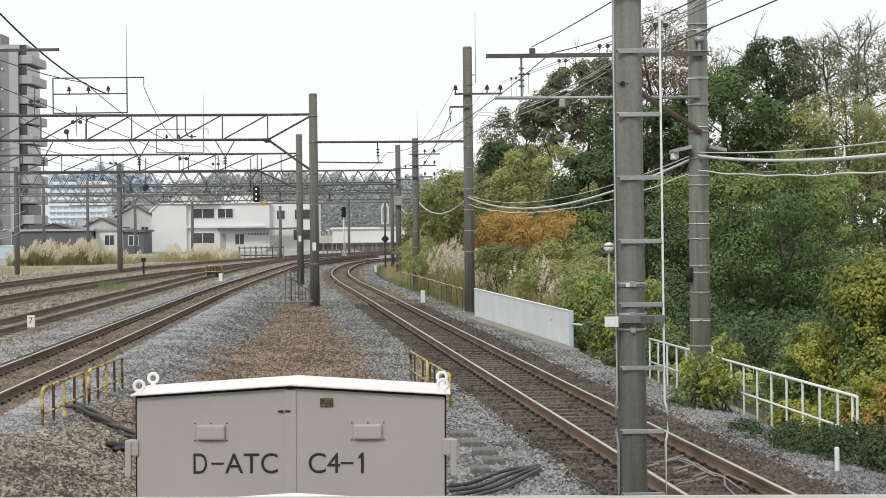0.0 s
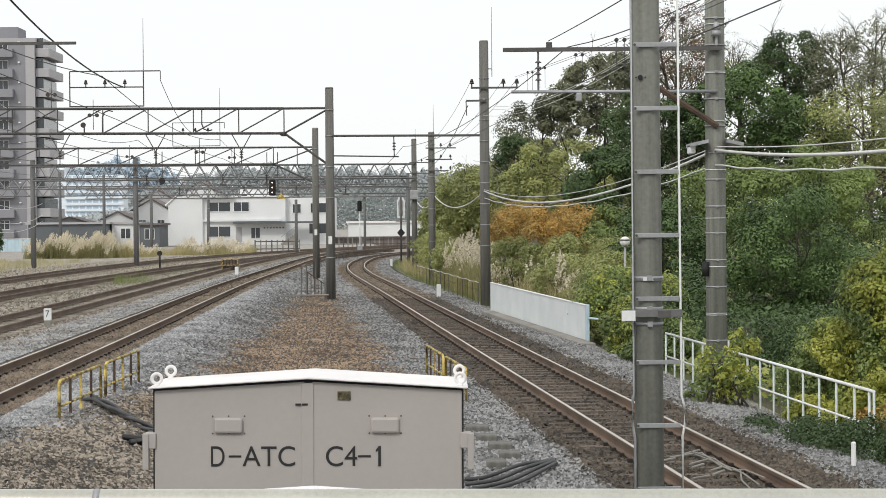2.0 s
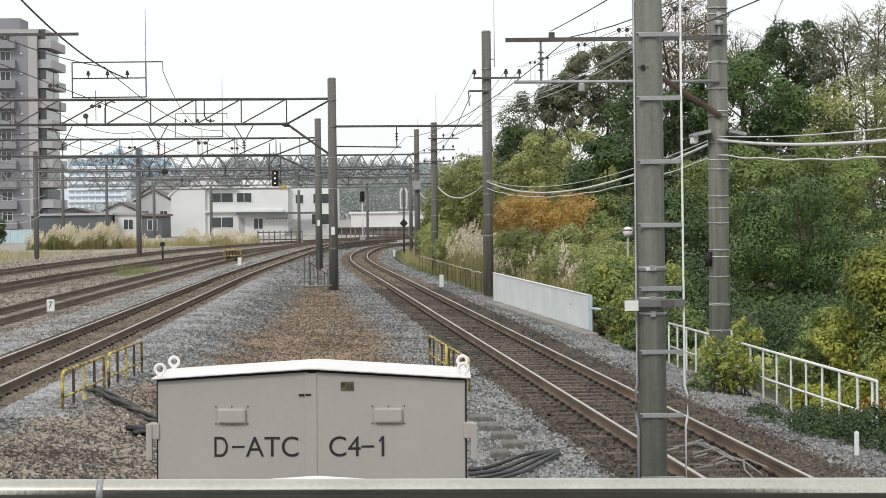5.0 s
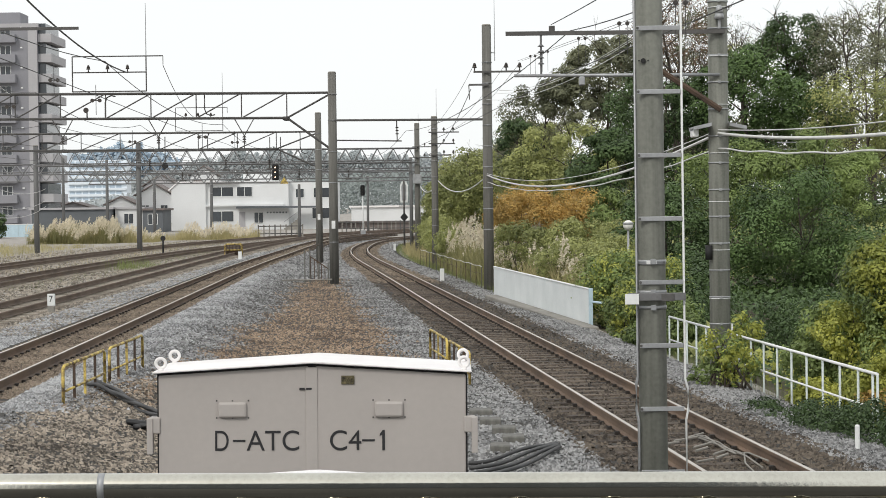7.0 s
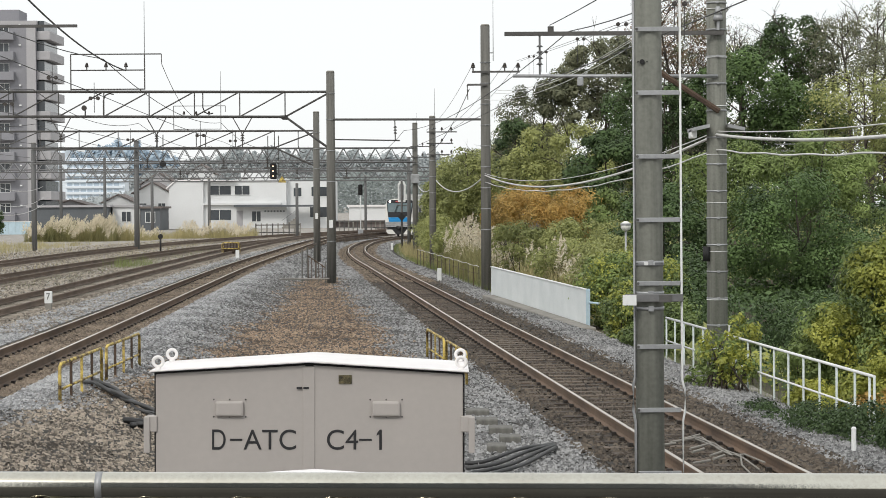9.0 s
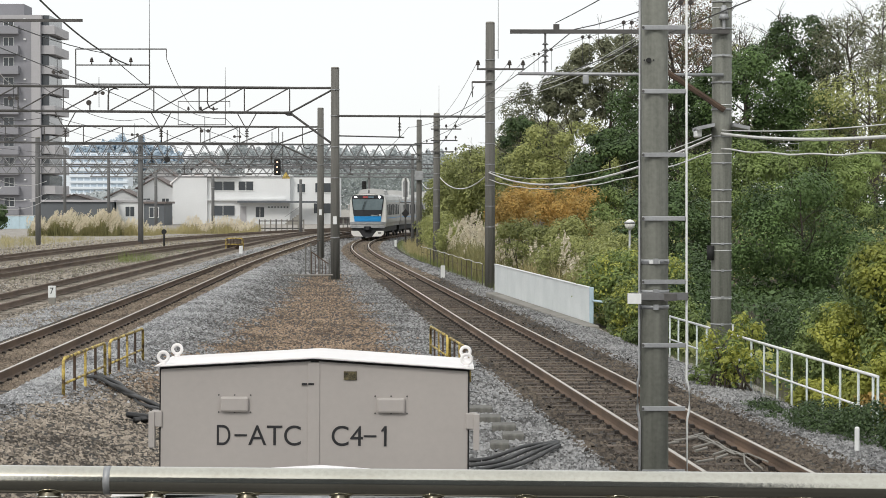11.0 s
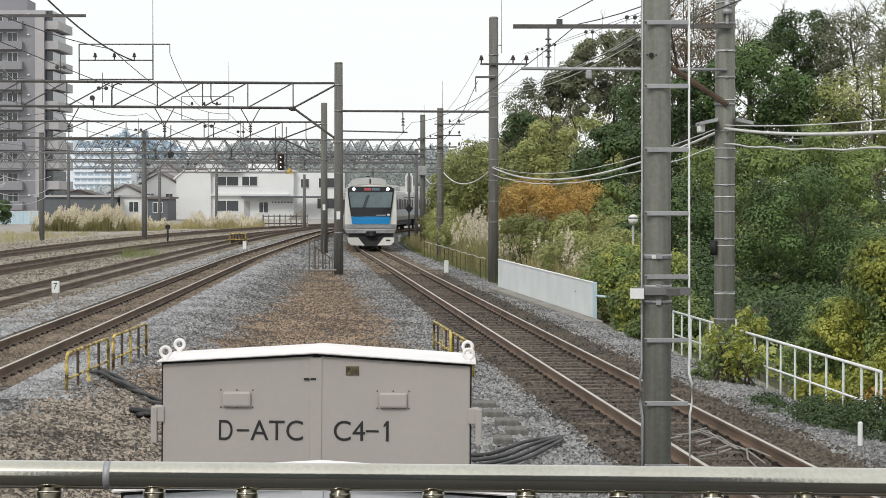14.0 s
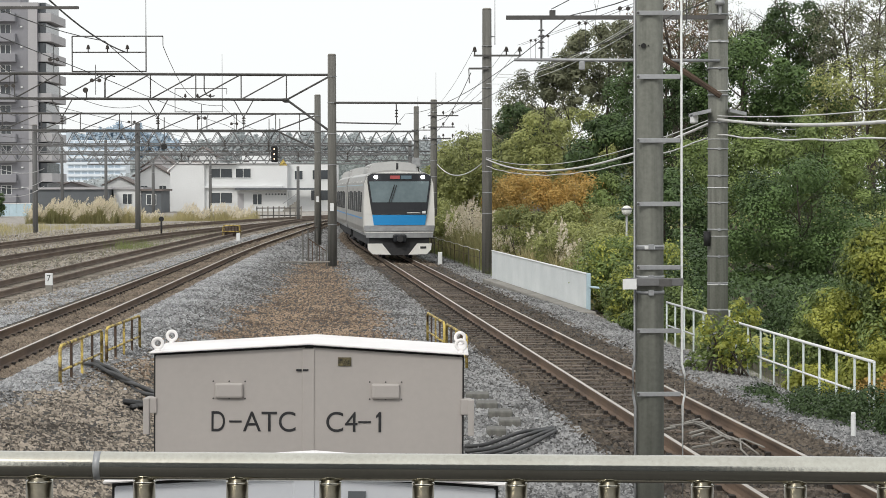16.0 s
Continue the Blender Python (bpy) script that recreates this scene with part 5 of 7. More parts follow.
def slung(z, drops, r, label, wav=0.0, first=0):
    pts = []
    for (a, b), d in zip(zip(CAB_PTS[first:], CAB_PTS[first + 1:]), drops[first:]):
        seg = sag((a[0], a[1], a[2] + z), (b[0], b[1], b[2] + z), d, 40)
        pts += [p + Vector((0, 0, wav * math.sin(i * 1.35))) for i, p in enumerate(seg[:-1])]
    pts.append(Vector(CAB_PTS[-1]) + Vector((0, 0, z)))
    return wire(pts, r, label, M_PALEWIRE, "slung cables")


slung(0.0, (0.5, 0.6, 0.64, 0.36), 0.026, "thick pale sheathed cable slung between poles")
slung(0.06, (0.35, 0.45, 0.52, 0.26), 0.009, "thin pale messenger strand over the cable", first=2)
slung(-0.26, (0.6, 0.5, 0.5, 0.30), 0.014, "second pale cable hanging lower", 0.012, first=2)

# twin wires with pairs of round spacers and droppers
for o in (-0.08, 0.08):
    wire([(2.87 + o, 78, 8.28), (3.77 + o, 33, 6.04), (4.2 + o, 13, 5.3)], 0.006, "thin twin wire with round spacers")
for y in (70, 64, 51, 41.5, 33):
    for o in (-0.08, 0.08):
        u = (78 - y) / 45
        t = thing("wire_spacer", (2.87 + 0.9 * u + o, y, 8.28 - 2.24 * u), "small dark round spacer on the wires", "wire spacer", "wire spacers")
        part("knob", rodm((0, -0.03, 0), (0, 0.03, 0), 0.042, n=12), M_INSUL, t)
        part("dropper", rodm((0, 0, -0.62), (0, 0, 0), 0.006, n=5), M_WIRE, t)

# ---------------------------------------------------------------- fences, wall panel and trackside furniture


def yellow_fence(a, b, h, label):
    a, b = Vector(a), Vector(b)
    t = thing("cable_guard_fence", a, label, "low fence", "yellow cable guard fences")
    v = b - a
    for s in (0.0, 0.52):
        p, q = v * s, v * (s + 0.46)
        up = Vector((0, 0, h))
        bm = bmesh.new()
        tube(bm, [p, p + up * 0.93, p + up + v * 0.015, q + up - v * 0.015, q + up * 0.93, q], 0.024, n=8)
        part("frame_tube", bm, M_YELLOW, t)
        part("mid_rail", rodm(p + up * 0.36, q + up * 0.36, 0.019, n=8), M_YELLOW, t)
        for i in range(1, 4):
            o = p.lerp(q, i / 4)
            part("upright", boxm(o.x - 0.018, o.x + 0.018, o.y - 0.018, o.y + 0.018, o.z - 0.12, o.z + h - 0.01), M_RUST if i % 2 else M_YELLOW, t)
    return t


yellow_fence((-5.36, 29.1, 0.13), (-5.27, 36.3, 0.13), 0.56, "chipped yellow tubular guard fence on the ballast")
yellow_fence((0.40, 35.4, -0.2), (-0.33, 42.3, -0.2), 0.58, "yellow and rusty guard fence behind the cabinet")


def white_fence():
    a, b = Vector((4.62, 43.0, -0.59)), Vector((5.74, 27.7, -0.57))
    t = thing("tubular_fence", a, "white and pale green tubular fence above the ditch", "fence")
    v = b - a
    for z, r in ((1.13, 0.022), (0.66, 0.016)):
        part("rail", rodm((0, 0, z), v + Vector((0, 0, z)), r, n=10), M_WHITE, t)
    for i in range(17):
        o = v * (i / 16)
        part("post", rodm(o - Vector((0, 0, 0.6)), o + Vector((0, 0, 1.12)), 0.018, n=8), M_TEAL, t)
    o = v * 0.985
    part("post", rodm(o - Vector((0, 0, 0.6)), o + Vector((0, 0, 1.12)), 0.018, n=8), M_TEAL, t)
    return t


white_fence()


def panel_wall():
    a, b = Vector((3.76, 54.0, -0.25)), Vector((1.64, 69.2, -0.25))
    v = b - a
    ang = math.degrees(math.atan2(v.y, v.x))
    t = thing("panel_fence", pose(a.x, a.y, a.z - 0.14, 0, -0.65, ang), "white steel panel fence on a concrete kerb", "fence panel")
    L = v.length
    n = 6
    for i in range(n):
        x0, x1 = L * i / n + 0.004, L * (i + 1) / n - 0.004
        part("panel", boxm(x0, x1, -0.025, 0.025, 0.13, 1.06, bevel=0.008), M_PANEL, t)
    part("cap_rail", boxm(-0.02, L + 0.02, -0.045, 0.045, 1.062, 1.09, bevel=0.006), M_WHITE, t)
    part("end_post", boxm(-0.09, -0.005, -0.05, 0.05, 0.0, 1.1, bevel=0.01), M_BLUESHEET, t, "pale blue end post")
    part("kerb", boxm(-1.3, L - 0.8, 0.05, 0.45, -0.3, 0.19, bevel=0.03), M_CONC, t, "long concrete kerb")
    part("stay", rodm((-0.09, -0.02, 0.75), (-0.35, -0.5, 0.7), 0.03, n=8), M_BLUESHEET, t)
    return t


panel_wall()


def stake(x, y, h, label, w=0.06):
    z = ground_at(x, y)
    t = thing("marker_stake", (x, y, z - 0.1), label, "marker post", "white marker stakes")
    part("post", boxm(-w, w, -w * 0.8, w * 0.8, 0, h, bevel=0.02), M_WHITE, t)
    return t


stake(5.05, 25.6, 0.42, "short white leaning marker stake by dark shrubs", 0.03)
stake(-0.12, 86, 0.62, "white marker stake beside the track", 0.09)
stake(-3.6, 150, 0.6, "white marker stake beside the curve", 0.08)
stake(-11.0, 112, 0.55, "white marker stake between the tracks", 0.1)


def distance_post():
    x, y = -10.5, 55.5
    t = thing("distance_post", (x, y, ground_at(x, y)), "white track marker post with a black seven", "marker post")
    part("foot", boxm(-0.09, 0.09, -0.07, 0.07, -0.1, 0.2, bevel=0.02), M_CONC, t)
    part("board", boxm(-0.1, 0.1, -0.05, 0.05, 0.2, 0.52, bevel=0.015), M_WHITE, t)
    lettering("7", 0.17, -0.045, 0.05, 0.3, -0.053, t, "numeral")
    return t


distance_post()


def lying_cables():
    rng = random.Random(4)
    for k in range(4):
        pts = []
        for i in range(13):
            u = i / 12
            x = -5.5 + 2.2 * u + 0.12 * math.sin(u * 7 + k)
            y = 31.8 - 4.2 * u + 0.25 * k * (0.5 + 0.4 * math.sin(u * 5 + k))
            pts.append((x, y, ground_at(x, y) + 0.07 + 0.05 * math.sin(u * 9 + 2 * k)))
        t = thing("ground_cable", (0, 0, 0), "black cable lying loosely on the ballast", "cable", "cables on the ground")
        part("sheath", tube(bmesh.new(), pts, 0.028, n=8), M_CABLE, t)
    for k in range(4):
        pts = []
        for i in range(13):
            u = i / 12
            x = 0.25 + 1.15 * u
            y = 22.6 + 3.2 * u ** 1.5 + 0.6 * k * (1 - 0.6 * u)
            pts.append((x, y, ground_at(x, y) + 0.05 + 0.05 * math.sin(u * 3.2) + 0.02 * math.sin(u * 8 + k)))
        t = thing("ground_cable", (0, 0, 0), "black cable lying beside the cabinet", "cable", "cables on the ground")
        part("sheath", tube(bmesh.new(), pts, 0.024, n=8), M_CABLE, t)
    t = thing("cable_bundle", (-3.75, 27.6, ground_at(-3.75, 27.6)), "heap of black cable ends beside the cabinet", "cable bundle")
    for k in range(7):
        o = [Vector((rng.uniform(-0.5, 0.5), rng.uniform(-0.4, 0.4), rng.uniform(0.04, 0.22))) for _ in range(5)]
        part("cable_end", tube(bmesh.new(), o, 0.04, n=6), M_CABLE, t)


lying_cables()


def trough_steps():
    for x, y, w in ((0.5, 30.4, 0.17), (0.61, 29.1, 0.15), (0.77, 28.0, 0.16), (0.86, 26.9, 0.14), (0.66, 25.9, 0.12)):
        z = ground_at(x, y)
        t = thing("trough_block", (x, y, z), "small concrete block set in the ballast", "concrete block", "concrete blocks by the cabinet")
        part("block", boxm(-w, w, -0.2, 0.2, -0.15, 0.1, bevel=0.02), M_POLE_MID, t)


trough_steps()


def rail_bond(x, y):
    """A curling bond wire and short pale sticks between the rails."""
    rng = random.Random(9)
    t = thing("bond_cable", (x, y, -0.17), "dirty white bond cable and sticks lying between the rails", "bond cable")
    for k in range(3):
        pts = [(0.05 + 0.1 * i + 0.12 * k * math.sin(i), 1.1 - 0.55 * i - 0.35 * k + 0.2 * math.sin(i * 2.1 + k), 0.05 + 0.04 * math.sin(i * 1.7 + k)) for i in range(6)]
        part("strand", tube(bmesh.new(), pts, 0.011, n=6), M_CONC, t)
    for k in range(9):
        px, py = rng.uniform(-0.42, 0.2), -1.5 + 0.36 * k
        dx = rng.uniform(0.08, 0.17)
        part("stub", rodm((px - dx, py - 0.1, 0.05), (px + dx, py + 0.12, 0.06 + rng.uniform(-0.01, 0.03)), 0.016, n=6), M_CONC, t)


rail_bond(3.12, 25.6)


def yellow_frame():
    x, y = -12.3, 121
    t = thing("point_guard", (x, y, ground_at(x, y)), "yellow tubular guard round a point machine", "guard frame")
    for dy in (0, 0.8):
        part("hoop", tube(bmesh.new(), [(-0.48, dy, -0.1), (-0.48, dy, 0.62), (-0.42, dy, 0.7), (0.42, dy, 0.7), (0.48, dy, 0.62), (0.48, dy, -0.1)], 0.032, n=8), M_YELLOW, t)
        part("rail", rodm((-0.48, dy, 0.36), (0.48, dy, 0.36), 0.03, n=8), M_YELLOW, t)
    for i in range(5):
        part("upright", rodm((-0.36 + 0.18 * i, 0, -0.1), (-0.36 + 0.18 * i, 0, 0.7), 0.028, n=6), M_RUST, t)
    part("machine", boxm(-0.42, 0.42, 0.15, 0.6, -0.05, 0.4, bevel=0.04), M_RUST, t)


yellow_frame()


def track_cable():
    """A clipped cable laid between the rails round the curve."""
    t = thing("track_cable", (0, 0, 0), "brownish cable with pale clips lying between the curving track's rails", "cable")
    pts = [(float(x_at(MAIN, y)) - 0.2 + 0.02 * math.sin(y * 0.7), y, -0.105 + 0.008 * math.sin(y * 2.1)) for y in np.arange(84, 186, 1.5)]
    part("sheath", tube(bmesh.new(), pts, 0.022, n=6), M_RAILSIDE, t)
    for y in np.arange(86, 140, 1.6):
        x = float(x_at(MAIN, y)) - 0.2
        part("clip", boxm(x - 0.035, x + 0.035, y - 0.04, y + 0.04, -0.15, -0.075), M_CONC, t)


track_cable()


def small_fence():
    """Rusty mesh fence at the foot of the gantry pole."""
    t = thing("mesh_fence", (-5.4, 83.4, -0.05), "small rusty mesh fence at the pole's foot", "fence")
    for x, y, h in ((0, 0, 1.35), (-0.25, 0.6, 1.3), (0.75, -0.3, 0.75), (0.0, 6, 1.4)):
        part("post", rodm((x, y, -0.1), (x, y, h), 0.028, n=6), M_POLE_MID, t)
    part("rail", rodm((0, 0, 1.0), (0.75, -0.3, 0.5), 0.025, n=6), M_RUST, t)
    part("rail", rodm((0, 0, 1.3), (0.0, 6, 1.35), 0.025, n=6), M_RUST, t)
    for i in range(5):
        u = i / 5
        part("slat", boxm(0.02 + 0.72 * u, 0.05 + 0.72 * u, -0.02 - 0.3 * u, 0.0 - 0.3 * u, 0.0, 0.98 - 0.5 * u), M_RUST, t)
    part("ground_bar", rodm((-1.1, -0.4, 0.06), (0.9, -0.4, 0.08), 0.03, n=6), M_CONC, t)


small_fence()


def verge_fence():
    """Rusty wire fence with a pale top line along the grassy verge."""
    t = thing("wire_fence", (0, 0, 0), "rusty wire fence with a pale top rail in the grass", "fence")
    n = 30
    top = []
    for i in range(n + 1):
        y = 79 + 33 * i / n
        x = float(x_at(MAIN, y)) + 2.62
        g = ground_at(x, y)
        if i % 2 == 0:
            part("picket", boxm(x - 0.013, x + 0.013, y - 0.013, y + 0.013, g - 0.1, g + 0.82 + 0.05 * math.sin(i * 2.1)), M_RUST if i % 4 else M_DARKSTEEL, t)
        top.append((x, y - 0.03, g + 0.84 + 0.02 * math.sin(i * 1.7)))
    part("top_rail", tube(bmesh.new(), top, 0.012, n=5), M_PALEWIRE, t, "pale drooping top rail")
    for k in (0.55,):
        part("strand", tube(bmesh.new(), [(p[0], p[1], p[2] - 0.84 + k) for p in top], 0.008, n=4), M_RUST, t)


verge_fence()


def tv_antenna():
    x, y = 15.4, 91
    g = ground_at(x, y)
    t = thing("tv_antenna", (x, y, g), "thin metal television antenna above the shrubs", "antenna")
    part("mast", rodm((0, 0, -0.2), (0, 0, 5.55 - g), 0.025, n=6), M_GALV, t)
    for z, w in ((5.5, 0.85), (5.2, 0.6)):
        part("boom", rodm((-w, 0, z - g), (w, 0.1, z - g), 0.018, n=5), M_GALV, t)
        for i in range(6):
            part("element", rodm((-w + i * w / 2.6, -0.25, z - g + 0.02), (-w + i * w / 2.6, 0.25, z - g + 0.02), 0.01, n=4), M_GALV, t)


tv_antenna()


def signal(x, y, z, lit, label, post_to=None):
    t = thing("rail_signal", (x, y, z), label, "railway signal", "colour-light signals")
    part("head", boxm(-0.22, 0.22, -0.12, 0.12, -0.52, 0.52, bevel=0.09), M_BLACK, t)
    for k in range(3):
        part("lamp", rodm((0, -0.15, 0.32 - 0.32 * k), (0, -0.1, 0.32 - 0.32 * k), 0.045, n=12), M_SIGLAMP if lit else M_INSUL, t)
        part("hood", rodm((0, -0.28, 0.43 - 0.32 * k), (0, -0.1, 0.45 - 0.32 * k), 0.07, 0.09, n=10), M_BLACK, t)
    if post_to is None:
        for s in (-0.35, 0.35):
            part("hanger", rodm((s, 0.1, -0.4), (s, 0.1, 2.3), 0.03, n=6), M_DARKSTEEL, t)
        part("warning_plate", prismm([(0.3, -0.75), (0.85, -0.75), (0.57, -0.3)], -0.08, -0.05), M_YELLOW, t)
    else:
        part("mast", rodm((0, 0.15, post_to - z), (0, 0.15, 0.4), 0.06, n=8), M_WHITE, t)
        part("base_box", boxm(-0.25, 0.25, 0.0, 0.3, post_to - z, post_to - z + 0.9, bevel=0.03), M_GALV, t)


signal(-10.95, 135.6, 5.25, True, "black signal with three lit lamps under the gantry")
signal(-8.0, 205, 4.6, False, "black signal head on a white mast", ground_at(-8.0, 205))


def sign_mast():
    x, y = -3.0, 156
    g = ground_at(x, y)
    t = thing("sign_mast", (x, y, g), "dark mast with a tall white board and diamond sign", "sign mast")
    part("mast", rodm((0, 0, -0.1), (0, 0, 5.2), 0.07, n=8), M_DARKSTEEL, t)
    bm = bmesh.new()
    prism(bm, [(-0.28, 3.6), (0.28, 3.6), (0.3, 4.9), (0.18, 5.15), (0, 5.22), (-0.18, 5.15), (-0.3, 4.9)], 0.09, 0.13)
    part("board", bm, M_WHITE, t, "white round-topped board")
    part("board_face", prismm([(-0.17, 3.75), (0.17, 3.75), (0.19, 4.82), (0.1, 4.98), (-0.1, 4.98), (-0.19, 4.82)], 0.075, 0.086), M_GALV, t, "grey inner face")
    part("cage", boxm(-0.4, 0.4, -0.05, 0.3, 3.3, 3.36), M_DARKSTEEL, t)
    part("diamond", prismm([(0, 2.15), (0.3, 2.5), (0, 2.85), (-0.3, 2.5)], -0.12, -0.08), M_BLACK, t)


sign_mast()


def mirror_post():
    x, y = 5.2, 59
    # A round mirror, given the shape of a pale globe.
    t = thing("round_mirror", (x, y, ground_at(x, y)), "round mirror modelled as a pale globe on a thin post among shrubs", "globe lamp")
    bm = bmesh.new()
    bmesh.ops.create_uvsphere(bm, u_segments=20, v_segments=12, radius=0.145)
    for v in bm.verts:
        v.co.z += 2.28 - ground_at(x, y)
    part("globe", bm, M_TRAINWHITE, t, smooth=True)
    part("post", rodm((0, 0, -0.3), (0, 0, 2.2 - ground_at(x, y)), 0.03, n=8), M_GALV, t)
    part("collar", rodm((0, 0, 2.3 - ground_at(x, y)), (0, 0, 2.36 - ground_at(x, y)), 0.15, n=20), M_GALV, t)


mirror_post()

for (x, y) in ((-17.7, 131),):
    t = thing("switch_stand", (x, y, ground_at(x, y)), "small dark switch stand beside the siding", "switch stand")
    part("post", rodm((0, 0, -0.1), (0, 0, 0.9), 0.06, n=8), M_BLACK, t)
    part("disc", rodm((0, -0.05, 0.95), (0, 0.05, 0.95), 0.16, n=14), M_BLACK, t)

# striped post by the second pole
t = thing("striped_post", (-7.1, 118, 0.1), "black and yellow striped post with a lamp", "striped post")
part("post", rodm((0, 0, -0.1), (0, 0, 0.8), 0.09, n=10), M_BLACK, t)
for k in range(3):
    part("stripe", rodm((0, 0, 0.15 + 0.24 * k), (0, 0, 0.26 + 0.24 * k), 0.096, n=10), M_YELLOW, t)
part("lamp", rodm((0, -0.02, 0.8), (0, -0.02, 1.0), 0.12, n=12), M_WHITE, t)

# low fences round the level crossing and on the far side of the tracks
for x0, y0, x1, y1, n, lab in ((-17.5, 196, -13.4, 197, 9, "pale barrier fence by the level crossing"), (-12.6, 236, -3.0, 238, 20, "dark paling fence beyond the tracks"), (-3.0, 238, 9.0, 246, 22, "dark paling fence along the curve")):
    t = thing("paling_fence", (x0, y0, ground_at(x0, y0)), lab, "fence", "far fences")
    for i in range(n):
        u = i / (n - 1)
        part("pale", boxm((x1 - x0) * u - 0.06, (x1 - x0) * u + 0.06, (y1 - y0) * u - 0.03, (y1 - y0) * u + 0.03, -0.1, 1.25), M_CONC if i % 3 else M_DARKSTEEL, t)
    for z in (0.4, 1.1):
        part("rail", rodm((0, 0, z), (x1 - x0, y1 - y0, z), 0.05, n=6), M_DARKSTEEL, t)
t = thing("sheet_fence", (-55, 226, ground_at(-55, 226)), "pale blue corrugated sheet fence", "fence")
for i in range(26):
    part("sheet", boxm(i * 0.4, i * 0.4 + 0.385, -0.02 - 0.03 * (i % 2), 0.02, 0, 1.35), M_BLUESHEET, t)
part("rail", boxm(-0.1, 10.5, -0.07, 0.04, 1.35, 1.42), M_WHITE, t)

# ---------------------------------------------------------------- buildings


def window(t, x0, x1, z0, z1, y):
    w = part("window", boxm(x0, x1, y - 0.03, y + 0.05, z0, z1), M_APTWIN, t)
    f = 0.06
    bm = bmesh.new()
    for a in ((x0 - f, x0, z0 - f, z1 + f), (x1, x1 + f, z0 - f, z1 + f), (x0, x1, z0 - f, z0), (x0, x1, z1, z1 + f), ((x0 + x1) / 2 - 0.03, (x0 + x1) / 2 + 0.03, z0, z1)):
        box(bm, a[0], a[1], y - 0.07, y, a[2], a[3])
    part("frame", bm, M_WHITE, w)
    return w


def flats():
    """The tall grey block of flats."""
    x, y = -58.6, 302
    g = ground_at(x, y)
    t = thing("apartment_block", (x, y, g), "tall grey tiled block of flats with pale balconies", "apartment building")
    part("wall", boxm(-26, 0, 0, 14, 0, 29.0), M_APT, t)
    part("roof", boxm(-26.2, 0.2, -0.2, 14.2, 29.0, 29.6), M_APTPALE, t)
    part("corner_pier", boxm(-1.3, 0.02, -0.25, 0, 0, 29.0), M_APTPALE, t)
    part("lift_house", boxm(-9, -3, 3, 9, 29.6, 31.5), M_APT, t)
    for k in range(10):
        z = 0.6 + k * 2.9
        b = part("balcony", boxm(0.0, 1.95, 0.5, 12, z + 0.2, z + 1.45, bevel=0.05), M_APTPALE, t)
        # A solid dark box paints the shade behind each balcony.
        part("recess_shade", boxm(0.0, 1.1, 0.8, 11, z + 1.45, z + 2.95), M_APTWIN, b, "dark box drawn as the shade behind the balcony")
        b = part("balcony", boxm(-12.0, -3.0, -1.2, 0, z + 0.1, z + 1.3, bevel=0.04), M_APT, t)
        for j in range(4):
            window(t, -11.6 + j * 2.1, -10.2 + j * 2.1, z + 1.35, z + 2.55, -0.02)
        part("gallery_lamp", boxm(-2.4, -2.1, -0.3, -0.2, z + 2.2, z + 2.4), M_WHITE, t)
        for j in range(3):
            window(t, -24 + j * 3.6, -22.2 + j * 3.6, z + 0.9, z + 2.3, -0.02)


flats()


def white_building():
    x0, y = -35.0, 268
    g = ground_at(-25, y)
    t = thing("office_building", (x0, y, g), "white two-storey building with flat roof and dark windows", "building")
    part("wall", boxm(4.4, 15.0, 0, 12, 0, 6.0), M_BLDW, t)
    part("wall", boxm(15.0, 21.0, 1.0, 12, 0, 6.1), M_BLDW, t)
    part("wall", prismm([(0, 0), (4.4, 0), (4.4, 6.05), (0.9, 6.12), (0, 5.3)], -0.5, 11), M_BLDW, t)
    part("roof", prismm([(-0.3, 5.1), (0.9, 6.15), (8.5, 6.05), (8.5, 6.2), (0.9, 6.32), (-0.4, 5.25)], -0.7, 11), M_ROOFW, t)
    part("parapet", boxm(8.5, 15.2, -0.12, 12, 6.0, 6.3), M_BLDW, t)
    part("roof_house", boxm(8.8, 12.6, 4, 9, 6.3, 7.3), M_BLDW, t)
    part("ledge", boxm(4.4, 14.4, -0.5, 0, 3.05, 3.3), M_BLDW, t)
    part("porch_roof", boxm(8.4, 19.0, -1.6, 0, 2.75, 3.0), M_DARKWALL, t)
    for a, b, c, d in ((4.9, 7.9, 4.35, 5.5), (8.4, 10.3, 4.35, 5.5), (4.9, 7.9, 1.1, 2.4)):
        window(t, a, b, c, d, -0.02)
    for a, b, c, d in ((10.6, 11.7, 0.9, 2.2),):
        window(t, a, b, c, d, -0.02)
    for a, b, c, d in ((15.9, 16.9, 4.1, 5.2), (18.2, 20.2, 4.1, 5.3), (18.0, 20.4, 1.4, 2.7)):
        window(t, a, b, c, d, 0.98)
    part("door", boxm(8.6, 9.4, -0.06, 0.02, 0, 2.3), M_APTPALE, t)
    for k in range(7):
        part("sign_bar", boxm(12.2 + k * 0.4, 12.4 + k * 0.4, -0.05, 0, 2.1, 2.3), M_DARKWALL, t)
    t2 = thing("outside_stair", (x0 + 14.6, y - 2.5, g), "grey outside stair of the white building", "stairs")
    for k in range(7):
        part("step", boxm(0.28 * k, 0.28 * k + 0.28, 0, 1.4, 0, 0.2 * (k + 1)), M_CONC, t2)
    part("rail", rodm((0, 0, 1.0), (2.0, 0, 2.4), 0.04, n=6), M_GALV, t2)


white_building()


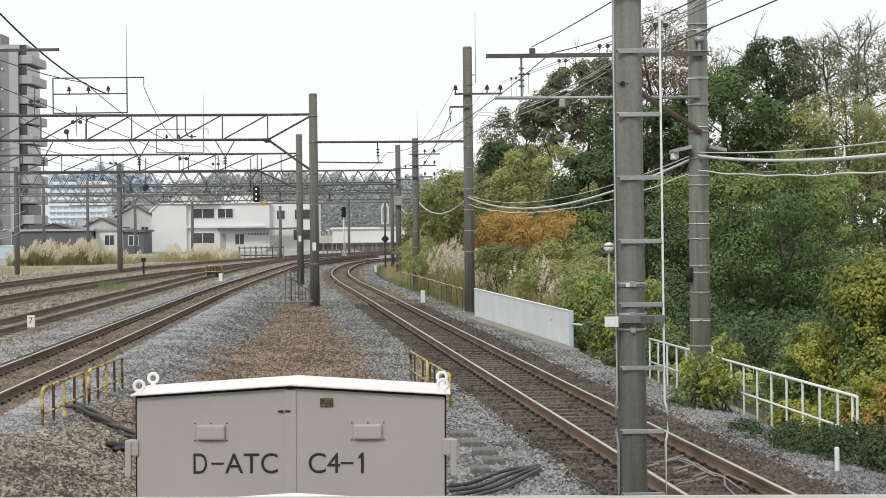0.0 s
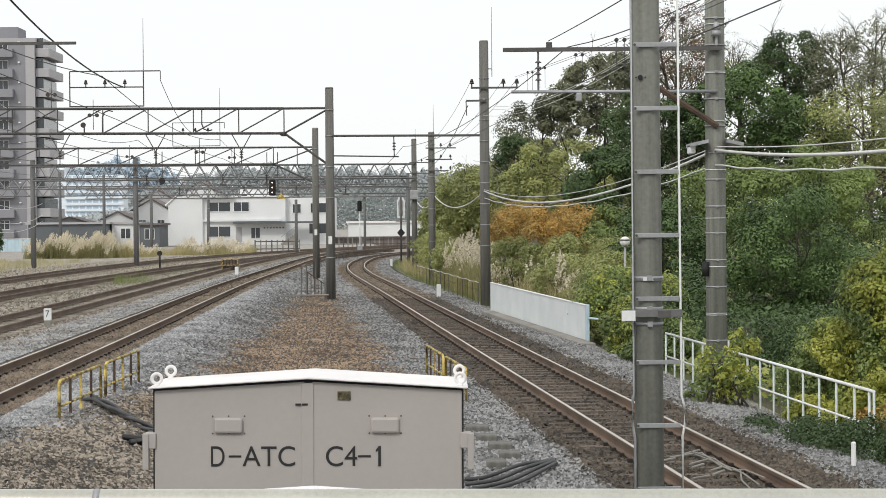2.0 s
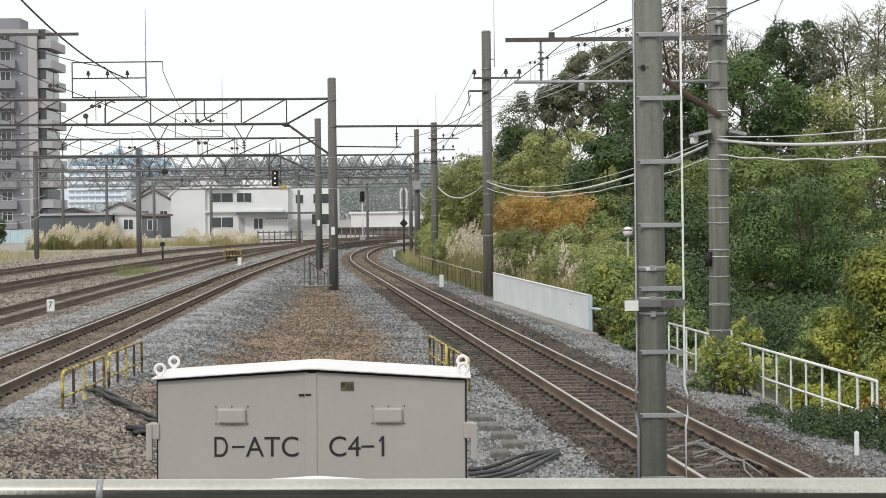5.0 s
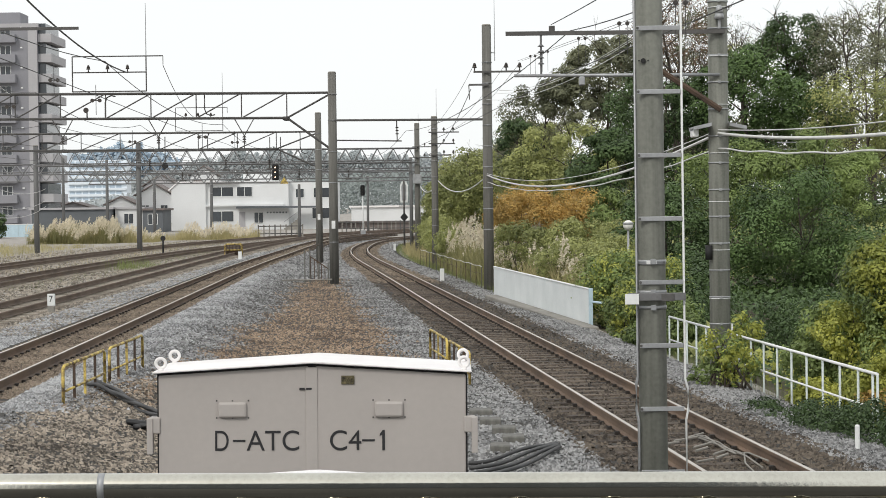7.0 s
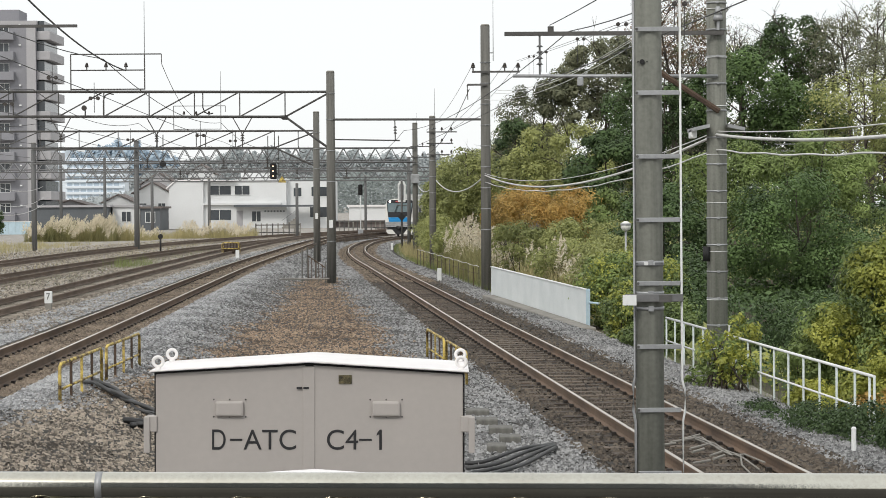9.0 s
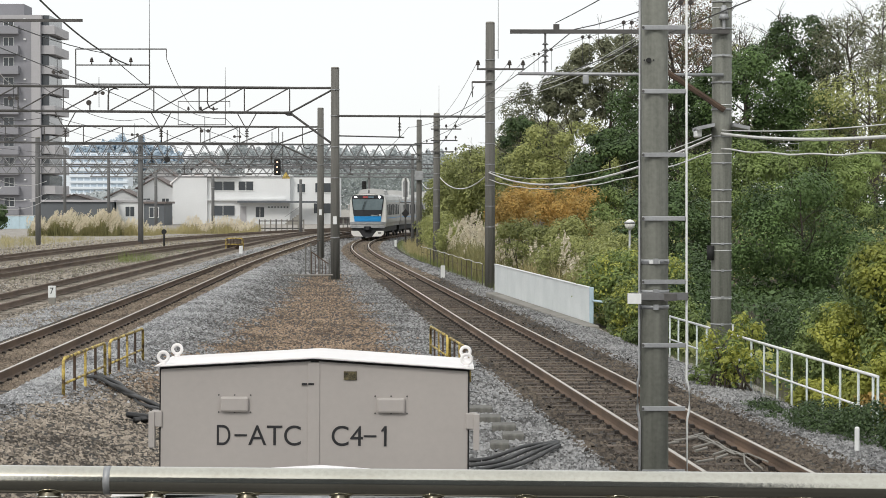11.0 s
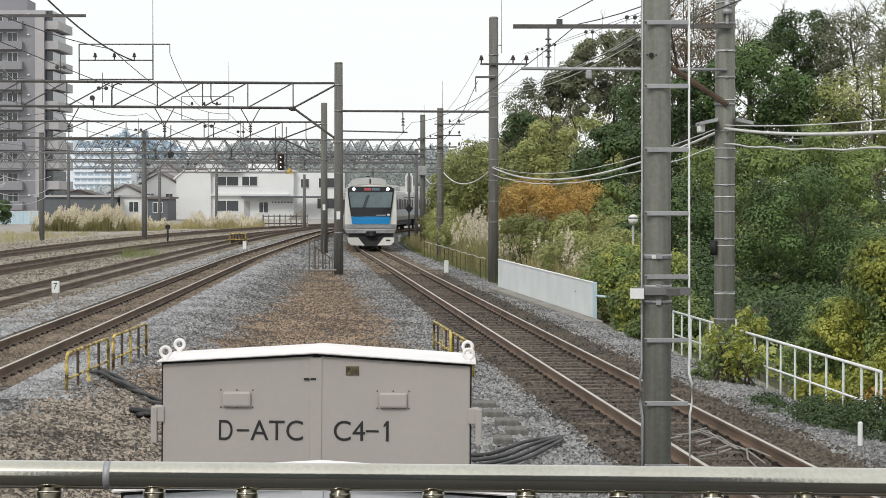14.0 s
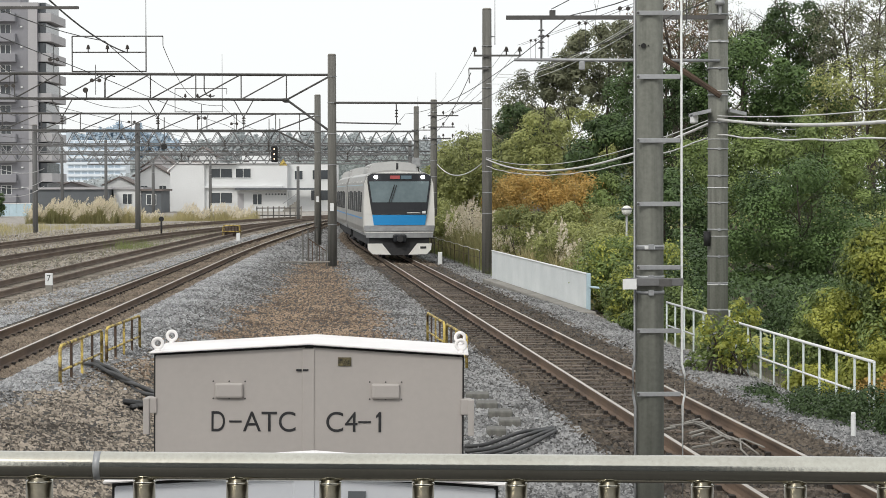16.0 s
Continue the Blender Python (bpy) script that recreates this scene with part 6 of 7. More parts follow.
def shed(x0, x1, y, h, material, roof, label, windows=0, depth=8, pitch=0.0):
    g = ground_at((x0 + x1) / 2, y)
    t = thing("building", (x0, y, g), label, "building", "buildings beyond the yard")
    w = x1 - x0
    part("wall", boxm(0, w, 0, depth, -0.3, h), material, t)
    if pitch:
        part("roof", prismm([(-0.4, h - 0.05), (w / 2, h + pitch), (w + 0.4, h - 0.05), (w + 0.4, h + 0.12), (w / 2, h + pitch + 0.2), (-0.4, h + 0.12)], -0.4, depth + 0.4), roof, t)
        part("gable", prismm([(0, h), (w, h), (w / 2, h + pitch)], 0.0, depth), material, t)
    else:
        part("roof", boxm(-0.3, w + 0.3, -0.3, depth + 0.3, h, h + 0.25), roof, t)
    for k in range(windows):
        cx = w * (k + 0.5) / windows
        window(t, cx - 0.55, cx + 0.55, h * 0.38, h * 0.38 + 1.2, -0.02)
        if h > 5:
            window(t, cx - 0.55, cx + 0.55, h * 0.72, h * 0.72 + 1.1, -0.02)
    return t


shed(-50.5, -40.8, 255, 2.9, M_DARKWALL, M_APTPALE, "long low dark grey hall", 0)
shed(-40.6, -37.2, 257, 2.9, M_BLDW, M_APTPALE, "white end of the low hall with dark entrance", 1)
shed(-37.0, -34.6, 256, 2.7, M_DARKWALL, M_TILEROOF, "small dark shop with brown roof", 1)
shed(-13.0, -2.0, 292, 2.9, M_BLDW, M_ROOFW, "white hall with a pinkish flat roof", 0)
shed(-16.5, -0.5, 275, 0.9, M_TILEROOF, M_TILEROOF, "low brown wall before the white hall", 0, depth=1)
for x, y, w, h, p, m in ((-49.5, 335, 6, 4.4, 1.8, M_BLDW), (-43.6, 345, 5, 4.8, 2.0, M_BLDW), (-55.5, 385, 6.5, 6.0, 2.2, M_APTPALE), (-48, 395, 5, 8.0, 1.8, M_BLDW), (-62, 330, 6.5, 2.4, 1.0, M_APTPALE), (-56, 345, 5, 2.9, 1.3, M_BLDW), (-70, 350, 6, 3.0, 1.4, M_APTPALE)):
    shed(x, x + w, y, h, m, M_TILEROOF, "pale house with a tiled gable roof", 2, 8, p)


def far_flats(x0, x1, y, h, floors, label):
    g = ground_at((x0 + x1) / 2, y)
    t = thing("apartment_block", (x0, y, g), label, "apartment building", "distant flats")
    w = x1 - x0
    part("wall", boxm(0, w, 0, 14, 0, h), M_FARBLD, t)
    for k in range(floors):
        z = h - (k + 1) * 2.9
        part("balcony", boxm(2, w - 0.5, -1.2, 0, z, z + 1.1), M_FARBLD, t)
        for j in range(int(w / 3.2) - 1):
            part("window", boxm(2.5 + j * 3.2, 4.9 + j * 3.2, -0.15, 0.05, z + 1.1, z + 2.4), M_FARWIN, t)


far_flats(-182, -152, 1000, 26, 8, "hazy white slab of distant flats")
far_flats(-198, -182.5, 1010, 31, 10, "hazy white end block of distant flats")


def ridge(y, x0, x1, tops, material, label, leaf, n, seed, name="far_woodland"):
    """A wooded far ridge: tops are (share of the width, height)."""
    rng = np.random.default_rng(seed)
    u = rng.uniform(0, 1, n)
    x = x0 + (x1 - x0) * u
    top = np.interp(u, [a for a, _ in tops], [b for _, b in tops])
    top = top * (1 + 0.05 * np.sin(u * 90 + seed) + 0.04 * np.sin(u * 210) + 0.03 * np.sin(u * 517))
    z = top * (1 - rng.random(n) ** 1.6 * 0.9) + rng.normal(0, leaf * 0.25, n)
    pos = np.stack([x, y + rng.normal(0, 8, n) + (top - z) * -0.4, z], 1)
    nr = np.stack([rng.normal(0, 0.6, n), rng.normal(-0.7, 0.5, n), rng.normal(0.6, 0.5, n)], 1)
    nr /= np.linalg.norm(nr, axis=1, keepdims=True)
    me = quads(name, leaf_faces(rng, pos, nr, leaf, leaf * 0.7).reshape(-1, 3), material)
    return tagged(new(name, me), label, "woodland", kind="stuff")


# Haze on these ridges comes from their pale leaf colours.
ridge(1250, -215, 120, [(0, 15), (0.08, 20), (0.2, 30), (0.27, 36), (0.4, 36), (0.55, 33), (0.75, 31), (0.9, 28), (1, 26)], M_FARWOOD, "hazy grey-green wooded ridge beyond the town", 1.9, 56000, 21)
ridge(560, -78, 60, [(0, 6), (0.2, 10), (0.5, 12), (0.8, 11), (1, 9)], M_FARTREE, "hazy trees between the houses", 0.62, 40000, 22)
ridge(1500, -420, -190, [(0, 36), (0.3, 39), (0.62, 40), (0.74, 43), (0.79, 46.5), (0.84, 47), (0.89, 44.5), (0.95, 41), (1, 38)], M_FARBLUE, "distant wooded hill tinted haze blue", 3.4, 24000, 23)
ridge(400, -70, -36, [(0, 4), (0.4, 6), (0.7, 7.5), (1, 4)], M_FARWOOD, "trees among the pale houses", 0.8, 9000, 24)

# ---------------------------------------------------------------- the wooded bank


def ground_cover(seed, n, pick, leaf, material, name, label, lift=0.3):
    """Low leaves over the ground."""
    rng = np.random.default_rng(seed)
    x, y = pick(rng, n)
    bump = 0.5 + 0.5 * np.sin(x * 1.7 + 1.3 * np.sin(y * 0.6)) * np.sin(y * 0.9 + x)
    pos = np.stack([x, y, ground_z(x, y) + lift * (0.15 + bump) * rng.random(len(x)) ** 0.6], 1)
    nr = rng.normal(0, 0.5, pos.shape) + np.array((0, -0.3, 0.8))
    nr /= np.linalg.norm(nr, axis=1, keepdims=True)
    return tagged(new(name, quads(name, leaf_faces(rng, pos, nr, leaf, leaf * 0.6).reshape(-1, 3), material)), label, "undergrowth", kind="stuff")


def pick_slope(rng, n):
    y = rng.uniform(42, 125, n)
    x = x_at(MAIN, y) + 3.4 + rng.uniform(0, 1, n) ** 1.3 * 22
    k = (y > 74) | (x < x_at(MAIN, y) + 6.0)
    return x[k], y[k]


def pick_ditch(rng, n):
    y = rng.uniform(20, 70, n)
    return x_at(MAIN, y) + 3.7 + rng.uniform(0, 1, n) * 9, y


def pick_wood_floor(rng, n):
    y = rng.uniform(52, 102, n)
    return x_at(MAIN, y) + 6.5 + rng.uniform(0, 1, n) * 18, y


def pick_verge_ditch(rng, n):
    y = rng.uniform(22, 42, n)
    return x_at(MAIN, y) + 3.7 + rng.uniform(0, 1, n) * 6, y


ground_cover(25, 30000, pick_slope, 0.2, M_LEAF_OLIVE, "undergrowth", "olive undergrowth covering the slope", 0.7)
ground_cover(26, 24000, pick_ditch, 0.13, M_LEAF_DARK, "undergrowth", "dark low plants in the ditch", 0.45)
ground_cover(28, 20000, pick_wood_floor, 0.22, M_LEAF_DARK, "undergrowth", "dark low plants on the wood's floor", 0.6)
ground_cover(27, 9000, pick_verge_ditch, 0.1, M_LEAF_YEL, "undergrowth", "yellow-green weeds in the ditch", 0.5)

tree(18.3, 108, 11.2, [(0, 0, 0.8, 1.7, 2.0, 1.5), (-1.5, 0, 0.7, 1.4, 1.6, 1.3), (1.1, 0, 0.66, 1.3, 1.6, 1.4)], M_LEAF_DARK, "dark evergreen tree high on the bank", 31, 13000, 0.2)
tree(12.5, 112, 12.6, [(0, 0, 0.82, 2.2, 2.2, 2.2), (-1.5, 0, 0.68, 1.7, 1.8, 1.6), (1.2, 0, 0.62, 1.6, 1.8, 1.8)], M_LEAF_RED, "nearly bare tree with a few brownish leaves on the bank", 32, 4400, 0.15, bare=True)
tree(8.6, 110, 10.4, [(0, 0, 0.78, 2.4, 2.2, 2.0), (-1.6, 0, 0.64, 1.8, 1.8, 1.8)], M_LEAF_GREY, "grey-green leaved tree above the line", 33, 20000, 0.212)
tree(5.4, 112, 9.4, [(0, 0, 0.76, 2.2, 2.2, 1.9), (-1.3, 0, 0.56, 1.5, 1.8, 1.6)], M_LEAF_GREY, "grey-green spreading tree at the wood's edge", 34, 12500, 0.164, bare=True)
tree(3.8, 108, 8.0, [(0, 0, 0.7, 1.0, 1.3, 1.9), (0.4, 0, 0.45, 1.0, 1.2, 1.6)], M_LEAF_DARK, "narrow dark evergreen at the wood's edge", 35, 10192, 0.164)
tree(20.4, 104, 11.0, [(0, 0, 0.74, 2.6, 2.2, 2.0), (1.8, 0, 0.62, 2, 2, 1.6)], M_LEAF_GREY, "half-bare grey-green tree on the bank", 36, 4200, 0.164, bare=True)
tree(21.8, 106, 11.6, [(0, 0, 0.78, 2.4, 2.2, 1.8), (-1.2, 0, 0.6, 2, 2, 1.6)], M_LEAF_GREY, "half-bare tree with sparse greyish leaves", 37, 4600, 0.164, bare=True)
tree(13.2, 118, 12.4, [(0, 0, 0.84, 2.6, 2.2, 1.8), (-1.5, 0, 0.7, 2, 2, 1.6)], M_LEAF_RED, "bare-topped tree with reddish leaves", 38, 4200, 0.15, bare=True)
tree(16.2, 112, 10.8, [(0, 0, 0.72, 2.0, 2, 1.7)], M_LEAF_OLIVE, "slender half-bare tree against the sky", 39, 1939, 0.164, bare=True)
tree(14.9, 117, 12.2, [(0, 0, 0.8, 2.2, 2, 2.0), (-1.2, 0, 0.66, 1.8, 2, 1.6)], M_LEAF_GREY, "half-bare tree with many fine twigs", 54, 4200, 0.16, bare=True)
tree(24.0, 112, 12.0, [(0, 0, 0.75, 2.4, 2, 2.0)], M_LEAF_GREY, "thin half-bare tree against the sky", 40, 2801, 0.164, bare=True)
tree(5.9, 96, 7.0, [(0, 0, 0.68, 2.5, 2.0, 1.7), (-1.7, 0, 0.52, 1.7, 1.8, 1.5), (2.0, 0, 0.5, 1.9, 1.8, 1.8)], M_LEAF_OLIVE, "broad yellowish green tree on the slope", 41, 25480, 0.165, clumps=20, clump=0.3)
# The dark leaf colour here stands for the slope's shade.
tree(10.3, 98, 8.2, [(0, 0, 0.62, 2.4, 2.0, 2.2), (1.6, 0, 0.45, 2.0, 1.8, 2.0)], M_LEAF_DARK, "dark green tree in shade on the slope", 42, 21560, 0.175, clumps=16, clump=0.42)
tree(14.2, 97, 9.2, [(0, 0, 0.6, 2.6, 2.2, 2.2), (2.2, 0, 0.46, 2.2, 2, 2.0)], M_LEAF_DEEP, "dense green tree on the slope", 43, 23520, 0.183, clumps=26, clump=0.34)
tree(19.2, 94, 7.4, [(0, 0, 0.58, 2.6, 2.2, 2.2), (2.2, 0, 0.45, 2.2, 2, 2.0)], M_LEAF_OLIVE, "thin olive tree further along the slope", 44, 13000, 0.175, clumps=16, clump=0.42)
tree(10.6, 78, 6.2, [(0, 0, 0.62, 1.8, 1.8, 1.8), (1.7, 0, 0.55, 1.7, 1.8, 1.7)], M_LEAF_MID, "fresh green tree in the hollow", 45, 21560, 0.138, clumps=13, sink=0.6, clump=0.42)
tree(14.0, 78, 6.2, [(0, 0, 0.6, 2.0, 1.8, 1.8), (1.8, 0, 0.5, 1.7, 1.8, 1.6)], M_LEAF_MID, "fresh green tree beside it in the hollow", 46, 21560, 0.138, clumps=13, sink=0.6, clump=0.42)
tree(11.7, 68, 5.6, [(0, 0, 0.64, 2.1, 2.0, 1.6), (-1.0, -0.3, 0.35, 1.5, 1.5, 1.6), (1.2, -0.3, 0.38, 1.5, 1.5, 1.7), (0, 0.4, 0.2, 2.0, 1.2, 1.5)], M_LEAF_DEEP, "round dense dark green tree in the hollow", 47, 46000, 0.12, clumps=15, sink=1.4, clump=0.42)
tree(7.4, 70, 5.0, [(0, 0, 0.55, 1.5, 1.8, 1.9), (-0.8, 0, 0.35, 1.2, 1.5, 1.4)], M_LEAF_DARK, "dark shrubby tree in shade behind the pole", 48, 19600, 0.135, clumps=36, sink=0.8)
tree(7.2, 88, 6.4, [(0, 0, 0.55, 1.8, 1.8, 2.2)], M_LEAF_DARK, "dark tree in the wood's shade", 49, 15680, 0.173)
tree(1.6, 128, 7.2, [(0, 0, 0.62, 1.7, 2.4, 2.0), (-1.3, 0, 0.4, 1.4, 2.2, 1.8), (1.5, 0, 0.5, 1.6, 2, 2.0)], M_LEAF_OLIVE, "green tree beside the curve", 50, 21560, 0.192, clumps=34)
tree(0.1, 142, 6.0, [(0, 0, 0.6, 1.2, 2.4, 1.9), (-0.7, 0, 0.35, 1.0, 2.2, 1.6)], M_LEAF_OLIVE, "olive tree overhanging the curve", 51, 17640, 0.192, clumps=34)
tree(2.2, 160, 7.6, [(0, 0, 0.6, 2.6, 3, 2.4), (-2.0, 0, 0.4, 1.6, 2.4, 2.0)], M_LEAF_OLIVE, "olive tree further along the curve", 52, 17640, 0.231)
tree(5.5, 135, 8.0, [(0, 0, 0.6, 2.6, 3, 2.4)], M_LEAF_OLIVE, "green tree behind the slope's crest", 53, 15680, 0.231)

shrub([(3.4, 84, 2.5, 1.35, 1.4, 1.0), (5.3, 83, 2.4, 1.3, 1.4, 1.0), (2.5, 86, 2.2, 0.8, 1.2, 0.7), (6.0, 82.5, 2.0, 0.7, 1.2, 0.6)], M_LEAF_ORANGE, "yellow-orange autumn shrub on the slope", 61, 31360, 0.096, clumps=44)
shrub([(6.6, 82, 2.4, 1.0, 1.2, 0.9)], M_LEAF_MID, "green shrub beside the orange one", 62, 9800, 0.115)
shrub([(3.0, 80, 1.25, 1.2, 1.2, 0.9), (5.0, 79, 1.25, 1.4, 1.2, 1.0), (6.8, 76, 1.3, 1.2, 1.2, 1.0)], M_LEAF_OLIVE, "dull green shrubs under the orange ones", 63, 22050, 0.106, clumps=40)
shrub([(4.2, 70, 0.9, 1.2, 1.6, 0.8), (5.6, 68, 0.9, 1.1, 1.6, 0.9), (4.9, 63, 0.7, 1.0, 1.6, 0.8)], M_LEAF_OLIVE, "olive undergrowth above the panel fence", 64, 20580, 0.096, clumps=40)
shrub([(4.6, 56, 0.6, 0.8, 1.6, 0.9), (5.5, 55, 0.6, 0.8, 1.5, 1.0), (4.5, 50, 0.1, 0.55, 1.4, 0.9)], M_LEAF_MID, "yellow-green vines spilling past the panel fence", 65, 31360, 0.096, clumps=46)
shrub([(4.6, 55.8, 0.65, 0.8, 1.6, 0.9), (5.5, 54.8, 0.65, 0.8, 1.5, 1.0), (4.5, 49.8, 0.15, 0.5, 1.4, 0.85)], M_LEAF_YEL, "yellowing vines over the green ones", 165, 7000, 0.095, clumps=30)
shrub([(5.0, 46, -0.1, 0.6, 1.4, 0.9), (4.55, 47, -0.3, 0.45, 1.2, 0.6)], M_LEAF_MID, "leafy green vines behind the ladder pole", 66, 17640, 0.087, clumps=40)
# The hollow's shade is put into these shrubs' dark leaves.
shrub([(6.2, 50, -0.7, 0.9, 1.5, 1.0), (7.7, 50, -0.7, 1.0, 1.5, 1.0), (9.2, 52, -0.6, 1.1, 1.5, 1.1), (10.8, 54, -0.5, 1.2, 1.5, 1.2)], M_LEAF_DARK, "dark shrubs filling the hollow's floor", 78, 24000, 0.089, clumps=60)
shrub([(6.3, 52, -0.2, 0.9, 1.4, 1.2), (6.9, 58, 0.3, 1.0, 1.6, 1.2)], M_LEAF_DARK, "dark shaded shrubs in the hollow", 67, 14700, 0.106, clumps=36)
shrub([(4.64, 34.9, 0.35, 0.36, 0.35, 0.4), (4.55, 35.0, -0.15, 0.34, 0.3, 0.42), (4.85, 34.7, 0.1, 0.36, 0.35, 0.36), (5.3, 38.2, 0.45, 0.45, 0.45, 0.4), (5.15, 38.4, -0.1, 0.45, 0.45, 0.55), (4.35, 35.6, -0.25, 0.25, 0.4, 0.35)], M_LEAF_MID, "vine-covered shrub leaning over the fence", 68, 3400, 0.085, clumps=34)
shrub([(4.62, 34.7, 0.45, 0.36, 0.3, 0.34), (5.35, 38.0, 0.5, 0.42, 0.4, 0.34), (4.85, 34.5, 0.1, 0.3, 0.3, 0.35)], M_LEAF_YEL, "yellowing vine tips over the fence", 168, 1500, 0.085, clumps=30)
shrub([(6.95, 33, 1.5, 0.6, 0.9, 0.7), (7.3, 32.5, 0.6, 0.7, 0.9, 0.9), (6.35, 34, 0.75, 0.5, 0.9, 0.45), (6.0, 34, 0.25, 0.45, 0.8, 0.35), (6.6, 33.5, -0.2, 0.7, 0.8, 0.4)], M_LEAF_MID, "large vine-hung bush on the ditch's far side", 69, 30000, 0.076, clumps=22, clump=0.42)
shrub([(6.5, 31, -0.15, 0.7, 0.8, 0.55), (7.0, 30.5, 0.2, 0.6, 0.8, 0.6), (5.9, 32.5, -0.3, 0.45, 0.8, 0.4)], M_LEAF_YEL, "yellow-green bramble behind the fence", 70, 22000, 0.072, clumps=24)
shrub([(6.9, 32.6, 1.6, 0.55, 0.8, 0.7), (7.2, 32.0, 0.8, 0.6, 0.8, 0.9), (6.3, 33.4, 0.7, 0.4, 0.8, 0.5)], M_LEAF_YEL, "bright young leaves over the vine-hung bush", 169, 16000, 0.076, clumps=24)
shrub([(6.85, 30.0, 0.35, 0.3, 0.4, 0.25), (7.1, 29.9, 0.0, 0.25, 0.4, 0.25), (6.2, 30.6, -0.1, 0.2, 0.3, 0.2), (6.6, 30.0, -0.05, 0.3, 0.4, 0.25)], M_LEAF_ORANGE, "reddish leaves among the brambles", 71, 4500, 0.063)
shrub([(4.7, 30.6, -0.35, 0.3, 1.2, 0.26), (5.15, 28.6, -0.27, 0.42, 1.2, 0.38), (5.6, 27.2, -0.24, 0.5, 1.0, 0.46), (6.1, 26.2, -0.2, 0.55, 1.0, 0.5)], M_LEAF_DARK, "low dark glossy shrubs below the fence", 72, 31360, 0.048, clumps=70)
shrub([(-0.2, 118, 1.2, 0.9, 3, 1.0), (-0.6, 132, 1.1, 0.9, 4, 1.0), (0.4, 105, 0.9, 0.8, 2.5, 0.8)], M_LEAF_OLIVE, "olive undergrowth along the curve", 73, 23520, 0.125, clumps=40)
shrub([(-0.5, 150, 1.2, 1.2, 5, 1.4), (0.1, 165, 1.8, 1.8, 5, 2.2), (2.2, 178, 2.4, 2.8, 5, 2.6)], M_LEAF_OLIVE, "thicket hiding the far curve", 74, 13720, 0.192, clumps=40)
shrub([(6, 190, 2.5, 4, 6, 3.2), (14, 180, 3, 6, 8, 4), (12, 150, 3, 6, 8, 4), (24, 165, 3.4, 7, 8, 5), (36, 170, 4, 8, 8, 6)], M_LEAF_MID, "thicket behind the bank", 75, 15680, 0.308, clumps=44)
shrub([(12, 128, 3, 5, 4, 3), (20, 126, 3, 5, 4, 3), (28, 124, 3, 6, 4, 3.5)], M_LEAF_MID, "undergrowth behind the tall trees", 76, 9000, 0.3, clumps=44)
shrub([(12.5, 123, 5.2, 3.6, 3, 2.8), (18, 122, 5.2, 4, 3, 2.8), (24, 121, 5.2, 4, 3, 2.8), (29, 120, 5.4, 4, 3, 3)], M_LEAF_GREY, "grey-green thicket closing the wood behind the trunks", 79, 14000, 0.32, clumps=44)
shrub([(11, 90, 1.8, 3, 3, 1.8), (17, 90, 1.8, 3.5, 3, 1.8), (23, 90, 1.8, 3.5, 3, 1.8)], M_LEAF_DARK, "dark undergrowth below the trees", 77, 13720, 0.192, clumps=44)


def strip(rng, n, y0, y1, off0, off1, line=MAIN):
    y = rng.uniform(y0, y1, n)
    return x_at(line, y) + rng.uniform(off0, off1, n), y


rng = np.random.default_rng(80)
x, y = strip(rng, 5200, 78, 112, 3.2, 5.2)
grass(81, x, y, 1.45, M_OLIVEGRASS, "tall_grass", "tall dry grass beside the curve")
x, y = strip(rng, 270, 80, 112, 3.2, 5.0)
plumes(82, x, y, 2.3, "pampas_grass", "pale pampas plumes beside the curve")
x, y = strip(rng, 6000, 56, 78, 3.9, 6.2)
grass(83, x, y, 1.3, M_DRYGRASS, "tall_grass", "tall dry grass behind the panel fence")
x, y = strip(rng, 130, 57, 76, 3.9, 5.8)
plumes(84, x, y, 1.9, "pampas_grass", "pale plumes behind the panel fence")
x, y = strip(rng, 9000, 66, 170, 2.6, 3.6)
grass(85, x, y, 0.35, M_GRASS, "trackside_grass", "short grass along the ballast's edge")
x, y = strip(rng, 5000, 110, 190, 3.0, 4.8)
grass(86, x, y, 0.8, M_DRYGRASS, "trackside_grass", "dry grass along the curve")
x, y = strip(rng, 5000, 28, 50, 2.9, 4.2)
grass(87, x, y, 0.18, M_GRASS, "trackside_grass", "sparse weeds at the fence's foot")
x = rng.uniform(-34.8, -27.4, 9000)
y = 178 + rng.uniform(-5, 5, 9000)
grass(88, x, y, 1.45, M_OLIVEGRASS, "tall_grass", "tall olive pampas grass across the yard", 0.014, 0.5)
x = np.r_[rng.uniform(-34.8, -27.4, 420), rng.choice((-34.0, -32.6, -31.7, -30.1, -29.0, -28.2), 460) + rng.normal(0, 0.38, 460)]
y = 176 + rng.uniform(-4, 5, 880)
plumes(89, x, y, 1.85, "pampas_grass", "dense pale pampas plumes across the yard")
x = rng.uniform(-27.4, -24.6, 2600)
y = 180 + rng.uniform(-4, 4, 2600)
grass(97, x, y, 0.95, M_DRYGRASS, "tall_grass", "lower dry grass beside the pampas")
x = rng.uniform(-27.4, -24.6, 90)
y = 180 + rng.uniform(-4, 4, 90)
plumes(98, x, y, 1.3, "pampas_grass", "scattered pale plumes beside the pampas")
x = rng.uniform(-25.5, -17.0, 5000)
y = 190 + rng.uniform(-4, 4, 5000)
grass(90, x, y, 0.9, M_DRYGRASS, "tall_grass", "dry grass before the white building")
x = rng.uniform(-23.5, -17.5, 260)
y = 190 + rng.uniform(-4, 4, 260)
plumes(91, x, y, 1.4, "pampas_grass", "pale plumes before the white building")
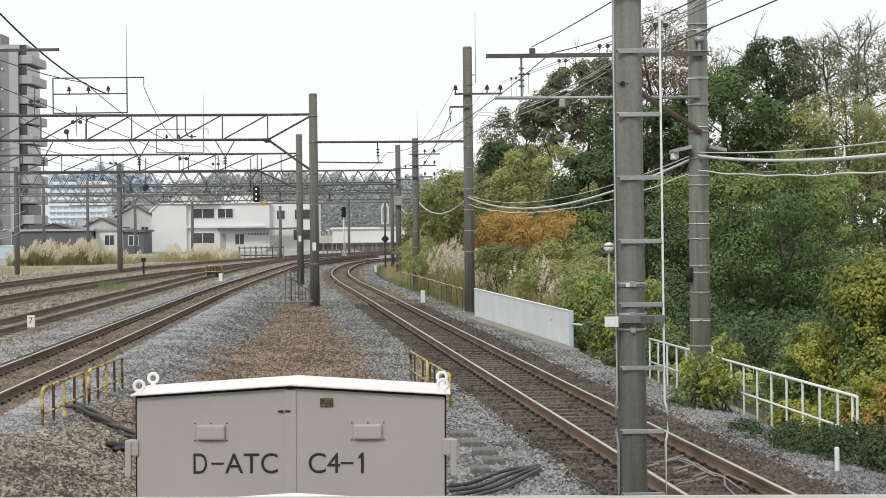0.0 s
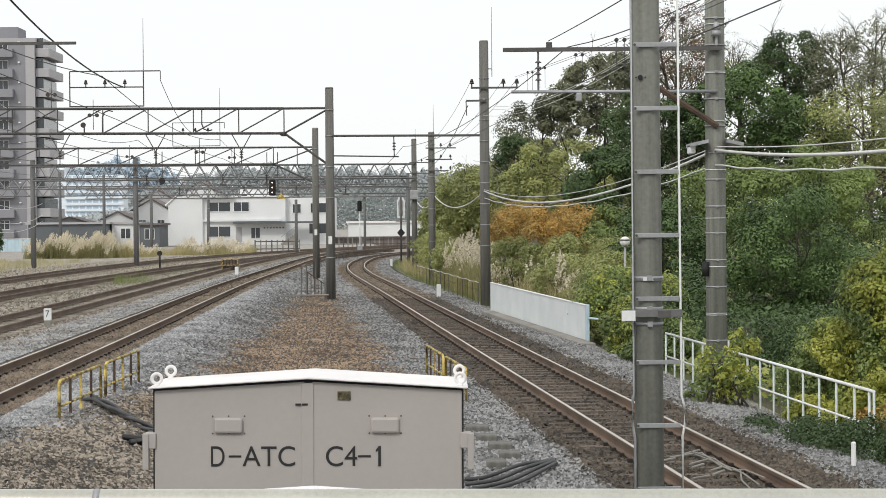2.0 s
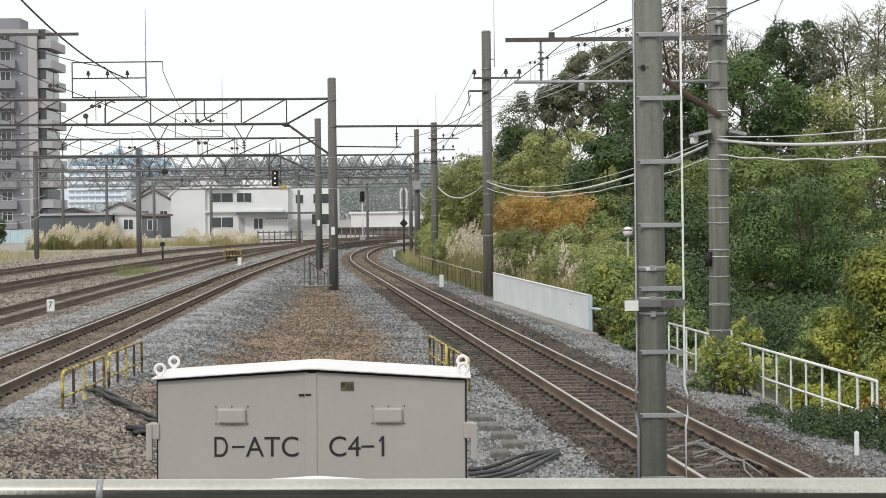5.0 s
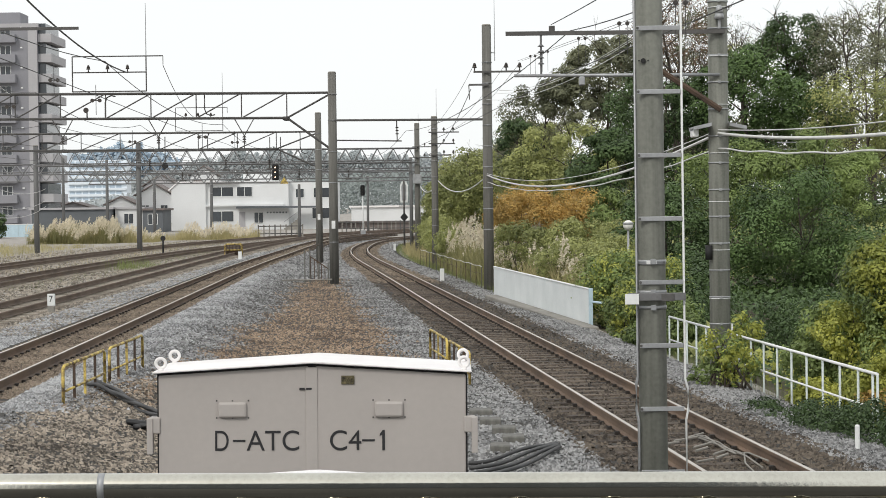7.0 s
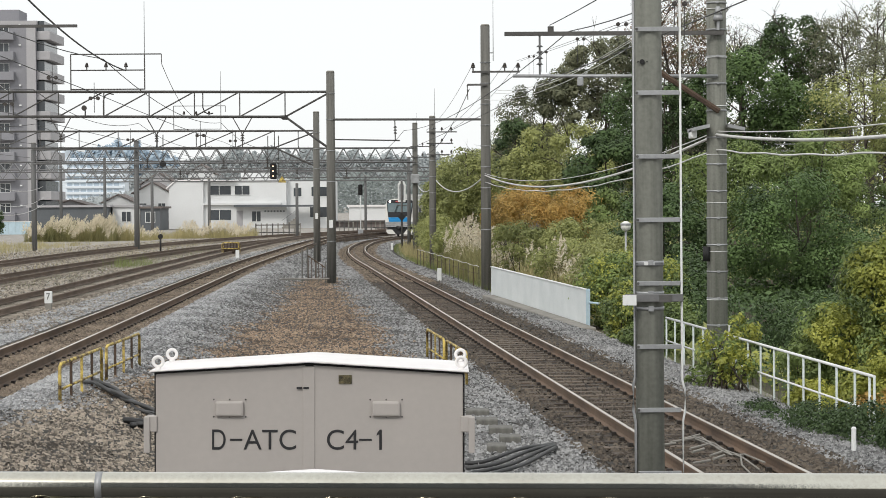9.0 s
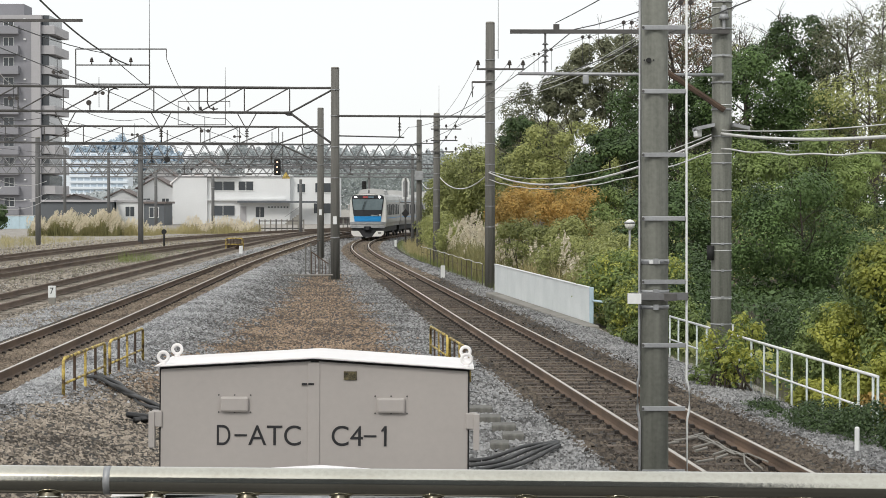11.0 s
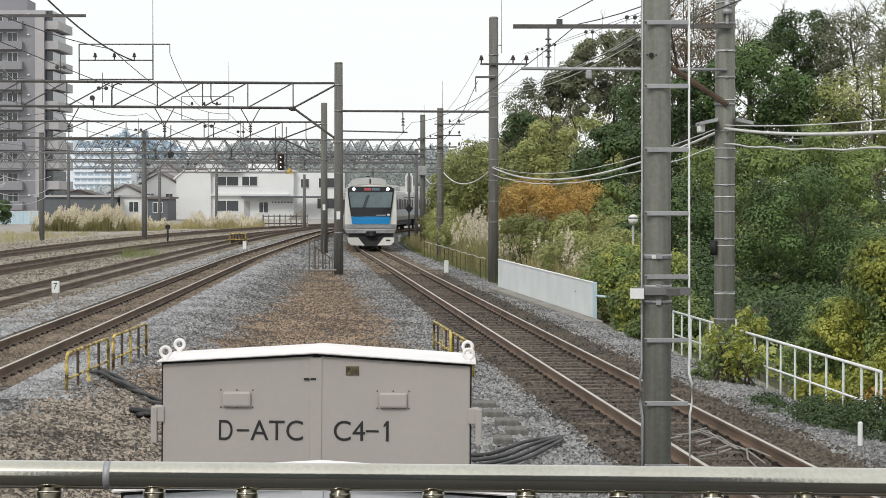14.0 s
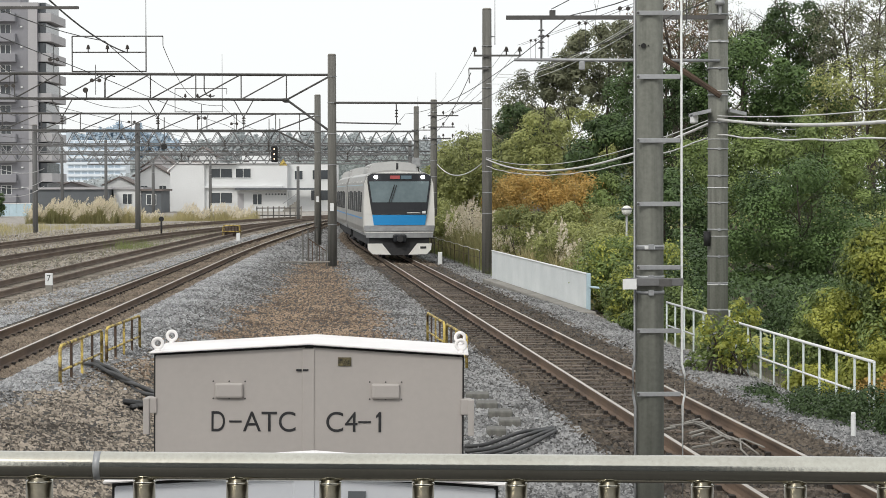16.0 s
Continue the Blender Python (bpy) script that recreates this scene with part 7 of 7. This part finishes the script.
x = rng.uniform(-37, -17.2, 11000)
y = rng.uniform(88, 168, 11000)
k = np.abs(x - x_at(LEFT4, y)) > 1.2
grass(92, x[k], y[k], 0.3, M_DRYGRASS, "yard_grass", "thin dry grass between the sidings")
x = rng.uniform(-36, -26.5, 10000)
y = rng.uniform(104, 158, 10000)
grass(96, x, y, 0.42, M_DRYGRASS, "yard_grass", "dry pale grass at the yard's edge", 0.02)
x = rng.uniform(-15.2, -13.6, 1700)
y = rng.uniform(70, 135, 1700)
grass(93, x, y, 0.22, M_GRASS, "yard_grass", "weeds between two sidings")
x = -16.0 + rng.normal(0, 0.5, 900) + 1.6
y = 98 + rng.normal(0, 2.2, 900)
grass(94, x, y, 0.5, M_GRASS, "weeds", "green weed clump between the tracks")
shrub([(-46.6, 214, 1.3, 1.5, 2, 1.3)], M_LEAF_DARK, "dark clipped shrub beside the flats", 95, 4480, 0.286)

# ---------------------------------------------------------------- the train

CARS = [train_car(k == 0) for k in range(5)]


def motions():
    d = along(MAIN)
    s_ref = np.interp(85.8, MAIN[:, 1], d)
    for k, c in enumerate(CARS):
        rows = []
        for i in range(33):
            t = i * 0.5
            u = t - 16
            s = s_ref - 15.95 * u + 0.12 * u * u + k * 20.0
            p, q = at_line(MAIN, s + 2.5), at_line(MAIN, s + 17.0)
            w = (q - p) / np.hypot(*(q - p))
            f = p - w * 2.5
            rows.append((t, pose(f[0], f[1], 0, 0, 0, math.degrees(math.atan2(-w[0], w[1])))))
        walk(c, rows)


# ---------------------------------------------------------------- track pieces

build_track(MAIN, RAIL_Z, "curving railway track with worn bright rails", 19, 212, 0.65)
build_track(LEFT1, LEFT_Z, "straight railway track with rusty rails", 27, 212, 0.64)
build_track(LEFT2, LEFT_Z + 0.05, "rusty siding track in the yard", 45, 212, 0.832, False)
build_track(LEFT3, LEFT_Z + 0.05, "rusty siding track joining the next one", 65, 179, 0.832, False)
build_track(LEFT4, LEFT_Z + 0.05, "rusty outer siding track before tall grass", 85, 212, 0.832, False)
motions()
